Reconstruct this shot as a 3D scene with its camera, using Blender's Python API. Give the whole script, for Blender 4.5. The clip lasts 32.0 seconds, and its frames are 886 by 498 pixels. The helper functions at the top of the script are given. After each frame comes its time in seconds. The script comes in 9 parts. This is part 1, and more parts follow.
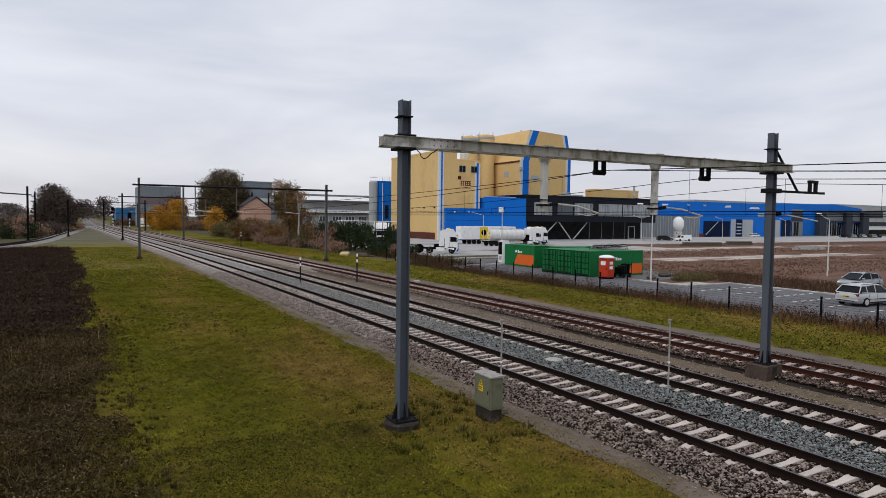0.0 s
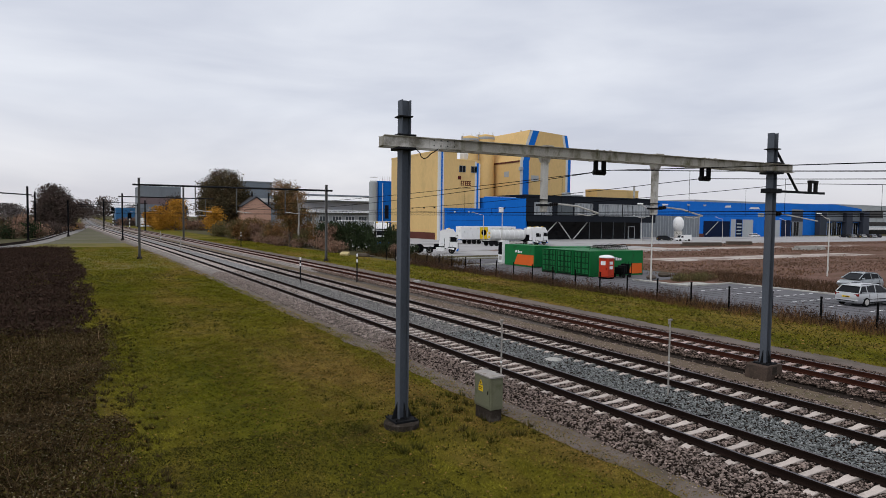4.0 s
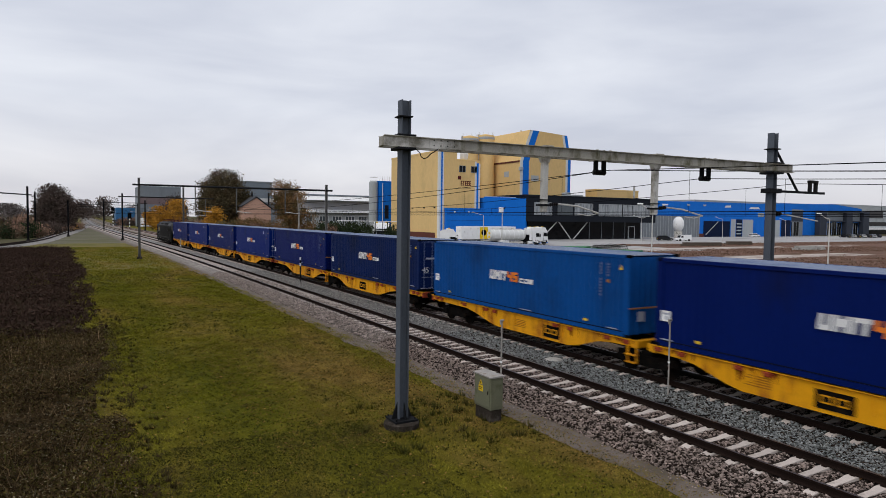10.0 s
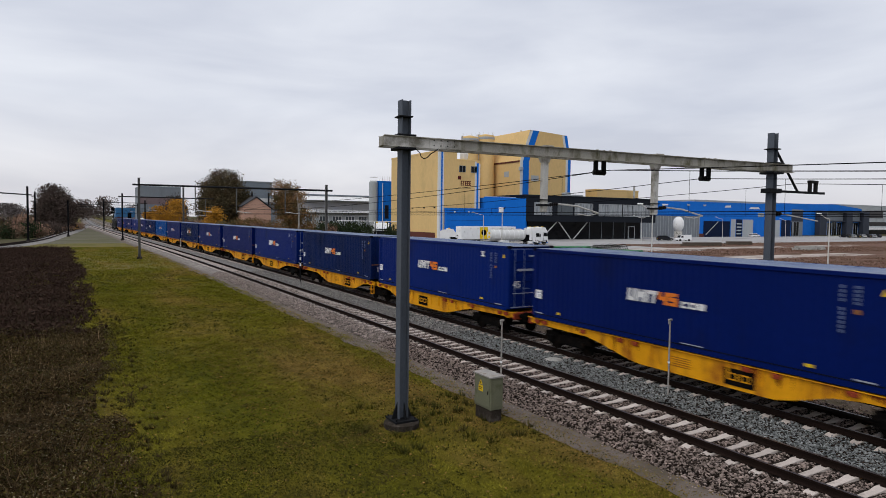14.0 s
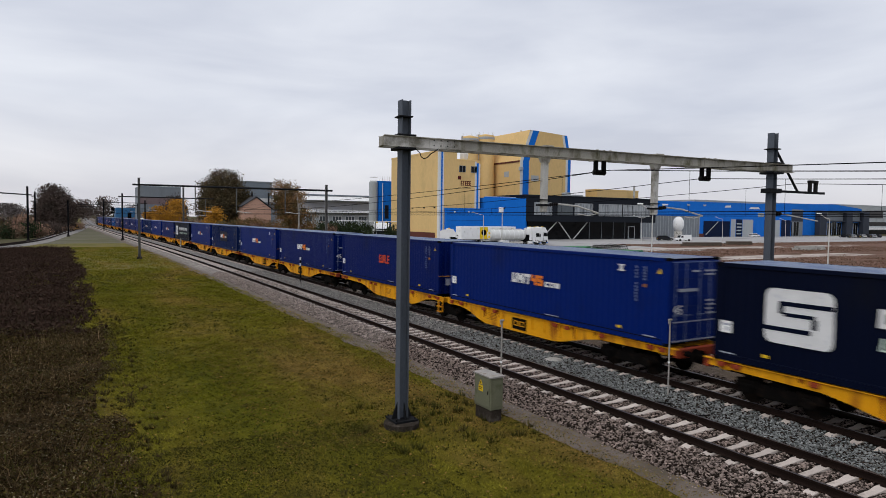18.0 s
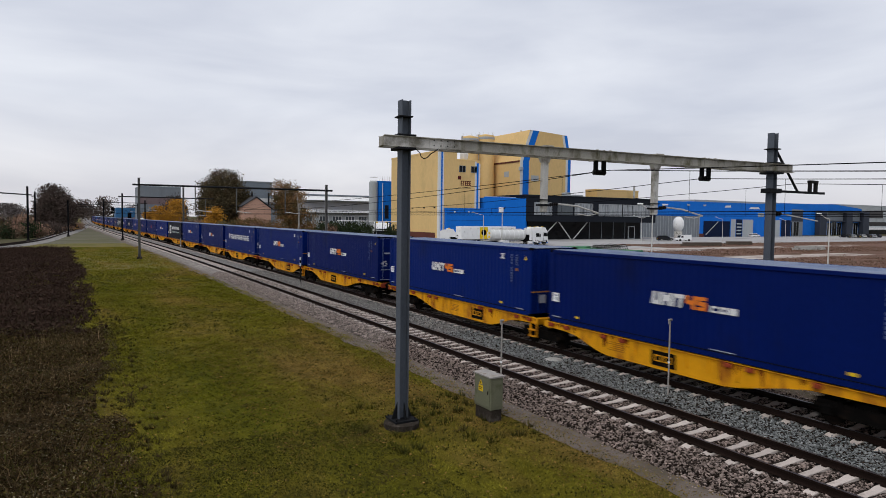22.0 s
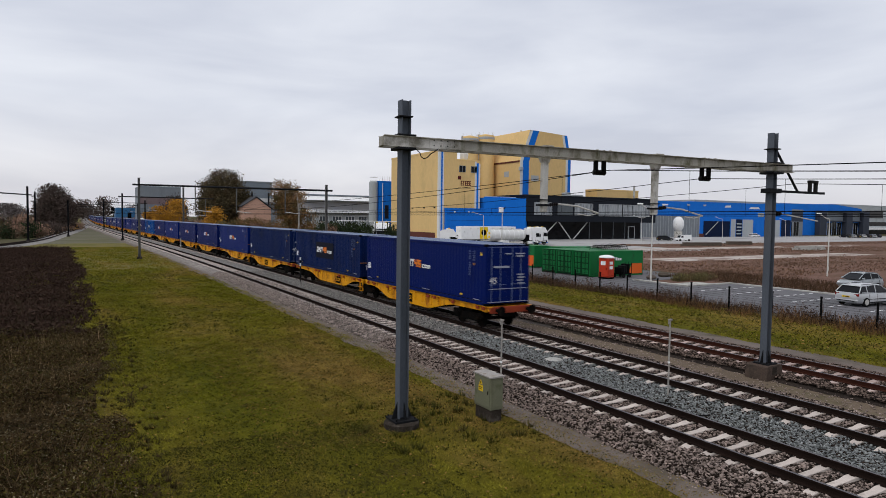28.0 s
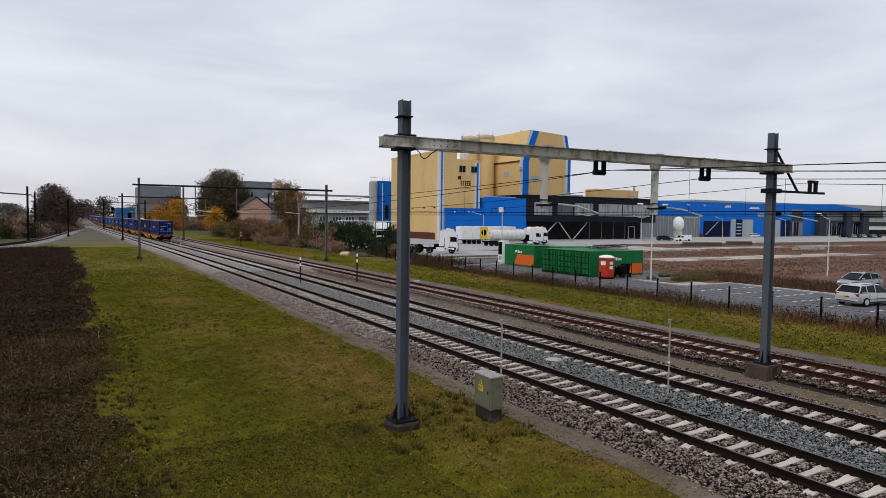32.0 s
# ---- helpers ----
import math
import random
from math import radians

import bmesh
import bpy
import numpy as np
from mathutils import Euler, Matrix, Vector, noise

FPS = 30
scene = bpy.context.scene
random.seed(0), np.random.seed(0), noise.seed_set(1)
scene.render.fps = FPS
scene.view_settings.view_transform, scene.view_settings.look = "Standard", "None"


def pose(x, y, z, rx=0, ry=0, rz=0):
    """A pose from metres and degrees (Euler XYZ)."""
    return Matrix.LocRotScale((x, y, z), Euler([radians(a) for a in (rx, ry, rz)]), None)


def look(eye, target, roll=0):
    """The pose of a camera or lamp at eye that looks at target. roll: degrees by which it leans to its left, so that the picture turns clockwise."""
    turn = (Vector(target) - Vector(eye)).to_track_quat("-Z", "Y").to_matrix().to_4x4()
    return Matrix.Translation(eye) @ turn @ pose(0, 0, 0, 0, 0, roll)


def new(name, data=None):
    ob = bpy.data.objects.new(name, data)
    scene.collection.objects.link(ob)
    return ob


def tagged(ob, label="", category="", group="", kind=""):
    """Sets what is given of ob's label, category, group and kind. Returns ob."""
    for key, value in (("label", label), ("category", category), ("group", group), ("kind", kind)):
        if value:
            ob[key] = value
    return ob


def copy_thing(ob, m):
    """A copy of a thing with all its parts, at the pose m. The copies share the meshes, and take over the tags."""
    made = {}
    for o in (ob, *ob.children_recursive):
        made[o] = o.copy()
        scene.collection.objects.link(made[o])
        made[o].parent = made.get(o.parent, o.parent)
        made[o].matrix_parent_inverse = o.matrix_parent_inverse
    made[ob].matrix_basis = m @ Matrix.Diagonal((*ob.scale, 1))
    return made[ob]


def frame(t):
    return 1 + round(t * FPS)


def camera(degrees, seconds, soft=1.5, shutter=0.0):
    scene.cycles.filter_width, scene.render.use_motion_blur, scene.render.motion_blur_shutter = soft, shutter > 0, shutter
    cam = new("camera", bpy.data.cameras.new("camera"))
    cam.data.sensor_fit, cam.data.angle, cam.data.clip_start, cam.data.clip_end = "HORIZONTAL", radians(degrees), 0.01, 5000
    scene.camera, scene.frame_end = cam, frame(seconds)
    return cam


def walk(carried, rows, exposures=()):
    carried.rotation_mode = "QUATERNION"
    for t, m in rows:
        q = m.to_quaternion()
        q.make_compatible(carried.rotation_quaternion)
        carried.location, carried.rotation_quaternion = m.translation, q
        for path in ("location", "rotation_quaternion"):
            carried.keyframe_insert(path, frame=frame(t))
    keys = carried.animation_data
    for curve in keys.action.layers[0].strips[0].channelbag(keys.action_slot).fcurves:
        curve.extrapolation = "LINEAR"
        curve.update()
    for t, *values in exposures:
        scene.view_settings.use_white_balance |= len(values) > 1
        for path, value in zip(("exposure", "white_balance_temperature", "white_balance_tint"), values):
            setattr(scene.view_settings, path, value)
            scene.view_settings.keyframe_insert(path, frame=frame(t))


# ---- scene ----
V_TRAIN = 28.3          # m/s
XA, XB, XC = 13.73, 17.76, 23.37      # track centres
GZ = -0.5               # ground level; the rail heads lie at 0

cam = camera(69.83, 32.0, soft=0.35, shutter=0.2)
EYE = (0.0, 0.0, 5.239)
YAW, DIP = 0.52081, 0.047868
AIM = (math.sin(YAW) * math.cos(DIP), math.cos(YAW) * math.cos(DIP), EYE[2] - math.sin(DIP))
walk(cam, [(0.0, look(EYE, AIM, 0.73)), (32.0, look(EYE, AIM, 0.73))])

# ---- sky and light ----
world = bpy.data.worlds.new("overcast_sky")
scene.world = world
world.use_nodes = True
wn, wl = world.node_tree.nodes, world.node_tree.links
wn.clear()
w_out, w_bg = wn.new("ShaderNodeOutputWorld"), wn.new("ShaderNodeBackground")
w_sky = wn.new("ShaderNodeTexSky")
w_sky.sky_type, w_sky.sun_disc = "NISHITA", False
w_sky.sun_elevation, w_sky.sun_rotation = radians(56), radians(254)
w_co, w_map = wn.new("ShaderNodeTexCoord"), wn.new("ShaderNodeMapping")
w_map.inputs["Scale"].default_value = (1.3, 1.3, 5.5)
w_noise, w_ramp, w_mix = wn.new("ShaderNodeTexNoise"), wn.new("ShaderNodeValToRGB"), wn.new("ShaderNodeMix")
w_noise.inputs["Scale"].default_value = 1.5
w_noise.inputs["Detail"].default_value = 5
w_noise.inputs["Roughness"].default_value = 0.5
w_noise.inputs["Distortion"].default_value = 0.35
w_ramp.color_ramp.elements[0].position, w_ramp.color_ramp.elements[1].position = 0.34, 0.68
w_ramp.color_ramp.elements[0].color = (6.1, 6.35, 7.2, 1)
w_ramp.color_ramp.elements[1].color = (8.8, 8.95, 9.4, 1)
w_mix.data_type = "RGBA"
w_mix.inputs["Factor"].default_value = 0.9
wl.new(w_co.outputs["Generated"], w_map.inputs["Vector"])
wl.new(w_map.outputs["Vector"], w_noise.inputs["Vector"])
wl.new(w_noise.outputs["Fac"], w_ramp.inputs["Fac"])
wl.new(w_sky.outputs["Color"], w_mix.inputs["A"])
wl.new(w_ramp.outputs["Color"], w_mix.inputs["B"])
# a warmer horizon under a cooler vault
w_sep, w_grad, w_tint = wn.new("ShaderNodeSeparateXYZ"), wn.new("ShaderNodeValToRGB"), wn.new("ShaderNodeMix")
w_tint.data_type, w_tint.blend_type = "RGBA", "MULTIPLY"
w_tint.inputs["Factor"].default_value = 1.0
w_grad.color_ramp.elements[0].position, w_grad.color_ramp.elements[0].color = 0.0, (1.0, 0.957, 0.935, 1)
w_mid = w_grad.color_ramp.elements.new(0.16)
w_mid.color = (0.98, 0.985, 1.0, 1)
w_grad.color_ramp.elements[2].position, w_grad.color_ramp.elements[2].color = 0.35, (0.985, 1.0, 1.02, 1)
wl.new(w_co.outputs["Generated"], w_sep.inputs["Vector"])
wl.new(w_sep.outputs["Z"], w_grad.inputs["Fac"])
wl.new(w_mix.outputs["Result"], w_tint.inputs["A"])
wl.new(w_grad.outputs["Color"], w_tint.inputs["B"])
wl.new(w_tint.outputs["Result"], w_bg.inputs["Color"])
wl.new(w_bg.outputs["Background"], w_out.inputs["Surface"])
w_bg.inputs["Strength"].default_value = 0.103

sun_data = bpy.data.lights.new("sun", "SUN")
sun_data.energy, sun_data.angle, sun_data.color = 1.1, radians(35), (1.0, 0.96, 0.9)
sun = new("sun", sun_data)
sun.matrix_basis = look((0, 0, 60), (36, 10, 4.5))
scene.view_settings.exposure = 0.0


# ---- mesh builder ----
class Mesh:
    """Collects verts and faces of one mesh."""

    def __init__(self):
        self.v, self.f, self.m = [], [], []

    def add(self, verts, faces, mi=0):
        n = len(self.v)
        self.v.extend([tuple(q) for q in verts])
        self.f.extend([tuple(i + n for i in q) for q in faces])
        self.m.extend([mi] * len(faces))
        return self

    def box(self, x0, x1, y0, y1, z0, z1, c=0.0, mi=0):
        if c <= 0:
            vs = [(x, y, z) for z in (z0, z1) for y in (y0, y1) for x in (x0, x1)]
            return self.add(vs, [(0, 2, 3, 1), (4, 5, 7, 6), (0, 1, 5, 4), (2, 6, 7, 3), (0, 4, 6, 2), (1, 3, 7, 5)], mi)
        c = min(c, 0.45 * (x1 - x0), 0.45 * (y1 - y0), 0.45 * (z1 - z0))
        bm = bmesh.new()
        for sx in (0, 1):
            for sy in (0, 1):
                for sz in (0, 1):
                    p = Vector((x1 if sx else x0, y1 if sy else y0, z1 if sz else z0))
                    d = Vector((-c if sx else c, -c if sy else c, -c if sz else c))
                    for keep in range(3):
                        q = p + d
                        q[keep] = p[keep]
                        bm.verts.new(q)
        bmesh.ops.convex_hull(bm, input=bm.verts)
        bmesh.ops.dissolve_limit(bm, angle_limit=0.02, verts=bm.verts, edges=bm.edges)
        bm.verts.index_update()
        self.add([q.co[:] for q in bm.verts], [[q.index for q in f.verts] for f in bm.faces], mi)
        bm.free()
        return self

    def prism(self, poly, axis, a0, a1, mi=0, caps=True):
        """Extrudes a 2D polygon along an axis; poly is (y,z), (x,z) or (x,y)."""
        def put(q, a):
            return {"x": (a, q[0], q[1]), "y": (q[0], a, q[1]), "z": (q[0], q[1], a)}[axis]
        n = len(poly)
        fs = [(i, (i + 1) % n, n + (i + 1) % n, n + i) for i in range(n)]
        if caps:
            fs += [tuple(range(n - 1, -1, -1)), tuple(range(n, 2 * n))]
        return self.add([put(q, a0) for q in poly] + [put(q, a1) for q in poly], fs, mi)

    def cyl(self, p0, p1, r, n=10, r2=None, mi=0):
        p0, p1 = Vector(p0), Vector(p1)
        r2 = r if r2 is None else r2
        z = (p1 - p0).normalized()
        x = z.orthogonal().normalized()
        y = z.cross(x)
        ring = [x * math.cos(6.28319 * i / n) + y * math.sin(6.28319 * i / n) for i in range(n)]
        vs = [p0 + q * r for q in ring] + [p1 + q * r2 for q in ring]
        fs = [(i, (i + 1) % n, n + (i + 1) % n, n + i) for i in range(n)] + [tuple(range(n - 1, -1, -1)), tuple(range(n, 2 * n))]
        return self.add(vs, fs, mi)

    def tube(self, pts, r, n=6, mi=0):
        pts = [Vector(q) for q in pts]
        vs, fs = [], []
        for i, q in enumerate(pts):
            z = (pts[min(i + 1, len(pts) - 1)] - pts[max(i - 1, 0)]).normalized()
            x = z.cross(Vector((0, 0, 1)))
            x = x.normalized() if x.length > 0.05 else Vector((1, 0, 0))
            y = z.cross(x)
            vs += [q + (x * math.cos(6.28319 * k / n) + y * math.sin(6.28319 * k / n)) * r for k in range(n)]
        for i in range(len(pts) - 1):
            fs += [(i * n + k, i * n + (k + 1) % n, (i + 1) * n + (k + 1) % n, (i + 1) * n + k) for k in range(n)]
        fs += [tuple(range(n - 1, -1, -1)), tuple(range(len(vs) - n, len(vs)))]
        return self.add(vs, fs, mi)

    def lathe(self, prof, n=16, at=(0, 0, 0), axis="z", mi=0):
        """Turns a profile of (radius, height) about an axis."""
        vs, fs = [], []
        for r, h in prof:
            for k in range(n):
                a = 6.28319 * k / n
                q = (r * math.cos(a), r * math.sin(a), h)
                q = {"z": q, "y": (q[0], q[2], q[1]), "x": (q[2], q[0], q[1])}[axis]
                vs.append((q[0] + at[0], q[1] + at[1], q[2] + at[2]))
        for i in range(len(prof) - 1):
            fs += [(i * n + k, i * n + (k + 1) % n, (i + 1) * n + (k + 1) % n, (i + 1) * n + k) for k in range(n)]
        fs += [tuple(range(n - 1, -1, -1)), tuple(range(len(vs) - n, len(vs)))]
        return self.add(vs, fs, mi)

    def data(self, name, mats, smooth=False):
        me = bpy.data.meshes.new(name)
        me.from_pydata(self.v, [], self.f)
        for q in (mats if isinstance(mats, (list, tuple)) else [mats]):
            me.materials.append(q)
        if any(self.m):
            me.polygons.foreach_set("material_index", self.m)
        bm = bmesh.new()
        bm.from_mesh(me)
        bmesh.ops.recalc_face_normals(bm, faces=bm.faces)
        bm.to_mesh(me)
        bm.free()
        if smooth:
            me.polygons.foreach_set("use_smooth", [True] * len(me.polygons))
            me.set_sharp_from_angle(angle=radians(40))
        return me


def part(name, b, material, parent, label="", at=None, smooth=False):
    """Links a mesh as one object under a thing or a part."""
    ob = new(name, b.data(name, material, smooth) if isinstance(b, Mesh) else b)
    ob.parent = parent
    if at is not None:
        ob.matrix_basis = at if isinstance(at, Matrix) else Matrix.Translation(at)
    return tagged(ob, label) if label else ob


def thing(name, label, category, m=None, group="", kind=""):
    ob = new(name)
    ob.empty_display_size = 0.3
    if m is not None:
        ob.matrix_basis = m if isinstance(m, Matrix) else Matrix.Translation(m)
    return tagged(ob, label, category, group, kind)


def solid(name, b, material, label, category, m=None, group="", kind="", smooth=False):
    ob = new(name, b.data(name, material, smooth))
    if m is not None:
        ob.matrix_basis = m if isinstance(m, Matrix) else Matrix.Translation(m)
    return tagged(ob, label, category, group, kind)


def fast_mesh(name, verts, faces, material):
    """A mesh from numpy arrays of verts and of equal-sided faces."""
    me = bpy.data.meshes.new(name)
    nf, k = faces.shape
    me.vertices.add(len(verts))
    me.vertices.foreach_set("co", verts.astype(np.float32).ravel())
    me.loops.add(nf * k)
    me.loops.foreach_set("vertex_index", faces.astype(np.int32).ravel())
    me.polygons.add(nf)
    me.polygons.foreach_set("loop_start", np.arange(0, nf * k, k, dtype=np.int32))
    me.update(calc_edges=True)
    me.validate()
    me.materials.append(material)
    return me


# ---- materials ----
def mat(name, c, rough=0.6, metal=0.0, vary=0.18, scale=1.2, fine=25.0, bump=0.1, dirt=None, dirt_amount=0.4, dirt_scale=0.8, stretch=(1, 1, 1), spread=0.0, island=0.0, spec=None):
    """A weathered surface: colour changing at two scales, optional dirt with its own edge, fine relief."""
    m = bpy.data.materials.new(name)
    m.use_nodes = True
    n, l = m.node_tree.nodes, m.node_tree.links
    bs = n["Principled BSDF"]
    bs.inputs["Metallic"].default_value = metal
    bs.inputs["Specular IOR Level"].default_value = spec if spec is not None else 0.03 if rough >= 0.8 else 0.1
    co, mp = n.new("ShaderNodeTexCoord"), n.new("ShaderNodeMapping")
    mp.inputs["Scale"].default_value = stretch
    l.new(co.outputs["Object"], mp.inputs["Vector"])
    big, small = n.new("ShaderNodeTexNoise"), n.new("ShaderNodeTexNoise")
    for q, s, d in ((big, scale, 4), (small, fine, 3)):
        q.inputs["Scale"].default_value, q.inputs["Detail"].default_value = s, d
        l.new(mp.outputs["Vector"], q.inputs["Vector"])
    add = n.new("ShaderNodeMath")
    add.operation = "ADD"
    l.new(big.outputs["Fac"], add.inputs[0])
    l.new(small.outputs["Fac"], add.inputs[1])
    rng = n.new("ShaderNodeMapRange")
    rng.inputs["From Min"].default_value, rng.inputs["From Max"].default_value = 0.65, 1.35
    rng.inputs["To Min"].default_value, rng.inputs["To Max"].default_value = 1 - vary, 1 + vary
    l.new(add.outputs[0], rng.inputs["Value"])
    val = rng.outputs["Result"]
    for amount, src in ((spread, "obj"), (island, "geo")):
        if amount:
            inf = n.new("ShaderNodeObjectInfo" if src == "obj" else "ShaderNodeNewGeometry")
            r2, mul = n.new("ShaderNodeMapRange"), n.new("ShaderNodeMath")
            r2.inputs["To Min"].default_value, r2.inputs["To Max"].default_value = 1 - amount, 1 + amount
            l.new(inf.outputs["Random" if src == "obj" else "Random Per Island"], r2.inputs["Value"])
            mul.operation = "MULTIPLY"
            l.new(val, mul.inputs[0])
            l.new(r2.outputs["Result"], mul.inputs[1])
            val = mul.outputs[0]
    tint = n.new("ShaderNodeVectorMath")
    tint.operation = "SCALE"
    tint.inputs[0].default_value = c
    l.new(val, tint.inputs["Scale"])
    colour = tint.outputs["Vector"]
    if dirt:
        dn, dr, dm = n.new("ShaderNodeTexNoise"), n.new("ShaderNodeMapRange"), n.new("ShaderNodeMix")
        dn.inputs["Scale"].default_value, dn.inputs["Detail"].default_value, dn.inputs["Roughness"].default_value = dirt_scale, 7, 0.65
        l.new(mp.outputs["Vector"], dn.inputs["Vector"])
        dr.inputs["From Min"].default_value, dr.inputs["From Max"].default_value = 0.62 - 0.3 * dirt_amount, 0.75 - 0.2 * dirt_amount
        l.new(dn.outputs["Fac"], dr.inputs["Value"])
        dm.data_type = "RGBA"
        dm.inputs["B"].default_value = (*dirt, 1)
        l.new(dr.outputs["Result"], dm.inputs["Factor"])
        l.new(colour, dm.inputs["A"])
        colour = dm.outputs["Result"]
    l.new(colour, bs.inputs["Base Color"])
    rr = n.new("ShaderNodeMapRange")
    rr.inputs["To Min"].default_value, rr.inputs["To Max"].default_value = max(0.03, rough - 0.12), min(1, rough + 0.12)
    l.new(big.outputs["Fac"], rr.inputs["Value"])
    l.new(rr.outputs["Result"], bs.inputs["Roughness"])
    if bump:
        bp = n.new("ShaderNodeBump")
        bp.inputs["Strength"].default_value, bp.inputs["Distance"].default_value = bump, 0.02
        l.new(small.outputs["Fac"], bp.inputs["Height"])
        l.new(bp.outputs["Normal"], bs.inputs["Normal"])
    return m


def glass_mat(name, tint, rough=0.06):
    m = mat(name, tint, rough, 0.0, 0.1, 0.6, 3, 0.0)
    m.node_tree.nodes["Principled BSDF"].inputs["IOR"].default_value = 1.55
    return m


M_RAIL = mat("rail_steel", (0.016, 0.010, 0.008), 0.8, 0.0, 0.25, 2, 40, 0.1)
M_RAILHEAD = mat("worn_rail_head", (0.10, 0.09, 0.095), 0.4, 0.6, 0.2, 2, 40, 0.05)
M_RUSTRAIL = mat("rusty_rail", (0.048, 0.018, 0.012), 0.8, 0.0, 0.25, 2, 40, 0.15)
M_SLEEPER = mat("concrete_sleeper", (0.52, 0.45, 0.405), 0.85, 0, 0.16, 3, 40, 0.2, (0.32, 0.27, 0.23), 0.1, 2.5, spread=0.12)
M_SLEEPER_OLD = mat("stained_sleeper", (0.50, 0.39, 0.35), 0.85, 0, 0.22, 3, 40, 0.25, (0.20, 0.12, 0.09), 0.35, 2.5, spread=0.22)
M_MAST = mat("painted_steel_mast", (0.092, 0.104, 0.124), 0.6, 0.0, 0.16, 1.2, 30, 0.08, (0.12, 0.13, 0.14), 0.2, 1.5, (1, 1, 0.35))
M_MASTDARK = mat("dark_mast_steel", (0.010, 0.0105, 0.012), 0.7, 0.0, 0.2, 1.2, 30, 0.08)
M_GALV = mat("galvanised_steel", (0.56, 0.54, 0.50), 0.55, 0.0, 0.18, 2, 40, 0.08, (0.19, 0.175, 0.14), 0.4, 1.6)
M_BEAM = mat("weathered_beam", (0.34, 0.32, 0.275), 0.7, 0.0, 0.22, 2, 40, 0.1, (0.14, 0.13, 0.085), 0.45, 3.0, (1, 1, 0.5))
M_CONCRETE = mat("old_concrete", (0.135, 0.112, 0.096), 0.9, 0, 0.25, 2, 30, 0.3, (0.09, 0.075, 0.06), 0.45, 1.5)
M_KERB = mat("kerb_concrete", (0.42, 0.41, 0.38), 0.9, 0, 0.18, 1, 20, 0.2, (0.2, 0.19, 0.17), 0.3, 0.7)
M_MASTMID = mat("grey_far_mast", (0.12, 0.118, 0.112), 0.7, 0.0, 0.2, 1.2, 30, 0.05)
M_WIRE = mat("catenary_wire", (0.004, 0.004, 0.0045), 0.8, 0.0, 0.1)
M_INSUL = mat("brown_insulator", (0.010, 0.008, 0.008), 0.5)
M_BLACKSTEEL = mat("black_steel", (0.005, 0.005, 0.0055), 0.8, 0.0, 0.2, 2, 30, 0.05)
M_RUBBER = mat("tyre_rubber", (0.012, 0.012, 0.012), 0.8)
M_WHITE = mat("white_paint", (0.82, 0.82, 0.81), 0.45, 0, 0.06, 1, 20, 0.03, (0.5, 0.49, 0.46), 0.15, 1.2)
M_YELLOWSIGN = mat("yellow_sign", (0.75, 0.5, 0.02), 0.5)
M_GLASS = glass_mat("dark_glass", (0.009, 0.010, 0.012))
# grey base stands in for sky mirrored in the glass, beside its gloss
M_WINDSCREEN = mat("windscreen_sky_grey", (0.16, 0.17, 0.18), 0.08, 0, 0.1, 0.6, 3, 0.0, spec=0.8)
M_GLASSGREY = glass_mat("window_glass", (0.10, 0.115, 0.125), 0.1)


# ---- the line of the tracks: a long easy bend ----
def bend_slope(y):
    y = np.asarray(y, float)
    return np.where(y < 0, 0, np.where(y < 105, -0.0003 * y, np.where(y < 280, -0.0315, np.where(y < 420, -0.0315 * (420 - y) / 140, 0))))


BEND_Y = np.linspace(-100, 600, 7001)
BEND_X = np.cumsum(bend_slope(BEND_Y)) * 0.1


def bend(y):
    return np.interp(y, BEND_Y, BEND_X)


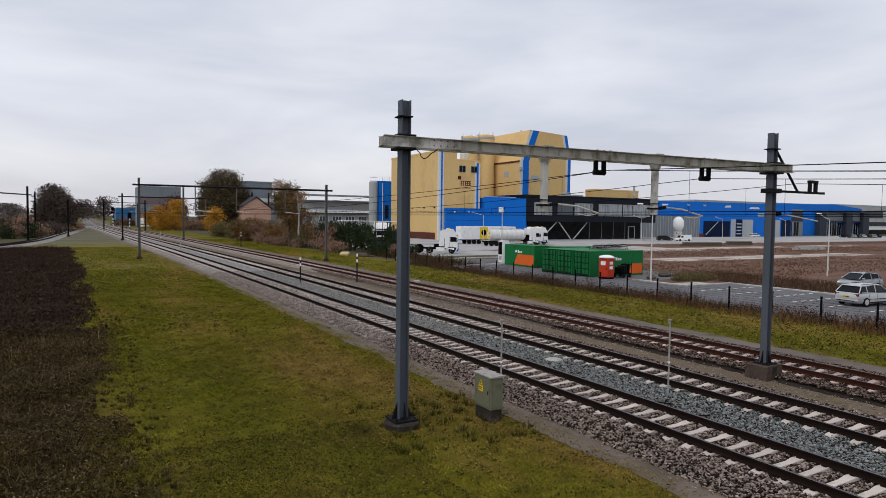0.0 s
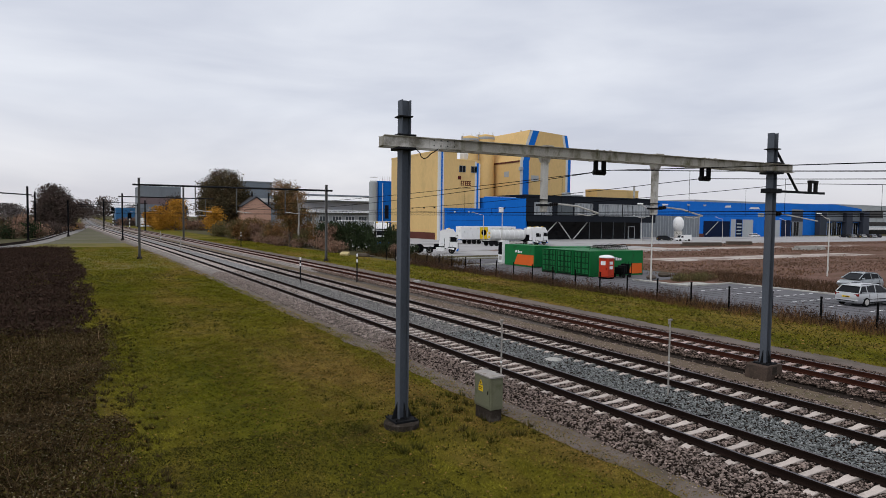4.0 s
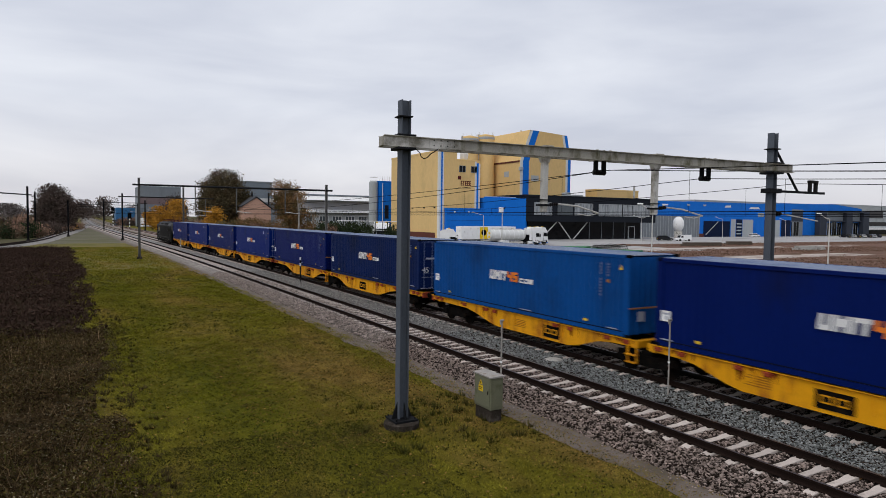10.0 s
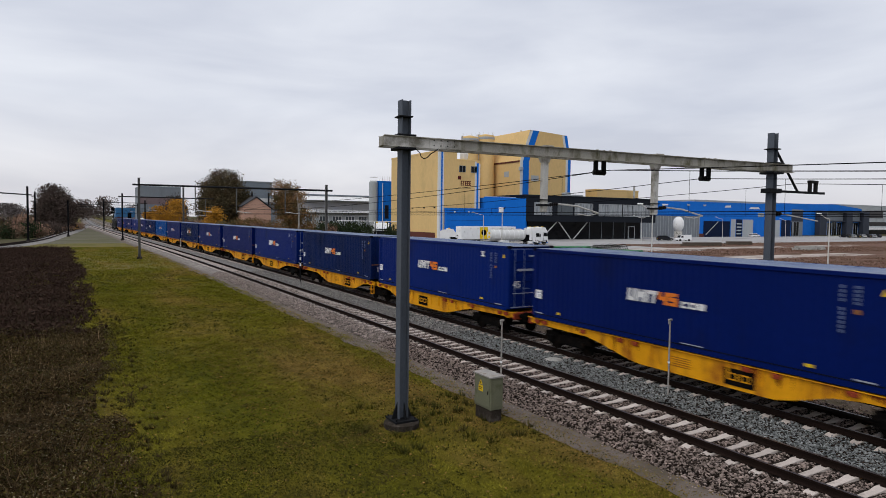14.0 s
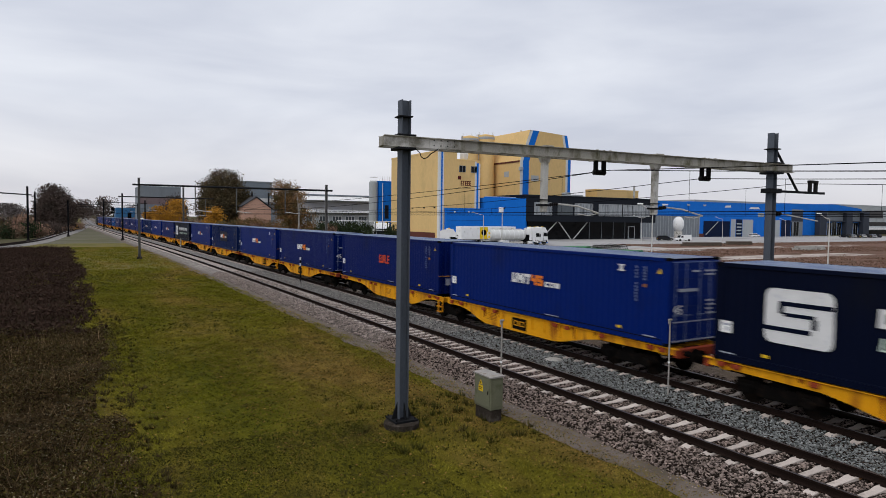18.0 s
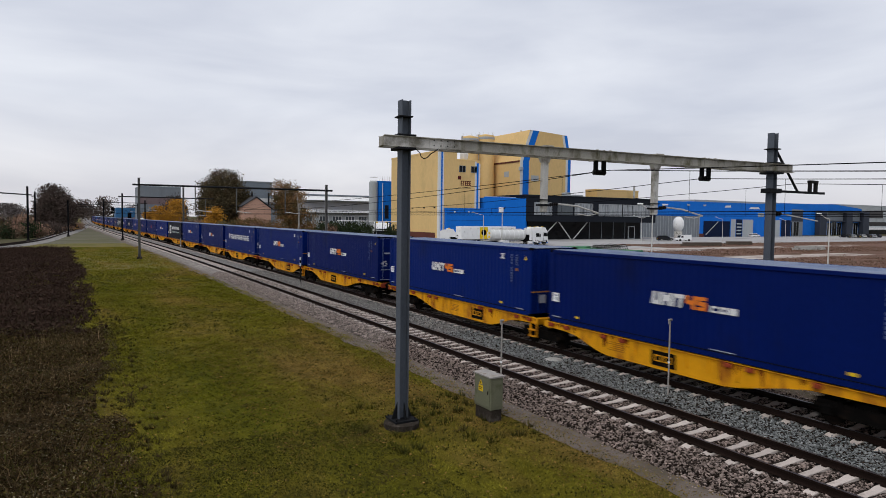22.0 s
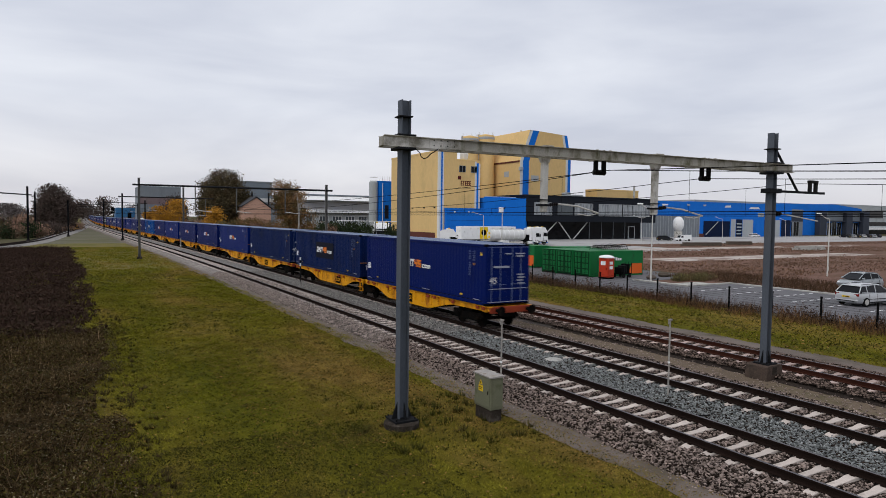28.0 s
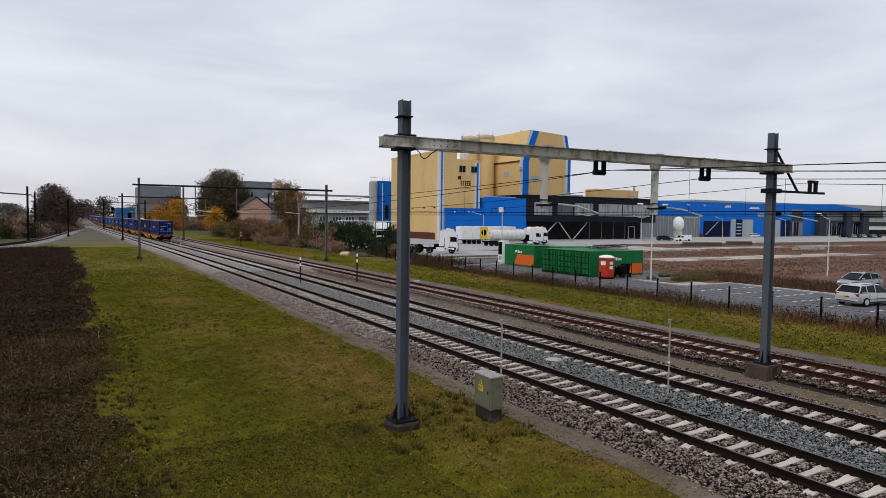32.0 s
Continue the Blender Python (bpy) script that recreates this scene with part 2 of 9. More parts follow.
# ---- ground ----
def turf(name, gain, rough=0.9, island=0.0, bump=0.0, dry=0.0):
    """Turf whose hue drifts over metres, in streaks along the line, from green through olive to autumn brown; dry turns it browner beside the grit path."""
    m = mat(name, (1, 1, 1), rough, 0, 0.42, 1.3, 14, bump, island=island)
    n, l = m.node_tree.nodes, m.node_tree.links
    bs = n["Principled BSDF"]
    shade = bs.inputs["Base Color"].links[0].from_socket
    co, wide, ramp = n.new("ShaderNodeTexCoord"), n.new("ShaderNodeTexNoise"), n.new("ShaderNodeValToRGB")
    wide.inputs["Scale"].default_value, wide.inputs["Detail"].default_value, wide.inputs["Roughness"].default_value = 0.17, 5, 0.62
    along, parts, side, total = n.new("ShaderNodeMapping"), n.new("ShaderNodeSeparateXYZ"), n.new("ShaderNodeMapRange"), n.new("ShaderNodeMath")
    along.inputs["Scale"].default_value = (1.5, 0.4, 1.0)
    l.new(co.outputs["Object"], along.inputs["Vector"])
    l.new(along.outputs["Vector"], wide.inputs["Vector"])
    l.new(co.outputs["Object"], parts.inputs["Vector"])
    l.new(parts.outputs["X"], side.inputs["Value"])
    for key, value in (("From Min", 3.0), ("From Max", 9.5), ("To Min", -0.35 * dry), ("To Max", dry)):
        side.inputs[key].default_value = value
    l.new(wide.outputs["Fac"], total.inputs[0])
    l.new(side.outputs["Result"], total.inputs[1])
    l.new(total.outputs["Value"], ramp.inputs["Fac"])
    e = ramp.color_ramp.elements
    e[0].position, e[0].color = 0.36, (0.074 * gain, 0.073 * gain, 0.006 * gain, 1)
    e[1].position, e[1].color = 0.68, (0.145 * gain, 0.098 * gain, 0.024 * gain, 1)
    mid = e.new(0.52)
    mid.color = (0.102 * gain, 0.088 * gain, 0.010 * gain, 1)
    mul = n.new("ShaderNodeMix")
    mul.data_type, mul.blend_type = "RGBA", "MULTIPLY"
    mul.inputs["Factor"].default_value = 1.0
    l.new(ramp.outputs["Color"], mul.inputs["A"])
    l.new(shade, mul.inputs["B"])
    l.new(mul.outputs["Result"], bs.inputs["Base Color"])
    return m


M_EARTH = mat("open_ground", (0.085, 0.075, 0.042), 0.95, 0, 0.3, 0.05, 1.5, 0.3, (0.06, 0.065, 0.028), 0.5, 0.02)
M_GRASS = turf("mown_grass", 0.88, 0.95, 0.0, 0.6, 0.07)
M_GRASSFAR = mat("far_verge_grass", (0.128, 0.114, 0.034), 0.95, 0, 0.3, 0.3, 6, 0.5, (0.165, 0.130, 0.055), 0.45, 0.12)
M_GRASSBRIGHT = turf("bright_verge_grass", 1.1, 0.95, 0.0, 0.6)
M_BLADEBRIGHT = turf("bright_grass_blades", 1.66, 0.8, 0.35)
M_BLADE = turf("grass_blades", 1.75, 0.8, 0.3, 0.0, 0.07)
M_WEED = mat("dry_weeds", (0.062, 0.040, 0.018), 0.9, 0, 0.4, 0.5, 4, 0.0, (0.10, 0.068, 0.036), 0.25, 0.35, island=0.7)
M_WEEDFAR = mat("dark_dry_weeds", (0.044, 0.027, 0.020), 0.9, 0, 0.35, 0.3, 2, 0.0, (0.055, 0.034, 0.024), 0.3, 0.25, island=0.5)
M_WEEDOLIVE = mat("olive_weed_leaves", (0.060, 0.048, 0.014), 0.9, 0, 0.4, 0.5, 4, 0.0, (0.06, 0.04, 0.025), 0.4, 0.35, island=0.6)
M_WEEDPALE = mat("pale_seed_heads", (0.15, 0.125, 0.075), 0.9, 0, 0.3, 0.5, 4, 0.0, island=0.5)
M_STRAW = mat("straw_stalks", (0.17, 0.115, 0.06), 0.9, 0, 0.3, 0.5, 4, 0.0, island=0.5)
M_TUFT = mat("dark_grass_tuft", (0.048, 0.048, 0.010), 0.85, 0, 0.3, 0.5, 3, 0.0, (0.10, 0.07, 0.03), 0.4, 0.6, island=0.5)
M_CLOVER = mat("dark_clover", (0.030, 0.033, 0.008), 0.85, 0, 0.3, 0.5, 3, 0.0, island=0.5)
M_WEEDSOIL = mat("weedy_soil", (0.026, 0.019, 0.008), 0.95, 0, 0.4, 0.6, 9, 0.5, (0.032, 0.024, 0.013), 0.3, 0.4)
M_LEAF = mat("fallen_leaves", (0.23, 0.13, 0.04), 0.8, 0, 0.3, 3, 9, 0.0, island=0.5)
M_PATH = mat("trodden_grit_path", (0.158, 0.130, 0.112), 0.95, 0, 0.22, 0.7, 30, 0.4, (0.10, 0.082, 0.06), 0.4, 0.5)
M_SAND = mat("sandy_strip", (0.155, 0.118, 0.085), 0.95, 0, 0.25, 0.8, 25, 0.4, (0.085, 0.075, 0.04), 0.4, 0.4)
# bed colour kept dark: it stands for the shade between loose stones
M_BALLAST = mat("brown_ballast_gap_shade", (0.040, 0.031, 0.026), 0.9, 0, 0.5, 1.0, 16, 1.0, (0.022, 0.017, 0.014), 0.5, 9.0)
# brown tone between the dark near bed and the pale far one
M_BALLASTMID = mat("mid_brown_ballast", (0.125, 0.108, 0.095), 0.9, 0, 0.5, 1.0, 16, 1.0, (0.07, 0.058, 0.05), 0.5, 7.0)
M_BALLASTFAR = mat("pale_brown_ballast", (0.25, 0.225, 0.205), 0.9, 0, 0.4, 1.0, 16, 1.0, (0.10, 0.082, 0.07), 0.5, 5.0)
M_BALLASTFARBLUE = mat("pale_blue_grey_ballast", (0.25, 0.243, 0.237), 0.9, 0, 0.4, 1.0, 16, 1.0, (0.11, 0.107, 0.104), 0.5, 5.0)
# dark blue-grey base also holds the gap shade between its stones
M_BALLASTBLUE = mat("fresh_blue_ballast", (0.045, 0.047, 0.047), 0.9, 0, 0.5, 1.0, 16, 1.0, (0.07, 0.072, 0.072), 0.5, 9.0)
M_STONE = mat("brown_ballast_stone", (0.262, 0.205, 0.178), 0.85, 0, 0.2, 2, 20, 0.0, island=0.5)
M_STONEBLUE = mat("blue_ballast_stone", (0.220, 0.229, 0.224), 0.85, 0, 0.2, 2, 20, 0.0, island=0.5)

M_WEDGE = mat("grey_green_wedge", (0.125, 0.115, 0.082), 0.95, 0, 0.25, 0.15, 3, 0.3, (0.10, 0.098, 0.045), 0.5, 0.06)
SPAN = np.concatenate([np.arange(-900, 0, 30), np.arange(0, 5, 1.0), np.arange(5, 45, 0.3), np.arange(45, 110, 1.0), np.arange(110, 460, 5), np.arange(460, 1501, 80)])


def strip(name, edges, heights, material, label, category, wave=0.0, rough=0.0, ys=SPAN, kind="structure"):
    """A band of ground along the tracks: lateral places and their heights, with uneven edges."""
    rng = np.random.RandomState(len(name))
    nx, ny = len(edges), len(ys)
    x = np.array(edges)[None, :] + bend(ys)[:, None]
    if wave:
        w = np.array([[noise.noise((q * 0.35, e * 3.1, 2.0)) + 0.5 * noise.noise((q * 1.3, e * 1.7, 5.0)) for e in (0, 1)] for q in ys]) * wave
        x[:, 0] += w[:, 0]
        x[:, -1] += w[:, 1]
    z = np.repeat(np.array(heights)[None, :], ny, 0)
    if rough:
        z[:, 1:-1] += rng.uniform(-rough, rough, (ny, nx - 2))
    v = np.stack([x, np.repeat(ys[:, None], nx, 1), z], -1).reshape(-1, 3)
    i = np.arange(ny - 1)[:, None] * nx + np.arange(nx - 1)[None, :]
    f = np.stack([i, i + 1, i + nx + 1, i + nx], -1).reshape(-1, 4)
    return tagged(new(name, fast_mesh(name, v, f, material)), label, category, kind=kind)


NEAR, MID, FAR = SPAN[SPAN <= 25.7], SPAN[(SPAN >= 25.3) & (SPAN <= 62.5)], SPAN[SPAN >= 62]


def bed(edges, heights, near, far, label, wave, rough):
    """A ballast bed: nearby coarse and dark with painted gap shade, far off even and pale."""
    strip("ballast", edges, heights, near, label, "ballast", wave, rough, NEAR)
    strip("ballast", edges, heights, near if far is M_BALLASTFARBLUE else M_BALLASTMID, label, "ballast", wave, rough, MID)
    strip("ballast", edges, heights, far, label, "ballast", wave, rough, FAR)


ground_mesh = Mesh()
ground_mesh.add([(-3500, -3500, GZ), (3500, -3500, GZ), (3500, 3500, GZ), (-3500, 3500, GZ)], [(0, 1, 2, 3)])
solid("ground", ground_mesh, M_EARTH, "flat open ground of dull grass and soil reaching the horizon", "ground", kind="structure")
for mt, ys in ((M_GRASS, SPAN[SPAN <= 75.5]), (M_GRASSFAR, SPAN[SPAN >= 75])):
    strip("ground_grass", [0.3, 4, 8, 11.3], [GZ + 0.012] * 4, mt, "mown autumn grass verge beside the railway", "grass", 0.35, ys=ys)
strip("ground_grass", [27.6, 31, 34, 37.4], [GZ + 0.012] * 4, M_GRASSBRIGHT, "green grass strip between the railway and the fence", "grass", 0.3)
strip("ground_weeds", [-60, -20, -5, 0.05], [GZ + 0.02] * 4, M_WEEDSOIL, "dark soil under dry brown weeds", "ground", 0.5, ys=np.arange(-40, 128, 1.0))
strip("ground_grass", [-17, -8, 0.0, 0.32], [GZ + 0.016] * 4, M_GRASSFAR, "dull grass before the branch track", "grass", 0.3, ys=np.arange(118, 141, 1.0))
strip("pavement", [10.75, 11.5, 12.5], [GZ + 0.03, GZ + 0.035, GZ + 0.03], M_PATH, "trodden grey grit path along the ballast", "path", 0.28)

lat_a = np.arange(XA - 1.5, XA + 0.95, 0.2).tolist()
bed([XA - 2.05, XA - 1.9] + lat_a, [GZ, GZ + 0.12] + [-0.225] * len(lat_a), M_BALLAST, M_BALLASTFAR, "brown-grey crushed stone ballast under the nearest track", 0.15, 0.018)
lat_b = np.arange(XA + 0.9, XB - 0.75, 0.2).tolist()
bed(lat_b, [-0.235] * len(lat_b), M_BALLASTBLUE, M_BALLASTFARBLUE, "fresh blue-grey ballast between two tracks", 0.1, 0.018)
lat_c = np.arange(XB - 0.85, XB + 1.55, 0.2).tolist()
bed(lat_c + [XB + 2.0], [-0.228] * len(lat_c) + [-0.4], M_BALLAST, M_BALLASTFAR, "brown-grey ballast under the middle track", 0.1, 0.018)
lat_d = np.arange(XB + 1.8, XC - 1.7, 0.3).tolist()
strip("ballast", lat_d, [-0.37] + [-0.38] * (len(lat_d) - 2) + [-0.37], M_SAND, "sandy brown strip between ballast beds", "ballast", 0.2, 0.015)
lat_e = np.arange(XC - 1.5, XC + 1.6, 0.25).tolist()
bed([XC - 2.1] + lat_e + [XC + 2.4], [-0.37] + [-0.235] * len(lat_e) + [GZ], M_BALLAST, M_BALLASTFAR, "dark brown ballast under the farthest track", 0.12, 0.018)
strip("pavement", [XC + 2.2, XC + 3.0, XC + 4.6], [GZ + 0.025] * 3, M_PATH, "grey grit strip beside the farthest track", "path", 0.3)


# ---- tracks ----
def rail_mesh(x, y0, y1, mats):
    ys = np.concatenate([np.arange(y0, 20, 20), np.arange(20, 460, 6), np.arange(460, y1 + 1, 60)])
    prof = [(-0.036, 0), (0.036, 0), (0.036, -0.035), (0.009, -0.05), (0.009, -0.14), (0.075, -0.16), (0.075, -0.172), (-0.075, -0.172), (-0.075, -0.16), (-0.009, -0.14), (-0.009, -0.05), (-0.036, -0.035)]
    b, n = Mesh(), len(prof)
    for y in ys:
        b.v += [(x + float(bend(y)) + q[0], float(y), q[1]) for q in prof]
    for i in range(len(ys) - 1):
        for k in range(n):
            b.f.append((i * n + k, i * n + (k + 1) % n, (i + 1) * n + (k + 1) % n, (i + 1) * n + k))
            b.m.append(1 if k == 0 else 0)
    return b


def sleeper_shape():
    """A concrete sleeper, lower and narrower in the middle, with four rail clips."""
    b = Mesh()
    st = [(-1.26, 0.09, -0.245), (-1.1, 0.1, -0.222), (-0.93, 0.11, -0.19), (-0.5, 0.105, -0.178), (-0.25, 0.085, -0.205), (0.25, 0.085, -0.205), (0.5, 0.105, -0.178), (0.93, 0.11, -0.19), (1.1, 0.1, -0.222), (1.26, 0.09, -0.245)]
    vs = []
    for x, w, z in st:
        vs += [(x, -w - 0.04, -0.36), (x, -w, z), (x, w, z), (x, w + 0.04, -0.36)]
    fs = []
    for i in range(len(st) - 1):
        fs += [(i * 4 + k, i * 4 + k + 1, i * 4 + k + 5, i * 4 + k + 4) for k in range(3)]
    fs += [(0, 1, 2, 3), (36, 37, 38, 39)]
    b.add(vs, fs)
    for s in (-0.7535, 0.7535):
        for d in (-0.11, 0.11):
            b.box(s + d - 0.035, s + d + 0.035, -0.05, 0.05, -0.185, -0.15, 0, 1)
    return b


def track(xc, label, mats, sleeper_mat, near_rows, far_rows):
    tr = thing("railway_track", label, "railway track", (0, 0, 0), "parallel railway tracks", "structure")
    for s in (-0.7535, 0.7535):
        part("rail", rail_mesh(xc + s, -900, 1500, mats), mats, tr, "steel rail")
    data = sleeper_shape().data("sleeper", [sleeper_mat, mats[0]])
    for i in range(*near_rows):
        y = i * 0.6
        s = part("sleeper", data, None, tr)
        s.matrix_basis = pose(xc + float(bend(y)) + random.uniform(-0.02, 0.02), y + random.uniform(-0.015, 0.015), random.uniform(-0.006, 0.004), 0, 0, -math.degrees(float(bend_slope(y))) + random.uniform(-0.4, 0.4))
    b = Mesh()
    for i in range(*far_rows):
        if near_rows[0] <= i < near_rows[1]:
            continue
        y = i * 0.6
        x = xc + float(bend(y))
        b.box(x - 1.26, x + 1.26, y - 0.11, y + 0.11, -0.33, -0.185)
    tagged(part("far_sleepers", b, sleeper_mat, tr), kind="stuff")
    return tr


track(XA, "straight railway track on pale concrete sleepers, nearest to the verge", [M_RAIL, M_RAILHEAD], M_SLEEPER, (8, 170), (-60, 560))
track(XB, "middle railway track on pale concrete sleepers", [M_RAIL, M_RAILHEAD], M_SLEEPER, (8, 170), (-60, 560))
track(XC, "rust-brown railway track on stained sleepers beside the grass", [M_RUSTRAIL, M_RAILHEAD], M_SLEEPER_OLD, (14, 170), (-60, 560))


def stones(name, x0, x1, y0, y1, z, per_m2, size, material, label, avoid=()):
    """Loose ballast stones, each a small uneven octahedron."""
    rng = np.random.RandomState(int(x0 * 10 + y0))
    n = int((x1 - x0) * (y1 - y0) * per_m2)
    x, y = rng.uniform(x0, x1, n), rng.uniform(y0, y1, n)
    keep = np.ones(n, bool)
    for xc in avoid:
        on_sleeper = (np.abs(x - xc) < 1.02 + 0.3 * rng.rand(n)) & (np.abs((y + 0.3) % 0.6 - 0.3) < 0.165)
        on_rail = np.abs(np.abs(x - xc) - 0.7535) < 0.09
        keep &= ~(on_sleeper | on_rail)
    x, y = x[keep], y[keep]
    n = len(x)
    zz = z(x) + rng.uniform(-0.03, 0.035, n)
    base = np.array([(1, 0, 0), (0, 1, 0), (-1, 0, 0), (0, -1, 0), (0, 0, 0.8), (0, 0, -0.8)], float)
    s = rng.uniform(size * 0.55, size * 1.25, n)
    v = base[None] * s[:, None, None] * rng.uniform(0.6, 1.3, (n, 6, 1)) * np.stack([np.full(n, 1.25), rng.uniform(0.5, 0.9, n), rng.uniform(0.5, 1.0, n)], -1)[:, None, :]
    v += rng.uniform(-0.3, 0.3, (n, 6, 3)) * s[:, None, None]
    a = rng.uniform(0, 6.283, n)
    ca, sa = np.cos(a)[:, None], np.sin(a)[:, None]
    v = np.stack([v[..., 0] * ca - v[..., 1] * sa, v[..., 0] * sa + v[..., 1] * ca, v[..., 2]], -1)
    v += np.stack([x + bend(y), y, zz], -1)[:, None, :]
    f = np.array([(0, 1, 4), (1, 2, 4), (2, 3, 4), (3, 0, 4), (1, 0, 5), (2, 1, 5), (3, 2, 5), (0, 3, 5)])
    f = (f[None] + (np.arange(n) * 6)[:, None, None]).reshape(-1, 3)
    return tagged(new(name, fast_mesh(name, v.reshape(-1, 3), f, material)), label, "ballast stones", kind="stuff")


def flat(h):
    return lambda x: np.full(len(x), h)


def shoulder(x):
    return np.interp(x, [XA - 2.15, XA - 1.9, XA - 1.5, XA + 3], [GZ + 0.03, GZ + 0.15, -0.215, -0.215])


M_STONEPALE = mat("pale_ballast_stone", (0.275, 0.225, 0.20), 0.85, 0, 0.2, 2, 20, 0.0, island=0.6)
M_STONEGREY = mat("grey_ballast_stone", (0.235, 0.226, 0.214), 0.85, 0, 0.2, 2, 20, 0.0, island=0.5)
M_STONEBROWN = mat("rusty_brown_ballast_stone", (0.175, 0.128, 0.106), 0.85, 0, 0.2, 2, 20, 0.0, island=0.6)
# near-black stones, which also deepen the shade of the gaps by colour
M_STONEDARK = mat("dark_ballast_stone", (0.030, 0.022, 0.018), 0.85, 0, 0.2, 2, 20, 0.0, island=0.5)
LOOSE = "loose crushed ballast stones between the sleepers"
stones("ballast_stones", XA - 2.15, XA + 0.9, 4, 26, shoulder, 560, 0.042, M_STONE, LOOSE, (XA,))
stones("ballast_stones", XA + 0.9, XB - 0.78, 4, 26, flat(-0.225), 520, 0.040, M_STONEBLUE, LOOSE, (XA, XB))
stones("ballast_stones", XB - 0.78, XB + 1.8, 4, 26, flat(-0.22), 400, 0.043, M_STONE, LOOSE, (XB,))
stones("ballast_stones", XC - 1.9, XC + 2.1, 8, 30, flat(-0.225), 330, 0.045, M_STONEBROWN, LOOSE, (XC,))
stones("ballast_stones", XB + 1.8, XC - 1.9, 8, 40, flat(-0.365), 45, 0.035, M_STONE, "scattered stones on the sandy strip")
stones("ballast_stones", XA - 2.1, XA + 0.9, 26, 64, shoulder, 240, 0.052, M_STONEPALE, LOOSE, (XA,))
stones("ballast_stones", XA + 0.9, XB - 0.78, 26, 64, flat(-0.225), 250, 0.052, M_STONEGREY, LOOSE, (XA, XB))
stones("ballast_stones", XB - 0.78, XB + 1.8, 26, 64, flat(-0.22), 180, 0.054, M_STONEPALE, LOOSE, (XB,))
stones("ballast_stones", XC - 1.9, XC + 2.0, 30, 64, flat(-0.225), 180, 0.055, M_STONEBROWN, LOOSE, (XC,))
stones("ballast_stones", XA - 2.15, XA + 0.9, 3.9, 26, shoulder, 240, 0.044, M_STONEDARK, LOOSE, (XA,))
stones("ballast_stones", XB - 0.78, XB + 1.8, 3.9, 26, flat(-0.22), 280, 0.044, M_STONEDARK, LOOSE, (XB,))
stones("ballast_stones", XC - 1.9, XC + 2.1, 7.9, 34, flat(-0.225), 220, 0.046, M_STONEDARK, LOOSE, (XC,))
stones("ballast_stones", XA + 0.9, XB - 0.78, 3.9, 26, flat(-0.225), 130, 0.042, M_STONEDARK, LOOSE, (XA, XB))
stones("ballast_stones", XA - 2.6, XA - 2.0, 4, 30, flat(GZ + 0.035), 40, 0.03, M_STONE, "stones rolled onto the grit path")


def value_noise(x, y, scale, seed):
    """Smooth lattice noise between -1 and 1."""
    g = np.random.RandomState(seed).uniform(-1, 1, (64, 64))
    u, w = x * scale + 31.7, y * scale + 17.3
    i, j = np.floor(u).astype(int), np.floor(w).astype(int)
    a, b = u - i, w - j
    a, b = a * a * (3 - 2 * a), b * b * (3 - 2 * b)
    i, j = i % 64, j % 64
    i2, j2 = (i + 1) % 64, (j + 1) % 64
    return (g[i, j] * (1 - a) + g[i2, j] * a) * (1 - b) + (g[i, j2] * (1 - a) + g[i2, j2] * a) * b


def blades(name, x0, x1, y0, y1, per_m2, h, w, lean, material, label, category, wedge=True, clump=0.0, base=GZ + 0.01, edge=0.0):
    """Grass or weed blades as thin upright triangles, thicker in clumps."""
    rng = np.random.RandomState(int(abs(x0) * 7 + y0 + per_m2))
    n = int((x1 - x0) * (y1 - y0) * per_m2)
    x, y = rng.uniform(x0, x1, n), rng.uniform(y0, y1, n)
    keep = x > -0.12 * y - 1.5 if wedge else np.ones(n, bool)
    if clump:
        g = 0.8 * value_noise(x, y, 0.35, 3) + 0.8 * value_noise(x, y, 1.1, 4) + 0.9 * value_noise(x, y, 3.5, 5) + 1.3 * value_noise(x, y, 8.0, 15)
        keep &= g * clump * 1.6 + rng.uniform(-1, 1, n) > -0.4
    if edge:
        keep &= x < x1 - edge * (3 + 6 * value_noise(y, y * 0.3, 0.25, 6) + 5 * value_noise(x, y, 1.3, 7))
    x, y = x[keep], y[keep]
    n = len(x)
    hh = rng.uniform(h * 0.4, h * 1.2, n) * (1 + 0.6 * value_noise(x, y, 0.8, 8))
    a = rng.uniform(0, 6.283, n)
    dx, dy = np.cos(a) * w, np.sin(a) * w
    lx, ly = rng.normal(0, lean, n) * hh, rng.normal(0, lean, n) * hh
    zb = np.full(n, base)
    xb = x + bend(y)
    v = np.stack([np.stack([xb - dx, y - dy, zb], -1), np.stack([xb + dx, y + dy, zb], -1), np.stack([xb + lx, y + ly, zb + hh], -1)], 1)
    f = np.arange(n * 3).reshape(-1, 3)
    return tagged(new(name, fast_mesh(name, v.reshape(-1, 3), f, material)), label, category, kind="stuff")


blades("grass", -0.3, 11.3, 8.6, 26, 620, 0.045, 0.010, 1.0, M_BLADE, "short autumn grass of the verge", "grass", clump=0.5)
blades("grass", -0.3, 11.3, 26, 60, 380, 0.06, 0.02, 0.9, M_BLADE, "short autumn grass of the verge", "grass", clump=0.5)
blades("grass", 0.8, 11.3, 19, 60, 190, 0.055, 0.02, 0.9, M_BLADEBRIGHT, "paler grass tips of the verge", "grass", clump=0.5)
blades("grass", -4, 11.3, 60, 125, 80, 0.10, 0.04, 0.7, M_BLADE, "short autumn grass of the verge", "grass", clump=0.5)
blades("grass", 27.8, 37, 12, 50, 230, 0.07, 0.018, 0.9, M_BLADEBRIGHT, "uneven green grass by the fence", "grass", clump=0.6)
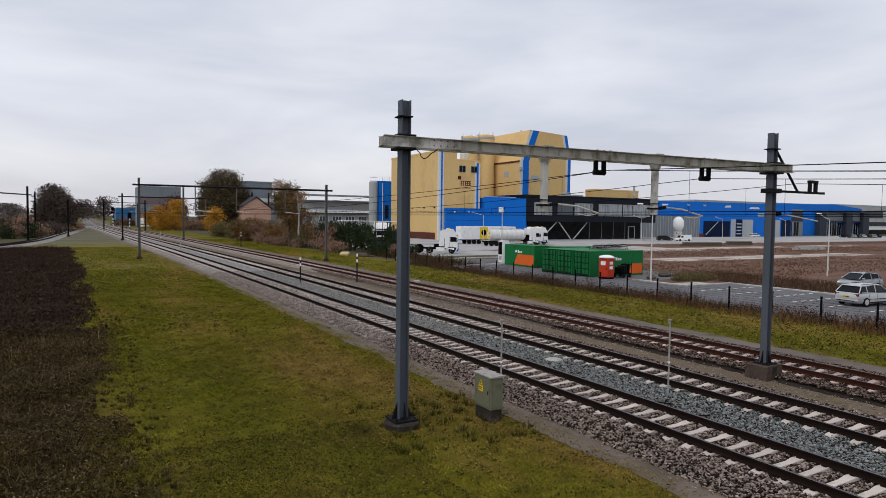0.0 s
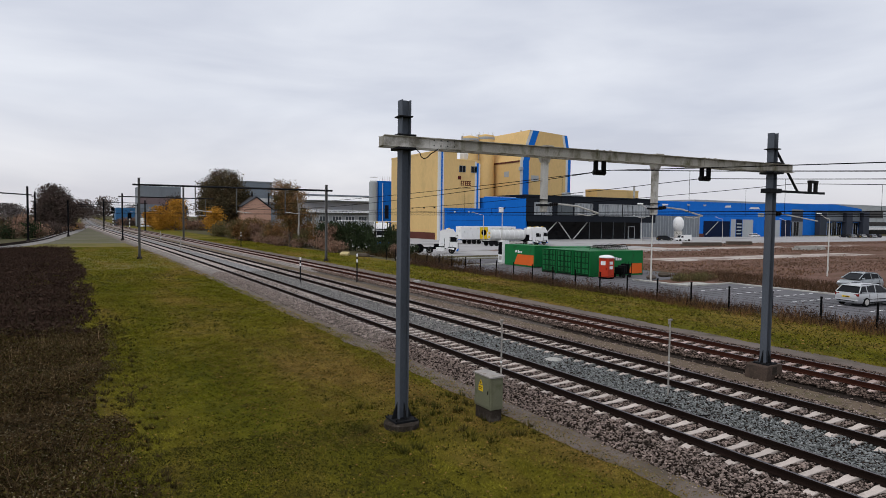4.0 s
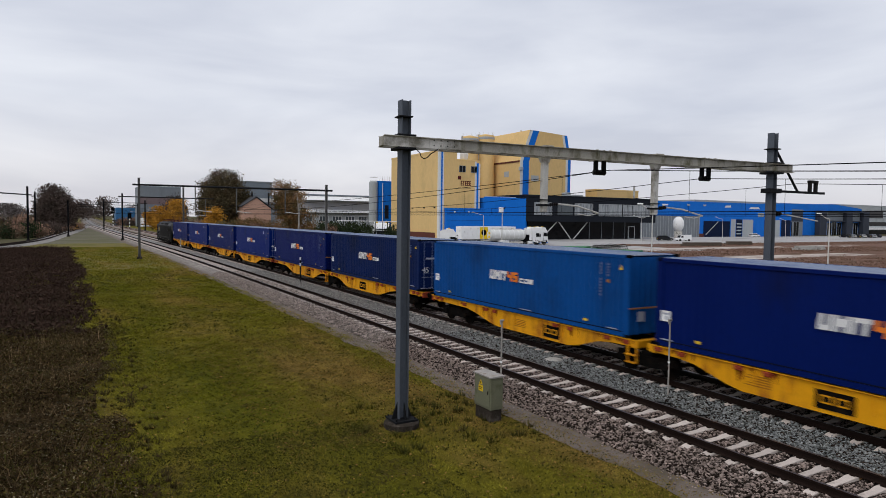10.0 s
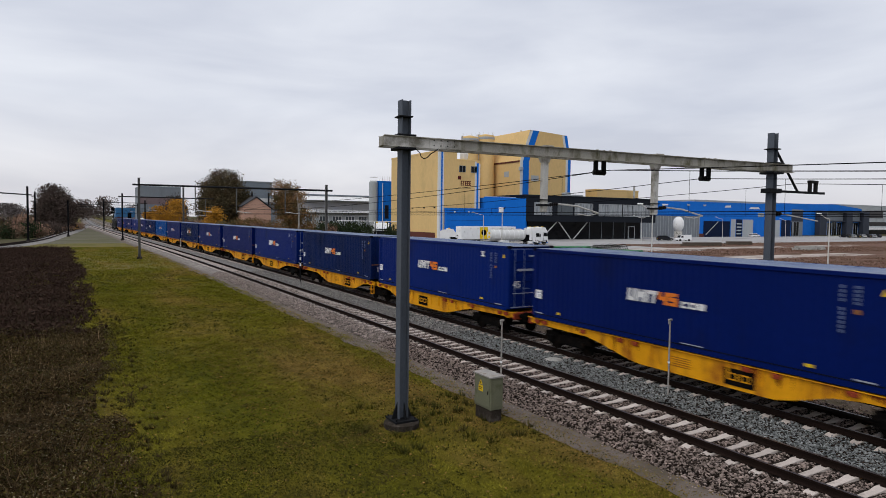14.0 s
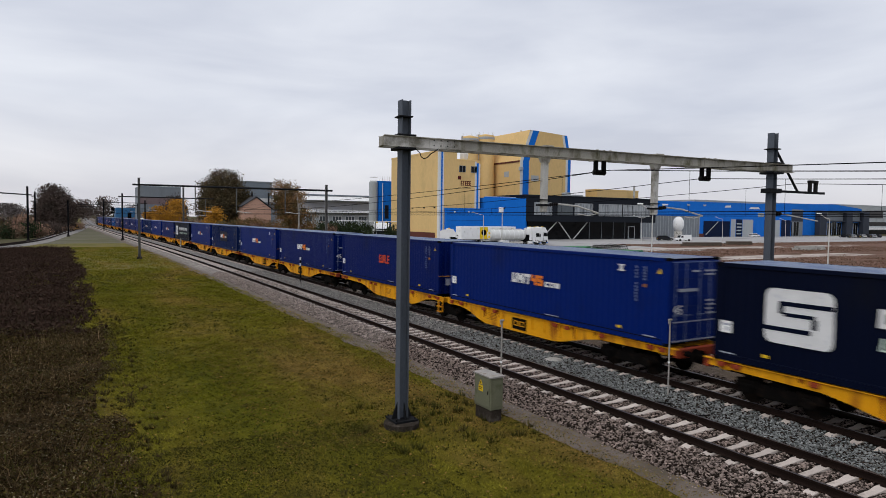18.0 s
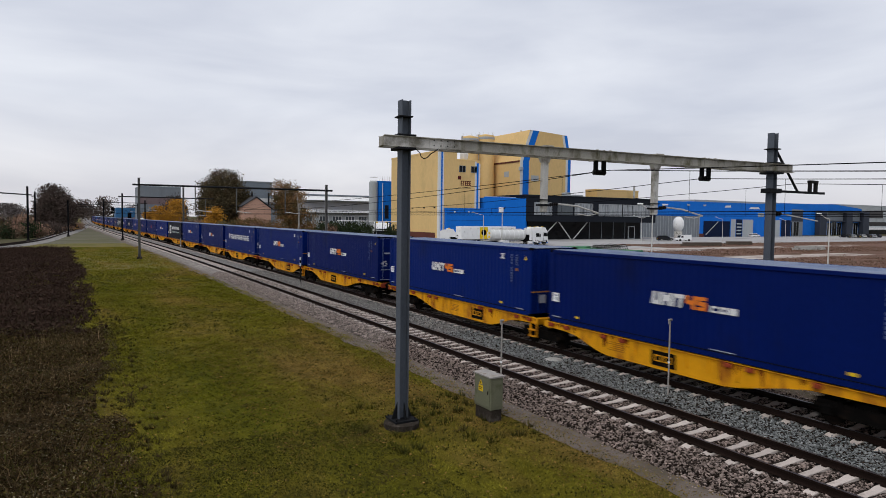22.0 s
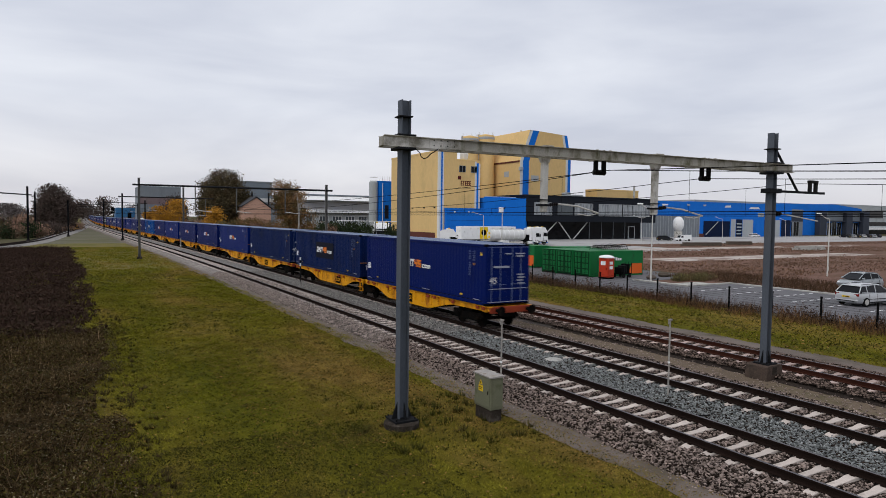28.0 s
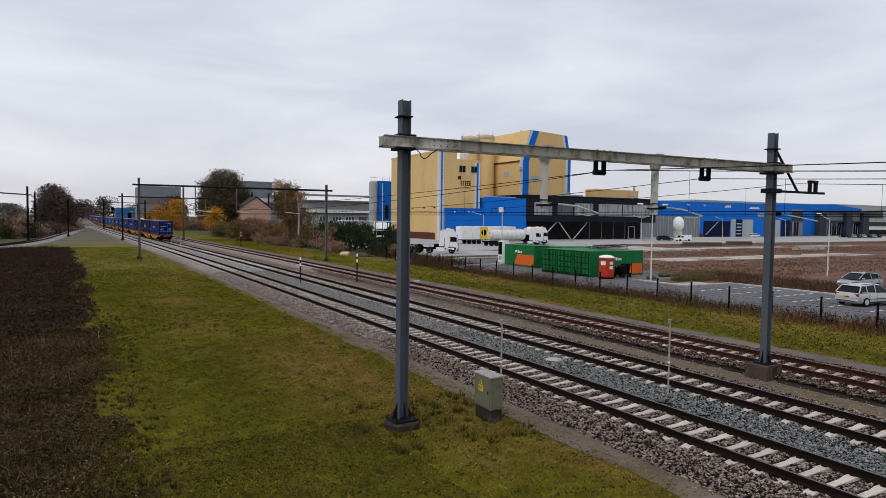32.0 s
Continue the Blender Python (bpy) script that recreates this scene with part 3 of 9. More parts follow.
blades("grass", 27.6, 36.5, 50, 160, 26, 0.16, 0.05, 0.6, M_BLADEBRIGHT, "uneven green grass by the fence", "grass", clump=0.6)
blades("dry_weeds", -5, 0.8, 9, 34, 120, 0.22, 0.02, 1.0, M_WEED, "tangled dry reddish-brown weeds", "weeds", clump=0.5, edge=0.12)
blades("dry_weeds", -5, 1.1, 9, 34, 70, 0.16, 0.025, 1.1, M_TUFT, "olive weeds among the dry ones", "weeds", clump=0.9, edge=0.2)
blades("dry_weeds", -5, 0.9, 9, 34, 30, 0.42, 0.008, 0.5, M_STRAW, "thin straw stalks among the weeds", "weeds", clump=0.9, edge=0.12)
blades("dry_weeds", -14, 1.3, 34, 122, 40, 0.42, 0.03, 0.6, M_WEEDFAR, "tall dry reddish-brown weeds", "weeds", clump=0.4, edge=0.12)


def leaflets(name, x0, x1, y0, y1, n, size, top, material, label, category, seed, bushy=0.0, edge=0.0):
    """Small leaves at all tilts, low in turf or heaped over bushy weeds."""
    rng = np.random.RandomState(seed)
    x, y = rng.uniform(x0, x1, n), rng.uniform(y0, y1, n)
    keep = (x > -0.12 * y - 1.5) & (value_noise(x, y, 0.4, seed) + value_noise(x, y, 1.4, seed + 1) + (1.2 * value_noise(x, y, 8.0, 15) if top < 0.045 else -1.6 * value_noise(x, y, 5.0, 16) - 0.5 if top < 0.1 else 0) + rng.uniform(-1, 1, n) > -0.7)
    if edge:
        keep &= x < x1 - edge * (3 + 6 * value_noise(y, y * 0.3, 0.25, 6) + 5 * value_noise(x, y, 1.3, 7))
    x, y = x[keep], y[keep]
    n = len(x)
    lump = np.clip(0.55 + 0.5 * value_noise(x, y, 0.9, 11) + 0.35 * value_noise(x, y, 2.3, 12), 0.05, 1.3) if bushy else 1.0
    z = GZ + 0.015 + top * lump * rng.uniform(0, 1, n) ** (0.6 if bushy else 1.0)
    p = np.stack([x + bend(y), y, z], -1)
    a = rng.normal(size=(n, 3))
    a[:, 2] *= 0.6
    a /= np.linalg.norm(a, axis=1)[:, None]
    b = np.cross(a, rng.normal(size=(n, 3)))
    b /= np.linalg.norm(b, axis=1)[:, None]
    s = rng.uniform(0.5, 1.2, n)[:, None] * size
    v = np.stack([p - a * s, p + b * s * 0.5, p + a * s, p - b * s * 0.5], 1).reshape(-1, 3)
    v[:, 2] = np.maximum(v[:, 2], GZ + 0.012)
    return tagged(new(name, fast_mesh(name, v, np.arange(n * 4).reshape(-1, 4), material)), label, category, kind="stuff")


leaflets("turf_leaves", -0.2, 11.2, 8.6, 24, 98000, 0.016, 0.035, M_BLADE, "small clover and grass leaves in the verge", "grass", 21)
leaflets("turf_leaves", 0.8, 11.2, 24, 50, 70000, 0.026, 0.045, M_BLADE, "small clover and grass leaves in the verge", "grass", 22)
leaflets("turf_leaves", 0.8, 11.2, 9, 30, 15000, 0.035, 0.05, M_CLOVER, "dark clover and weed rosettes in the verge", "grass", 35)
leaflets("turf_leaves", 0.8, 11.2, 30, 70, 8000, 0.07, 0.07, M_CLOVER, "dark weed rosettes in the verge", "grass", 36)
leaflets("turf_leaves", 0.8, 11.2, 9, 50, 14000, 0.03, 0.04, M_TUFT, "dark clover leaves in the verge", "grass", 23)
M_LITTER = mat("brown_leaf_litter", (0.185, 0.112, 0.034), 0.9, 0, 0.3, 0.5, 4, 0.0, (0.24, 0.15, 0.05), 0.4, 0.5, island=0.5)
leaflets("leaf_litter", 4.2, 11.4, 14.5, 30, 26000, 0.022, 0.035, M_LITTER, "brown leaf litter and dead grass in the verge", "leaf litter", 43)
leaflets("leaf_litter", 9.2, 11.9, 7, 24, 9000, 0.024, 0.04, M_LITTER, "brown leaf litter at the edge of the grit path", "leaf litter", 44)
# near verge darkened by colour: dense dark leaves in place of less light
leaflets("turf_leaves", -0.2, 7.0, 8.4, 16.5, 62000, 0.022, 0.04, M_TUFT, "dense dark leaves that darken the near verge by colour", "grass", 45)
leaflets("turf_leaves", 27.8, 36.6, 12, 50, 16000, 0.04, 0.06, M_TUFT, "darker clover in the grass strip", "grass", 46)
leaflets("turf_leaves", 10.7, 11.75, 6, 40, 9000, 0.022, 0.035, M_BLADE, "grass creeping over the edge of the grit path", "grass", 41)
leaflets("dry_weeds", -5, 1.4, 8.5, 20, 42000, 0.04, 0.30, M_WEED, "leafy brown weeds of the rough field", "weeds", 24, 1.0, 0.12)
leaflets("dry_weeds", -6, 1.1, 20, 36, 36000, 0.06, 0.34, M_WEED, "leafy brown weeds of the rough field", "weeds", 25, 1.0, 0.12)
leaflets("dry_weeds", -5, 1.5, 8.5, 36, 40000, 0.05, 0.32, M_WEEDOLIVE, "olive leaves among the dry weeds", "weeds", 26, 1.0, 0.2)
leaflets("dry_weeds", -5, 1.4, 8.5, 36, 15000, 0.03, 0.40, M_WEEDPALE, "pale seed heads among the dry weeds", "weeds", 27, 1.0, 0.12)
leaflets("dry_weeds", -14, 1.3, 34, 122, 60000, 0.11, 0.55, M_WEEDFAR, "dense dark brown weeds of the rough field", "weeds", 28, 1.0, 0.12)


def leaves(name, x0, x1, y0, y1, n, size, label):
    rng = np.random.RandomState(n)
    x, y = rng.uniform(x0, x1, n), rng.uniform(y0, y1, n)
    a, s = rng.uniform(0, 6.283, n), rng.uniform(size * 0.5, size, n)
    z = GZ + rng.uniform(0.03, 0.09, n)
    c, t = np.cos(a) * s, np.sin(a) * s
    v = np.stack([np.stack([x - c, y - t, z], -1), np.stack([x + t * 0.6, y - c * 0.6, z + s * rng.uniform(0, 0.6, n)], -1), np.stack([x + c, y + t, z + 0.01], -1), np.stack([x - t * 0.6, y + c * 0.6, z], -1)], 1)
    tagged(new(name, fast_mesh(name, v.reshape(-1, 3), np.arange(n * 4).reshape(-1, 4), M_LEAF)), label, "leaves", kind="stuff")


leaves("fallen_leaves", 1.0, 11.3, 9, 50, 2600, 0.045, "brown fallen leaves scattered on the grass")
leaves("fallen_leaves", 28, 36.5, 15, 60, 2600, 0.07, "pale fallen leaves scattered on the grass strip")


def tufts(name, n, x0, x1, y0, y1, h, material, label, seed):
    """Taller tufts standing in the mown grass."""
    rng = np.random.RandomState(seed)
    cx, cy = rng.uniform(x0, x1, n), rng.uniform(y0, y1, n)
    k = 26
    x, y = np.repeat(cx, k), np.repeat(cy, k)
    r = np.repeat(rng.uniform(0.05, 0.22, n), k)
    a = rng.uniform(0, 6.283, n * k)
    bx, by = x + np.cos(a) * r * rng.rand(n * k), y + np.sin(a) * r * rng.rand(n * k)
    hh = rng.uniform(0.5, 1.2, n * k) * np.repeat(rng.uniform(0.5, 1.0, n), k) * h
    tx, ty = bx + np.cos(a) * hh * 0.6, by + np.sin(a) * hh * 0.6
    b = a + 1.57
    w = 0.012
    z = np.full(n * k, GZ + 0.01)
    v = np.stack([np.stack([bx - np.cos(b) * w, by - np.sin(b) * w, z], -1), np.stack([bx + np.cos(b) * w, by + np.sin(b) * w, z], -1), np.stack([tx, ty, z + hh], -1)], 1)
    tagged(new(name, fast_mesh(name, v.reshape(-1, 3), np.arange(n * k * 3).reshape(-1, 3), material)), label, "grass", kind="stuff")


tufts("grass_tufts", 1500, 1.0, 11.2, 9, 45, 0.05, M_TUFT, "darker tufts and weeds in the mown grass", 3)
tufts("grass_tufts", 70, 6.4, 10.9, 13.2, 17.6, 0.24, M_TUFT, "taller weeds round the mast and cabinet", 4)
tufts("grass_tufts", 420, 27.8, 36.5, 13, 60, 0.1, M_TUFT, "darker tufts in the grass strip", 5)
tufts("grass_tufts", 420, -1.2, 1.9, 8.6, 40, 0.16, M_WEEDOLIVE, "stray dry weeds at the field edge", 6)


M_STAINED = mat("mossy_dark_concrete", (0.038, 0.031, 0.025), 0.9, 0, 0.3, 3, 20, 0.3, (0.085, 0.072, 0.06), 0.3, 4)

# ---- overhead line ----
def h_section(s, t=0.018):
    """Steel H: flanges to -x and +x, web between."""
    h = s / 2
    return [(-h, -h), (-h + t, -h), (-h + t, -t / 2), (h - t, -t / 2), (h - t, -h), (h, -h), (h, h), (h - t, h), (h - t, t / 2), (-h + t, t / 2), (-h + t, h), (-h, h)]


def mast(x, y, z0, z1, size, material, label, turn=0.0, foot=0.0, wide=1.0):
    m = thing("catenary_mast", label, "mast", pose(x, y, z0, 0, 0, turn), "overhead line masts")
    part("post", Mesh().prism(h_section(size), "z", foot, z1 - z0), material, m)
    if foot:
        part("footing", Mesh().lathe([(size * 1.25 * wide, -0.3), (size * 1.25 * wide, foot - 0.08), (size * 1.1 * wide, foot - 0.03)], 14), M_STAINED, m, "round concrete footing")
        bp = part("base_plate", Mesh().box(-size * 0.85 * wide, size * 0.85 * wide, -size * 0.85 * wide, size * 0.85 * wide, foot - 0.03, foot + 0.03, 0.005), M_MASTDARK, m)
        for s in (-1, 1):
            part("gusset", Mesh().prism([(s * size * 0.5, foot), (s * size * 0.82 * wide, foot), (s * size * 0.5, foot + 0.48)], "y", -0.012, 0.012), M_MASTDARK, m)
            part("gusset", Mesh().prism([(s * size * 0.5, foot), (s * size * 0.82 * wide, foot), (s * size * 0.5, foot + 0.48)], "x", -0.012, 0.012), M_MASTDARK, m)
            for e in (-1, 1):
                part("bolt", Mesh().cyl((s * size * 0.7 * wide, e * size * 0.7 * wide, foot), (s * size * 0.7 * wide, e * size * 0.7 * wide, foot + 0.08), 0.022, 6), M_MASTDARK, bp)
    return m


def insulator(b, p0, p1, r=0.06, n=5):
    p0, p1 = Vector(p0), Vector(p1)
    b.cyl(p0, p1, r * 0.45, 8)
    for i in range(n):
        q = p0.lerp(p1, (i + 0.5) / n)
        d = (p1 - p0).normalized() * 0.02
        b.cyl(q - d, q + d, r, 10, r * 0.7)
    return b


mast(7.62, 15.45, GZ, 8.39, 0.27, M_MAST, "tall blue-grey steel H mast on a round footing in the grass", 0, 0.24, 1.45)
mast(21.47, 13.92, 0.14, 8.42, 0.25, M_MAST, "blue-grey steel H mast on a concrete plinth between tracks", 0, 0.03, 1.35)
M_PLINTH = mat("brown_stained_concrete", (0.085, 0.062, 0.05), 0.9, 0, 0.3, 2, 25, 0.3, (0.05, 0.04, 0.032), 0.5, 2.2)
solid("mast_plinth", Mesh().prism([(-0.5, -0.62), (0.5, -0.62), (0.42, 0.1), (0.36, 0.15), (-0.36, 0.15), (-0.42, 0.1)], "y", -0.42, 0.42), M_PLINTH, "square weathered concrete plinth under a mast", "plinth", pose(21.47, 13.95, 0))


def portal():
    """The double-channel cross beam between the two near masts, with what hangs from it."""
    a, e = Vector((6.98, 15.52, 7.13)), Vector((22.25, 13.83, 7.03))
    d = (e - a)
    length = d.length
    yaw = math.degrees(math.atan2(d.y, d.x))
    m = Matrix.Translation(a) @ Matrix.Rotation(radians(yaw), 4, "Z") @ Matrix.Rotation(-math.asin(d.z / length), 4, "Y")
    pt = thing("portal_beam", "weathered double-channel steel cross beam over the tracks", "portal beam", m)
    for s in (-1, 1):
        y0 = s * 0.19
        prof = [(y0, 0), (y0 + s * 0.09, 0), (y0 + s * 0.09, 0.018), (y0 + s * 0.012, 0.018), (y0 + s * 0.012, 0.272), (y0 + s * 0.09, 0.272), (y0 + s * 0.09, 0.29), (y0, 0.29)]
        part("channel_near_mast", Mesh().prism(prof, "x", 0, 1.75), M_GALV, pt, "clean grey end of the channel")
        part("channel", Mesh().prism(prof, "x", 1.755, length), M_BEAM, pt, "lichen-stained channel")
        part("splice_plate", Mesh().box(1.3, 2.2, y0 + s * 0.012, y0 + s * 0.03, 0.04, 0.28, 0.003), M_GALV, pt)
        for k in range(4):
            for z in (0.09, 0.23):
                part("bolt", Mesh().cyl((1.42 + k * 0.2, y0 + s * 0.02, z), (1.42 + k * 0.2, y0 + s * 0.05, z), 0.018, 6), M_MASTDARK, pt)
    for x in (0.03, 3.6, 6.9, 10.2, 13.2, length - 0.05):
        part("batten", Mesh().box(x - 0.04, x + 0.04, -0.19, 0.19, 0.02, 0.27, 0.004), M_BEAM, pt)
    for x in (0.62, length - 0.8):
        part("mast_clamp", Mesh().box(x - 0.26, x + 0.26, -0.3, 0.3, -0.07, -0.005, 0.01).box(x - 0.26, x + 0.26, -0.3, 0.3, 0.294, 0.34, 0.01).box(x - 0.2, x + 0.2, -0.2, 0.2, 0.80, 0.84, 0.01), M_MASTDARK, pt)
    # drop posts with registration arms, one per near track
    for x, reach in ((5.08, 2.0), (9.27, 2.1)):
        dp = part("drop_post", Mesh().box(x - 0.09, x + 0.09, -0.09, 0.09, -1.62, 0.02, 0.015), M_GALV, pt, "pale grey drop post")
        part("bracket", Mesh().prism([(x - 0.17, 0.0), (x + 0.17, 0.0), (x + 0.1, -0.16), (x - 0.1, -0.16)], "y", -0.1, 0.1), M_GALV, dp)
        part("cap_plate", Mesh().box(x - 0.15, x + 0.15, -0.24, 0.24, 0.294, 0.33, 0.01), M_BEAM, dp)
        part("clamp", Mesh().box(x - 0.2, x + 0.15, -0.12, 0.12, -1.45, -1.39, 0.01).box(x - 0.14, x + 0.14, -0.12, 0.12, -1.28, -1.25), M_MASTDARK, dp)
        arm = insulator(Mesh(), (x + 0.22, 0, -1.40), (x + 0.5, 0, -1.37), 0.06, 4)
        part("insulator", arm, M_INSUL, dp, "dark arm insulator")
        part("registration_arm", Mesh().tube([(x + 0.5, 0, -1.37), (x + 1.2, 0, -1.42), (x + reach, 0, -1.62)], 0.028, 6), M_GALV, dp)
        part("steady_arm", Mesh().tube([(x + reach, 0, -1.62), (x + reach - 0.35, 0.02, -1.70), (x + reach - 0.75, 0.02, -1.66)], 0.015, 5), M_GALV, dp)
    for x in (7.08, 11.42):
        fr = Mesh()
        for s in (-0.15, 0.15):
            fr.box(x + s - 0.055, x + s + 0.055, -0.06, 0.06, -0.36, 0.0, 0.01)
        part("messenger_support", fr, M_BLACKSTEEL, pt, "dark hanging frame")
        part("clamp_plate", Mesh().box(x - 0.27, x - 0.21, -0.22, 0.22, -0.02, 0.32, 0.006).box(x + 0.21, x + 0.27, -0.22, 0.22, -0.02, 0.32, 0.006), M_BEAM, pt, "stained clamp plates round the beam")
        part("insulator", insulator(Mesh(), (x - 0.23, 0, -0.36), (x + 0.23, 0, -0.36), 0.09, 6), M_INSUL, pt, "dark ribbed insulator")
        part("hanger_bolt", Mesh().cyl((x - 0.15, 0, 0.3), (x - 0.15, 0, 0.335), 0.03, 6).cyl((x + 0.15, 0, 0.3), (x + 0.15, 0, 0.335), 0.03, 6), M_BLACKSTEEL, pt)
    part("earth_cable", Mesh().tube([(0.75, -0.25, -0.02), (0.9, -0.28, -0.06), (0.98, -0.3, -0.14), (1.02, -0.3, -0.24), (1.1, -0.3, -0.29), (1.2, -0.29, -0.25), (1.3, -0.27, -0.15), (1.42, -0.25, -0.08), (1.55, -0.24, 0.02)], 0.014, 6), M_WIRE, pt)
    # side bracket beyond the far mast
    lx = length - 0.78
    sb = part("side_bracket", Mesh().box(lx - 0.2, lx + 2.75, -0.06, 0.06, -0.70, -0.62, 0.005).box(lx - 0.3, lx + 0.3, -0.2, 0.2, -0.74, -0.58, 0.01), M_MASTDARK, pt, "dark side bracket")
    part("brace", Mesh().tube([(lx + 0.2, 0, 0.75), (lx + 1.35, 0, -0.64)], 0.045, 6), M_MASTDARK, sb)
    part("insulator", Mesh().box(lx + 1.94, lx + 2.05, -0.06, 0.06, -0.62, -0.28, 0.015).box(lx + 2.25, lx + 2.36, -0.06, 0.06, -0.62, -0.28, 0.015).box(lx + 1.92, lx + 2.38, -0.07, 0.07, -0.30, -0.20, 0.02), M_INSUL, sb)
    arm = insulator(Mesh(), (lx + 0.22, 0, -1.48), (lx + 0.55, 0, -1.46), 0.075, 4)
    part("insulator", arm, M_INSUL, sb)
    part("registration_arm", Mesh().tube([(lx + 0.5, 0, -1.46), (lx + 1.3, 0, -1.55), (lx + 2.5, 0, -1.70)], 0.022, 6), M_GALV, sb)
    return pt


portal()


def line_wires(xc, y_sup, label, tops=7.0, droop=0.9, second=0.0, first_droop=None):
    """Messenger and contact wire of one track with droppers, over several spans."""
    w = thing("catenary", label, "overhead wire", (0, 0, 0), "overhead wires")
    ms, up, ct = [], [], []
    for a, e in zip(y_sup[:-1], y_sup[1:]):
        sag = first_droop if first_droop and a < 0 else droop
        side = 0.25 * (1 if y_sup.index(a) % 2 else -1)

        def at(y, hang=1.0):
            u = (y - a) / (e - a)
            return xc + float(bend(y)) + side * (1 - 2 * u), y, tops - 4 * sag * hang * u * (1 - u)
        for i in range(20):
            p = at(a + (e - a) * i / 20)
            ms.append(p)
            up.append(at(p[1], (0.8 / 1.28 if first_droop and a < 0 else second)))
            ct.append((p[0], p[1], 5.5))
        y = a + 2.1
        while y < e - 2.0:
            p = at(y)
            part("dropper", Mesh().tube([(p[0], y, 5.5), p], 0.006, 4), M_WIRE, w)
            y += (e - a - 5.1) / 11
    part("messenger_wire", Mesh().tube(ms, 0.012, 5), M_WIRE, w)
    if second:
        part("messenger_wire", Mesh().tube([(q[0] + 0.06, q[1], q[2]) for q in up], 0.012, 5), M_WIRE, w)
    part("contact_wire", Mesh().tube(ct, 0.011, 5), M_WIRE, w)


SUPPORTS = [-60.0, 14.4, 86.0, 152.0, 220.0, 290.0, 360.0, 430.0]
line_wires(XA + 0.1, SUPPORTS, "messenger and contact wires over the track beside the verge", 6.78, 1.0, 0.58, 1.28)
line_wires(XB + 0.3, SUPPORTS, "messenger and contact wire over the middle track", 6.7, 1.0)
line_wires(XC + 0.2, SUPPORTS, "messenger and contact wire over the rusty track", 6.74, 1.0)


# ---- the train ----
def boxcar_blue(name, c, dirt_amount=0.2, vary=0.12):
    return mat(name, c, 0.4, 0, vary, 0.7, 18, 0.04, (c[0] * 0.6 + 0.003, c[1] * 0.6 + 0.003, c[2] * 0.6 + 0.003), dirt_amount, 0.5, (1, 0.6, 0.3), spec=0.06)


M_BLUE = boxcar_blue("deep_blue_container_paint", (0.0013, 0.0094, 0.094))
M_BLUEDULL = boxcar_blue("faded_navy_container_paint", (0.0048, 0.0155, 0.078), 0.45, 0.2)
M_BLUEDARK = boxcar_blue("dark_navy_container_paint", (0.0020, 0.0042, 0.016))
M_BLUELIGHT = boxcar_blue("sun_bleached_blue_paint", (0.004, 0.066, 0.26), 0.4, 0.18)
M_BLUEROYAL = boxcar_blue("royal_blue_container_paint", (0.0013, 0.0140, 0.128))
# roof sheet, paler than the container sides
M_ROOF = mat("pale_blue_grey_roof", (0.20, 0.24, 0.33), 0.45, 0.1, 0.2, 0.5, 12, 0.05, (0.1, 0.14, 0.25), 0.4, 0.5)
M_LOGOWHITE = mat("white_lettering", (0.72, 0.72, 0.72), 0.5, 0, 0.08, 2, 20, 0, (0.4, 0.42, 0.5), 0.12, 3)
M_LOGOORANGE = mat("orange_lettering", (0.75, 0.20, 0.03), 0.5, 0, 0.1)
M_LOGOFADED = mat("faded_lettering", (0.35, 0.37, 0.44), 0.5, 0, 0.15)
M_NUMBER = mat("dim_number_paint", (0.13, 0.17, 0.30), 0.5, 0, 0.2)
M_STRAPBAR = mat("rusty_yellow_bar", (0.30, 0.13, 0.03), 0.7, 0, 0.3, 3)
M_MARKRED = mat("red_orange_lettering", (0.60, 0.075, 0.03), 0.5, 0, 0.1)
M_BLUEPATCH = boxcar_blue("fresh_blue_patch_paint", (0.002, 0.017, 0.075))
M_LOGOGREEN = mat("pale_green_emblem", (0.55, 0.66, 0.58), 0.5)
M_YELLOW = mat("yellow_wagon_paint", (0.74, 0.33, 0.008), 0.5, 0, 0.14, 1.2, 20, 0.06, (0.30, 0.085, 0.012), 0.42, 1.5, (1, 1.6, 0.4))
M_STREAK = mat("rust_streaks", (0.20, 0.038, 0.009), 0.8, 0, 0.3, 3, 20, 0.0)
M_FAINT = mat("faint_data_paint", (0.34, 0.13, 0.012), 0.6, 0, 0.2)
# near-black blue for the groove shade painted above the container sill
M_SILLDARK = mat("sill_groove_shade", (0.0015, 0.004, 0.018), 0.7)
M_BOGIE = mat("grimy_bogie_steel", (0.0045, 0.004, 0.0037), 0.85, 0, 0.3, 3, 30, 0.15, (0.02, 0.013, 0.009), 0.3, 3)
M_RUSTRED = mat("red_oxide_fitting", (0.27, 0.045, 0.02), 0.6, 0, 0.2, 3)
M_LOCO = mat("black_loco_paint", (0.0025, 0.0026, 0.003), 0.45, 0.0, 0.2, 0.8, 20, 0.03, (0.006, 0.0055, 0.005), 0.3, 0.8, spec=0.03)
M_LOCOROOF = mat("grey_loco_roof", (0.030, 0.030, 0.034), 0.6, 0.0, 0.2, 0.8, 16, 0.06, (0.05, 0.045, 0.042), 0.4, 0.8)
M_LOCOGREY = mat("grey_panel_paint", (0.085, 0.085, 0.09), 0.5, 0, 0.1)
M_PANTO = mat("red_brown_roof_gear", (0.085, 0.018, 0.014), 0.6, 0.0, 0.25, 3)

CL, CW, CH, DECK = 13.716, 2.55, 2.896, 1.165


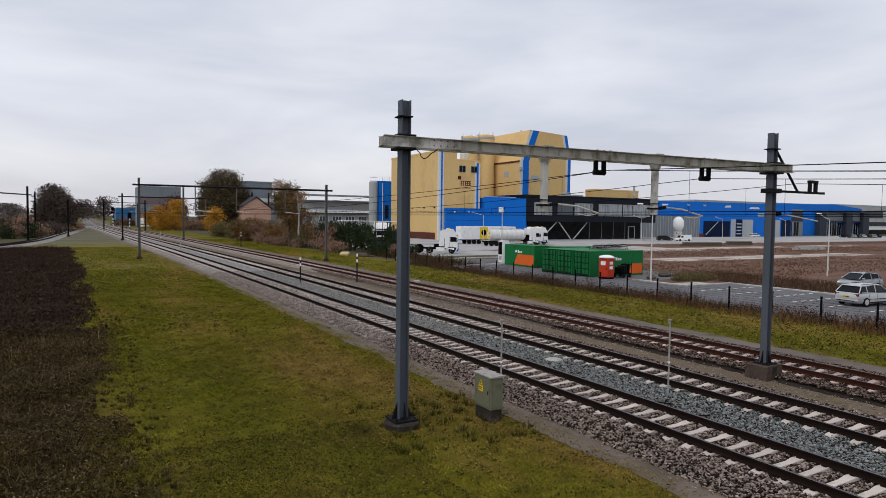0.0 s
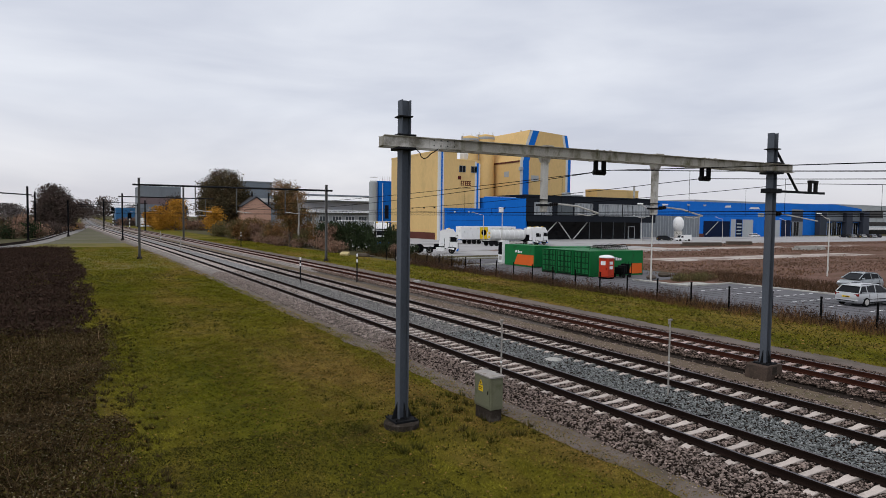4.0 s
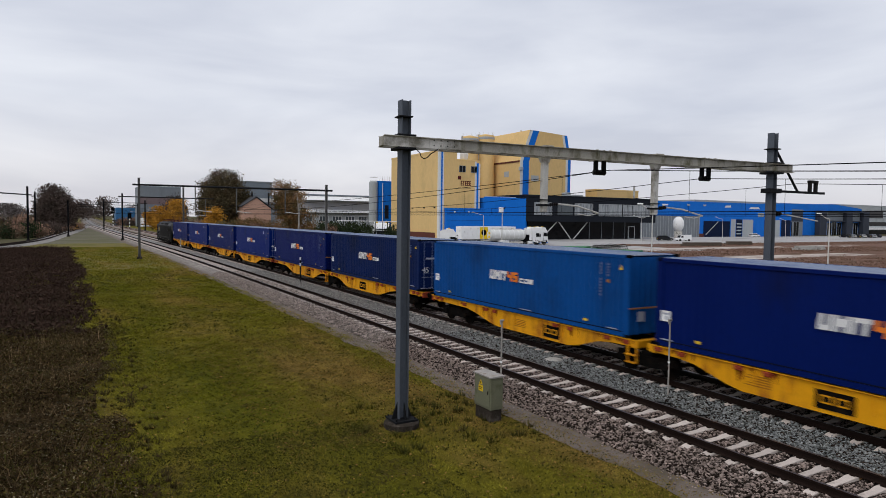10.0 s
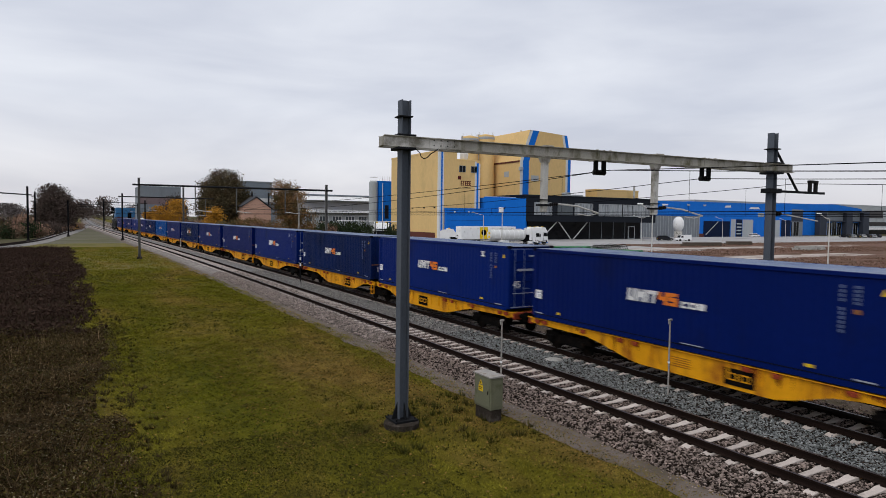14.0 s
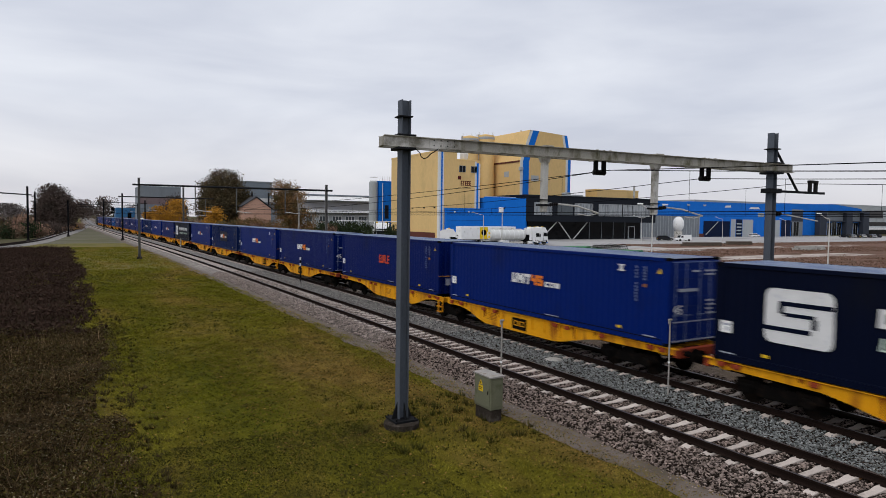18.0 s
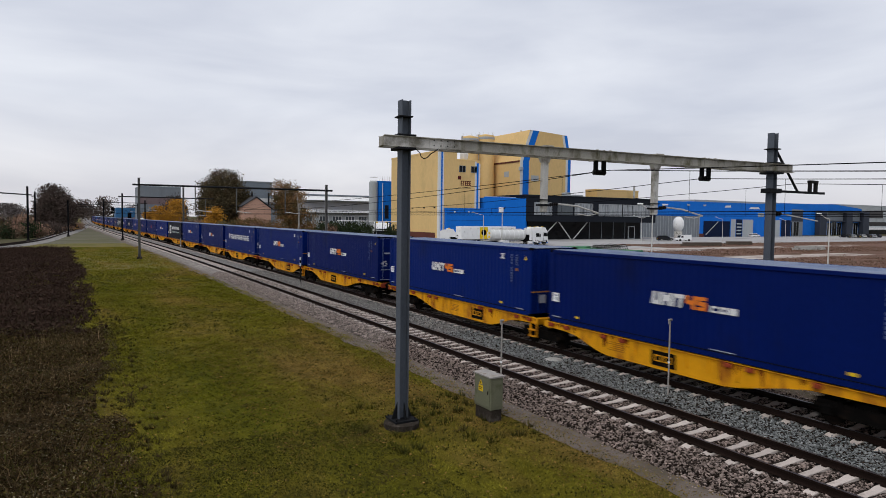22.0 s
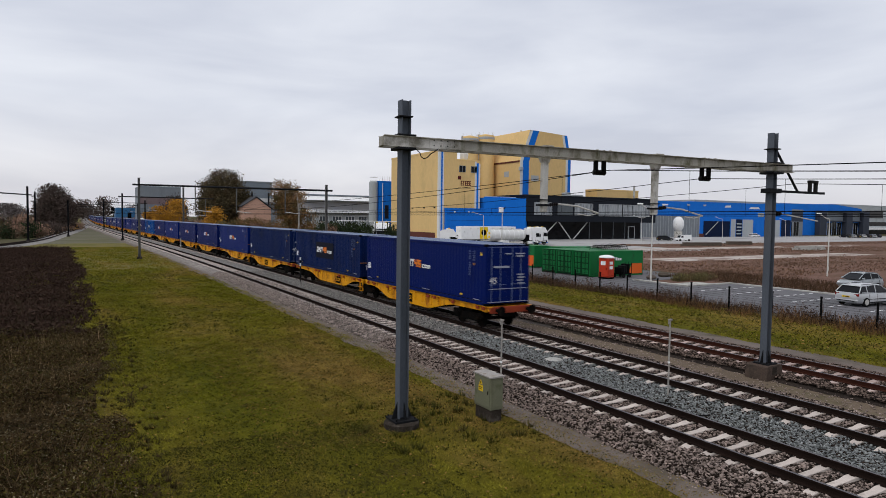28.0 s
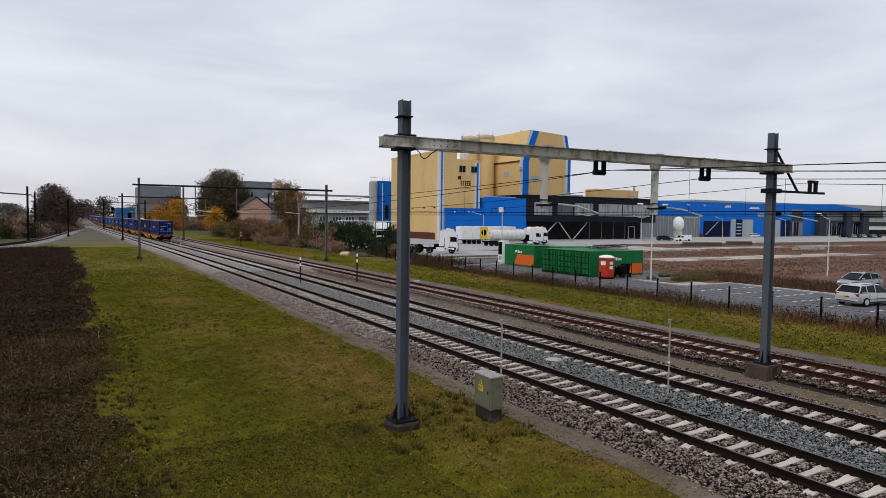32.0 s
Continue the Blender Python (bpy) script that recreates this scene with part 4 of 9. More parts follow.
def slant(b, y0, y1, z0, z1, x, lean=0.16, mi=0):
    """A leaning flat bar on a side wall; y0 lies ahead of y1."""
    h = (z1 - z0) * lean
    return b.add([(x, y0, z0), (x, y1, z0), (x, y1 - h, z1), (x, y0 - h, z1), (x - 0.004, y0, z0), (x - 0.004, y1, z0), (x - 0.004, y1 - h, z1), (x - 0.004, y0 - h, z1)],
                 [(0, 1, 2, 3), (4, 7, 6, 5), (0, 4, 5, 1), (1, 5, 6, 2), (2, 6, 7, 3), (3, 7, 4, 0)], mi)


def corrugated(length, z0, z1, pitch=0.283, depth=0.008):
    """Corrugated sheet along y, standing at x = 0 with its ribs to -x."""
    b, y, pts = Mesh(), -length / 2, []
    k = int(length / pitch)
    pitch = length / k
    for i in range(k):
        y = -length / 2 + i * pitch
        pts += [(0, y), (0, y + pitch * 0.38), (-depth, y + pitch * 0.5), (-depth, y + pitch * 0.88)]
    pts += [(0, length / 2)]
    n = len(pts)
    vs = [(x, yy, z) for z in (z0, z1) for x, yy in pts]
    return b.add(vs, [(i, i + 1, n + i + 1, n + i) for i in range(n - 1)])


def long_logo(x):
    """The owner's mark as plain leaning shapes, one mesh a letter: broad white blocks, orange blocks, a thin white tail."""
    white, orange = [], []
    y, z0, z1 = 1.5, 1.36, 1.78
    for k, (width, gap) in enumerate(((0.42, 0.06), (0.46, 0.06), (0.13, 0.06), (0.40, 0.05))):
        w = Mesh()
        if k == 3:
            slant(w, y - 0.13, y - 0.27, z0, z1, x)
            slant(w, y, y - width, z1 - 0.12, z1, x - 0.001)
        elif k == 2:
            slant(w, y, y - width, z0, z1, x)
        else:
            slant(w, y, y - 0.15, z0, z1, x)
            slant(w, y - width + 0.15, y - width, z0, z1, x)
            slant(w, y - 0.13, y - width + 0.13, z0 if k == 0 else z0 + 0.14, z0 + 0.13 if k == 0 else z1 - 0.08, x - 0.001)
        white.append(w)
        y -= width + gap
    for k in range(2):
        o = Mesh()
        slant(o, y, y - 0.14, z0 + 0.16, z1, x)
        slant(o, y - 0.12, y - 0.44, z0 + 0.14, z0 + 0.27, x - 0.001)
        slant(o, y - 0.28, y - 0.44, z0, z1 if k == 0 else z0 + 0.2, x)
        if k:
            slant(o, y, y - 0.44, z1 - 0.11, z1, x - 0.002)
            slant(o, y, y - 0.44, z0, z0 + 0.1, x - 0.002)
        orange.append(o)
        y -= 0.5
    y -= 0.1
    for k in range(3):
        w = Mesh()
        slant(w, y, y - 0.1, z0, z0 + 0.2, x)
        slant(w, y - 0.08, y - 0.34, z0 + 0.14, z0 + 0.2, x - 0.001)
        slant(w, y - 0.08, y - 0.34, z0, z0 + (0.06 if k < 2 else 0.14), x - 0.001)
        if k:
            slant(w, y - 0.26, y - 0.34, z0, z0 + 0.2, x)
        white.append(w)
        y -= 0.38
    for m in white + orange:
        m.v = [(q[0], 0.02 + (q[1] + 0.44) * 0.82, q[2]) for q in m.v]
    return white, orange


TEXT_CACHE = {}


def lettering(body, size, material):
    """Flat raised letters as a mesh in the xz plane, facing -y."""
    key = (body, size, material.name)
    if key not in TEXT_CACHE:
        cu = bpy.data.curves.new("lettering", "FONT")
        cu.body, cu.size, cu.extrude = body, size, 0.003
        ob = bpy.data.objects.new("lettering", cu)
        scene.collection.objects.link(ob)
        me = bpy.data.meshes.new_from_object(ob.evaluated_get(bpy.context.evaluated_depsgraph_get()))
        bpy.data.objects.remove(ob)
        me.transform(Matrix.Rotation(radians(90), 4, "X"))
        me.materials.clear()
        me.materials.append(material)
        TEXT_CACHE[key] = me
    return TEXT_CACHE[key]


SIDE_TO_WEST = Matrix.Rotation(radians(-90), 4, "Z")     # turns a face to -y into a face to -x, reading towards -y
MESHES = {}


def cached(key, make, *args):
    if key not in MESHES:
        MESHES[key] = make().data(key[0], *args)
    return MESHES[key]


def container(paint, style, label, doors):
    """A 45-foot high-cube container; its origin lies at the middle of its floor, doors or a plain end wall to -y."""
    c = thing("shipping_container", label, "container", group="containers on the train")
    k = paint.name
    hw, hl = CW / 2, CL / 2
    for s, nm in ((-1, "west"), (1, "east")):
        me = cached(("side_panel", k), lambda: corrugated(CL - 0.5, 0.16, CH - 0.12, 0.283, 0.03 if paint in (M_BLUELIGHT, M_BLUEDULL) else 0.008), paint)
        part("side_panel", me, None, c, at=pose(-hw + 0.045, 0, 0) if s < 0 else pose(hw - 0.045, 0, 0, 0, 0, 180))
        rl = cached(("side_rail", k), lambda: Mesh().box(-0.03, 0.03, -hl + 0.17, hl - 0.17, 0.02, 0.18, 0.012).box(-0.03, 0.03, -hl + 0.17, hl - 0.17, CH - 0.13, CH - 0.01, 0.012), paint)
        part("side_rail", rl, None, c, at=(s * (hw - 0.03), 0, 0))
        for e in (-1, 1):
            post = cached(("corner_post", k), lambda: Mesh().box(-0.08, 0.08, -0.13, 0.13, 0.1, CH - 0.1, 0.015), paint)
            part("corner_post", post, None, c, at=(s * (hw - 0.08), e * (hl - 0.13), 0))
            for z in (0.06, CH - 0.06):
                cs = cached(("corner_casting", "s"), lambda: Mesh().box(-0.085, 0.085, -0.09, 0.09, -0.06, 0.06, 0.015), M_BLACKSTEEL)
                part("corner_casting", cs, None, c, at=(s * (hw - 0.08), e * (hl - 0.088), z))
    rf = cached(("roof", "r"), lambda: roof_shape(), M_ROOF)
    part("roof", rf, None, c, "pale blue-grey corrugated roof")
    fl = cached(("floor", k), lambda: Mesh().box(-hw + 0.1, hw - 0.1, -hl + 0.15, hl - 0.15, 0.04, 0.14), M_BLACKSTEEL)
    part("floor", fl, None, c)
    fr = cached(("front_wall", k), lambda: Mesh().box(-hw + 0.15, hw - 0.15, hl - 0.09, hl - 0.04, 0.1, CH - 0.08, 0.01), paint)
    part("front_wall", fr, None, c)
    for s in (-1, 1) if doors else ():
        dr = cached(("door", k), lambda: door_shape(), paint)
        d = part("door", dr, None, c, at=(s * (hw / 2 - 0.04), -hl + 0.06, 0))
        for x in (-0.33, 0.18):
            bar = cached(("lock_bar", "l"), lambda: Mesh().cyl((0, -0.05, 0.16), (0, -0.05, CH - 0.16), 0.017, 6).box(-0.05, 0.05, -0.07, -0.03, 0.95, 1.03, 0.01).box(-0.04, 0.3, -0.07, -0.05, 0.98, 1.0), M_NUMBER)
            part("lock_bar", bar, None, d, "dim blue-grey lock bar", at=(x, 0, 0))
    if not doors:
        part("rear_wall", cached(("rear_wall", k), lambda: corrugated(CW - 0.3, 0.1, CH - 0.08, 0.28, 0.035), paint), None, c, "plain corrugated end wall", at=pose(0, -hl + 0.07, 0, 0, 0, 90))
        part("cross_bar", cached(("cross_bar", "c"), lambda: Mesh().box(-hw + 0.02, hw - 0.02, -hl - 0.05, -hl - 0.005, 1.0, 1.05, 0.01), M_STRAPBAR), None, c, "rusty yellow cross bar")
        part("document_plate", cached(("document_plate", "e"), lambda: Mesh().box(-hw + 0.45, -hw + 0.78, -hl - 0.02, -hl - 0.005, 0.55, 0.9), M_LOGOFADED), None, c, "grey document plate")
    # markings: number bars, warning plates, label
    mk = cached(("number_marking", k), lambda: marks(), [M_NUMBER, M_LOGOFADED])
    tagged(part("number_marking", mk, None, c, "dim number bars"), kind="stuff")
    if doors:
        tagged(part("door_marking", cached(("door_marking", k), door_marks, [M_NUMBER, M_LOGOFADED]), None, c, "pale data bars on the doors"), kind="stuff")
    pl = cached(("document_plate", "d"), lambda: Mesh().box(-hw - 0.012, -hw - 0.004, hl - 0.60, hl - 0.22, 0.84, 1.19, 0.003), M_WHITE)
    dp = part("document_plate", pl, None, c, "white document plate")
    part("writing_bar", cached(("writing_bar", "d"), lambda: Mesh().box(-hw - 0.016, -hw - 0.0125, hl - 0.54, hl - 0.30, 1.06, 1.12).box(-hw - 0.016, -hw - 0.0125, hl - 0.50, hl - 0.42, 0.90, 1.02), M_LOGOFADED), None, dp)
    part("number_plate", cached(("number_plate", "n"), lambda: Mesh().box(-hw - 0.01, -hw - 0.003, -hl + 0.92, -hl + 1.06, 1.86, 1.97), M_STRAPBAR), None, c, "small orange plate")
    if paint is M_BLUEROYAL:
        part("maker_plate", cached(("maker_plate", "m"), lambda: Mesh().box(-hw - 0.01, -hw - 0.003, -hl + 1.9, -hl + 2.2, 2.52, 2.57).box(-hw - 0.01, -hw - 0.003, -hl + 1.98, -hl + 2.12, 2.38, 2.52).box(-hw - 0.01, -hw - 0.003, -hl + 1.9, -hl + 2.2, 2.33, 2.38), M_LOGOWHITE), None, c, "small white maker's mark")
    part("warning_sign", cached(("warning_sign", "t"), lambda: Mesh().add([(-hw - 0.008, -hl + 0.28, 2.36), (-hw - 0.008, -hl + 0.46, 2.36), (-hw - 0.008, -hl + 0.37, 2.54)], [(0, 1, 2)]), M_YELLOWSIGN), None, c, "small yellow warning triangle")
    for key, y0, y1 in (("a", -hl + 2.0, -hl + 2.22), ("b", hl - 1.75, hl - 1.58)):
        part("warning_plate", cached(("warning_plate", key), lambda: Mesh().box(-hw - 0.01, -hw - 0.003, y0, y1, 0.32, 0.41), M_YELLOWSIGN), None, c, "small yellow plate")
    # thin dark strip in place of a shadow under the side panel
    sl = cached(("sill_line", "s"), lambda: Mesh().box(-hw - 0.003, -hw + 0.02, -hl + 0.28, hl - 0.28, 0.185, 0.215), M_SILLDARK)
    part("sill_line", sl, None, c, "dark line painted for the groove shade above the sill")
    if style in ("plain", "backed", "yellow45"):
        for tone, letters in zip(("white", "orange"), long_logo(-hw - 0.004)):
            m = M_LOGOWHITE if tone == "white" else M_YELLOWSIGN if style == "yellow45" else M_LOGOORANGE
            for n, letter in enumerate(letters):
                part("mark_letter", cached(("mark_letter", style, tone, n), lambda: letter, m), None, c)
    if style == "backed":
        part("paint_patch", slant(Mesh(), 1.9, -1.95, 0.95, 2.15, -hw - 0.0005, 0), M_BLUEDARK, c, "darker patch behind the mark")
    if style == "emblem_patch":
        part("paint_patch", slant(Mesh(), 6.5, 5.55, 0.32, 2.3, -hw - 0.001, 0), M_BLUEPATCH, c, "brighter blue patch")
    if style.startswith("emblem"):
        # eleven broad blocks for the letters, each barred in its own way
        y = 2.38
        for i in range(11):
            b, wd, x = Mesh(), 0.56, -hw - 0.004
            slant(b, y, y - 0.16, 1.60, 2.06, x, 0.05)
            if i % 3 != 1:
                slant(b, y - wd + 0.16, y - wd, 1.60, 2.06, x, 0.05)
            for z in ((1.60, 1.95), (1.60, 1.78, 1.95), (1.78,))[i % 3]:
                slant(b, y - 0.14, y - wd + 0.02, z, z + 0.11, x - 0.001, 0.05)
            y -= 0.657
            part("mark_letter", b, M_LOGOWHITE, c)
        e = Mesh()
        ring = []
        for cy, cz, a0 in ((5.02, 2.08, 0), (3.60, 2.08, 90), (3.60, 1.02, 180), (5.02, 1.02, 270)):
            ring += [(cy + 0.22 * math.cos(radians(a0 + q)), cz + 0.22 * math.sin(radians(a0 + q))) for q in (0, 30, 60, 90)]
        e.prism(ring, "x", -hw - 0.008, -hw - 0.004)
        em = part("emblem", e, M_LOGOWHITE, c, "white rounded emblem")
        slit = Mesh()
        for ya, yb, z0, z1 in ((4.85, 3.40, 1.84, 1.96), (4.85, 4.70, 1.62, 1.84), (4.70, 3.85, 1.56, 1.66), (3.95, 3.80, 1.30, 1.56), (5.26, 3.95, 1.14, 1.26)):
            slant(slit, ya, yb, z0, z1, -hw - 0.010, 0)
        part("emblem_gap", slit, M_BLUEDARK, em)
        words = lettering("Logistics & Transport", 0.46, M_LOGOGREEN).copy()
        wide = max(q.co.x for q in words.vertices)
        words.transform(Matrix(((7.2 / wide, 0, 0.14, 0), (0, 1, 0, 0), (0, 0, 1, 0), (0, 0, 0, 1))))
        part("lettering", words, None, c, "pale lettering", at=Matrix.Translation((-hw - 0.006, 2.38, 1.05)) @ SIDE_TO_WEST)
    if style == "ferry":
        y = 3.75
        for i in range(12):
            b, x, wd = Mesh(), -hw - 0.004, 0.57
            slant(b, y, y - 0.14, 1.38, 1.92, x, 0.0)
            if i % 4 in (1, 2):
                slant(b, y - wd + 0.14, y - wd, 1.38, 1.92, x, 0.0)
            for z in ((1.60, 1.82), (1.54, 1.82), (1.60,), (1.38, 1.60, 1.82))[i % 4]:
                slant(b, y - 0.12, y - wd + 0.04, z, z + 0.10, x - 0.001, 0.0)
            y -= 0.704
            part("mark_letter", b, M_LOGOWHITE, c)
        em = Mesh()
        for z in (1.62, 1.76, 1.90):
            for sg in (-1, 1):
                em.prism([(4.44, z + 0.14), (4.44, z + 0.04), (4.44 + sg * 0.36, z - 0.1), (4.44 + sg * 0.36, z)], "x", -hw - 0.008, -hw - 0.004)
        em.prism([(4.38, 1.36), (4.50, 1.36), (4.50, 1.56), (4.38, 1.56)], "x", -hw - 0.008, -hw - 0.004)
        part("emblem", em, M_LOGOWHITE, c, "white stacked chevrons")
    if style == "redmark":
        for i in range(5):
            b, y = Mesh(), 0.57 - i * 0.295
            slant(b, y, y - 0.08, 1.28, 1.78, -hw - 0.004, 0.0)
            if i in (1, 2):
                slant(b, y - 0.19, y - 0.27, 1.28, 1.78, -hw - 0.004, 0.0)
            for z in ((1.28, 1.49, 1.69) if i in (0, 4) else (1.28,) if i in (1, 3) else (1.69, 1.45)):
                slant(b, y - 0.06, y - 0.26, z, z + 0.09, -hw - 0.005, 0.0)
            part("mark_letter", b, M_MARKRED, c)
    if style == "yellow45":
        for y0, y1, z0, z1 in ((4.4, 2.7, 1.75, 2.75), (3.5, 1.7, 0.35, 1.45), (0.9, -0.2, 0.3, 1.35), (hl - 0.66, hl - 0.32, 0.9, 1.55)):
            part("paint_patch", slant(Mesh(), y0, y1, z0, z1, -hw - 0.001, 0), M_BLUE, c, "darker blue repaired patch")
    if doors:
        part("lettering", lettering("45", 0.42, M_LOGOWHITE), None, c, "white size figure on the door", at=(-hw + 0.2, -hl - 0.055, 1.05))
    return c


def roof_shape():
    """One corrugated roof sheet, its ribs across."""
    n, hw, hl, pts = 46, CW / 2 - 0.02, CL / 2 - 0.1, []
    d = 2 * hl / n
    for i in range(n):
        y0 = -hl + d * i
        pts += [(y0, hw, CH - 0.03), (y0 + d * 0.6, hw, CH - 0.03), (y0 + d * 0.7, hw - 0.1, CH - 0.005), (y0 + d * 0.9, hw - 0.1, CH - 0.005)]
    pts.append((hl, hw, CH - 0.03))
    k = len(pts)
    return Mesh().add([(-w, y, z) for y, w, z in pts] + [(w, y, z) for y, w, z in pts], [(i, k + i, k + i + 1, i + 1) for i in range(k - 1)])


def door_shape():
    hw = CW / 2
    b = Mesh().box(-hw / 2 + 0.06, hw / 2 - 0.02, -0.03, 0.03, 0.1, CH - 0.1, 0.008)
    for z in (0.5, 1.45, 2.35):
        b.box(-hw / 2 + 0.1, hw / 2 - 0.06, -0.05, -0.02, z - 0.16, z + 0.16, 0.012)
    return b


def marks():
    hw, hl = CW / 2, CL / 2
    b = Mesh()
    x = -hw - 0.006
    for i in range(12):
        if i not in (4, 11):
            b.box(x - 0.003, x, -hl + 1.32, -hl + 1.40, 2.48 - i * 0.112, 2.56 - i * 0.112)
    for i in range(5):
        b.box(x - 0.003, x, -hl + 0.93, -hl + 0.99, 2.49 - i * 0.1, 2.56 - i * 0.1)
        b.box(x - 0.003, x, -hl + 1.02, -hl + 1.06, 2.49 - i * 0.1, 2.56 - i * 0.1)
    b.box(x - 0.003, x, -hl + 0.5, -hl + 1.0, 0.23, 0.27, 0, 1).box(x - 0.003, x, hl - 0.7, hl - 0.25, 0.23, 0.27, 0, 1)
    b.box(x - 0.003, x, -1.5, -0.7, 0.235, 0.265, 0, 1)
    return b


def door_marks():
    hl = CL / 2
    b = Mesh()
    y = -hl - 0.035
    for z, w0, w1 in ((2.42, -0.2, 0.15), (2.42, 0.4, 0.95), (2.3, 0.45, 0.9), (1.42, 0.5, 0.9), (1.28, 0.55, 0.95), (1.14, 0.5, 0.85), (1.0, 0.55, 0.95)):
        b.box(w0, w1, y - 0.025, y - 0.02, z, z + 0.06, 0, 1)
    b.box(-0.85, 0.05, y - 0.025, y - 0.02, 1.78, 1.88, 0, 1)
    b.box(-1.1, 1.1, y - 0.04, y - 0.02, 0.78, 0.805, 0, 1).box(-1.15, 1.15, y - 0.04, y - 0.01, 0.16, 0.185, 0, 1).box(-1.15, 1.15, y - 0.04, y - 0.01, CH - 0.15, CH - 0.13)
    return b


def bogie(parent, y, yellow=False):
    """A two-axle bogie with side frames, springs and axle boxes."""
    def frame_mesh():
        b = Mesh()
        for s in (-1, 1):
            b.prism([(-1.35, 0.5), (-1.2, 0.72), (-0.5, 0.66), (0.5, 0.66), (1.2, 0.72), (1.35, 0.5), (0.9, 0.42), (0.5, 0.3), (-0.5, 0.3), (-0.9, 0.42)], "x", s * 1.0 - 0.05, s * 1.0 + 0.05)
            for a in (-0.9, 0.9):
                b.box(s * 1.08 - 0.09, s * 1.08 + 0.09, a - 0.16, a + 0.16, 0.32, 0.58, 0.03)
                b.cyl((s * 1.05, a - 0.28, 0.5), (s * 1.05, a - 0.28, 0.72), 0.07, 8).cyl((s * 1.05, a + 0.28, 0.5), (s * 1.05, a + 0.28, 0.72), 0.07, 8)
        return b.box(-1.0, 1.0, -0.3, 0.3, 0.45, 0.78, 0.03)
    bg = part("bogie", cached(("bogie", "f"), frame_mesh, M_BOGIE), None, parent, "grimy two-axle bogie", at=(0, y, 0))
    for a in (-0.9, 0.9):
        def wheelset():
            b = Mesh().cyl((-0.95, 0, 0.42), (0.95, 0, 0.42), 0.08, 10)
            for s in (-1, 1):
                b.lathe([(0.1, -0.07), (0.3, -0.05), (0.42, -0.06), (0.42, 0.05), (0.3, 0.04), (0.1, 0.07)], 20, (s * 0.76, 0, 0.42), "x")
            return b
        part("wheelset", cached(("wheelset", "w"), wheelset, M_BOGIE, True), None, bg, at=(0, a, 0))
    return bg


UNIT, ART = 13.716, 1.21
WAGON_HALF = UNIT + ART / 2


def sill(sign):
    """One yellow fish-bellied side beam of a half wagon; u runs from the coupling end inward."""
    pr = [(-0.35, 1.14), (-0.35, 0.93), (0.5, 0.90), (3.2, 0.86), (3.9, 0.74), (5.3, 0.42), (5.8, 0.36), (10.6, 0.36), (11.1, 0.46), (12.2, 0.80), (12.9, 0.88), (14.1, 0.90), (14.1, 1.14)]
    poly = [(sign * (WAGON_HALF - u), z) for u, z in pr]
    b = Mesh()
    for s in (-1, 1):
        b.prism(poly, "x", s * 1.16 - 0.02, s * 1.16 + 0.02)
        b.box(s * 1.18 - 0.07, s * 1.18 + 0.07, min(sign * (WAGON_HALF + 0.35), sign * 0.5), max(sign * (WAGON_HALF + 0.35), sign * 0.5), 1.115, 1.15, 0.008)
        for u in (4.4, 5.3, 6.3, 7.1, 9.2, 10.2):
            y = sign * (WAGON_HALF - u)
            b.box(s * 1.19 - 0.03, s * 1.19 + 0.03, y - 0.03, y + 0.03, 0.62, 1.12, 0.006)
    for u in (0.3, 3.3, 7.0, 11.5, 13.9):
        y = sign * (WAGON_HALF - u)
        b.box(-1.15, 1.15, y - 0.12, y + 0.12, 0.85, 1.1, 0.01)
    return b


SPIGOTS = (0.25, 0.75, 3.0, 4.9, 5.6, 9.8, 10.7, 12.7, 13.6)


def spigot():
    """A red-oxide guide block on a side to +x."""
    return Mesh().box(-0.04, 0.08, -0.12, 0.12, 0.96, 1.10, 0.02)


def plate_marks(y):
    b = Mesh()
    x = -1.2
    for d in (-0.2, 0.2):
        b.box(x - 0.012, x, y + d - 0.15, y + d + 0.15, 0.80, 0.84, 0.0).box(x - 0.012, x, y + d - 0.15, y + d + 0.15, 0.62, 0.66)
        b.box(x - 0.012, x, y + d - 0.15, y + d - 0.11, 0.62, 0.84).box(x - 0.012, x, y + d + 0.11, y + d + 0.15, 0.62, 0.84)
    return b


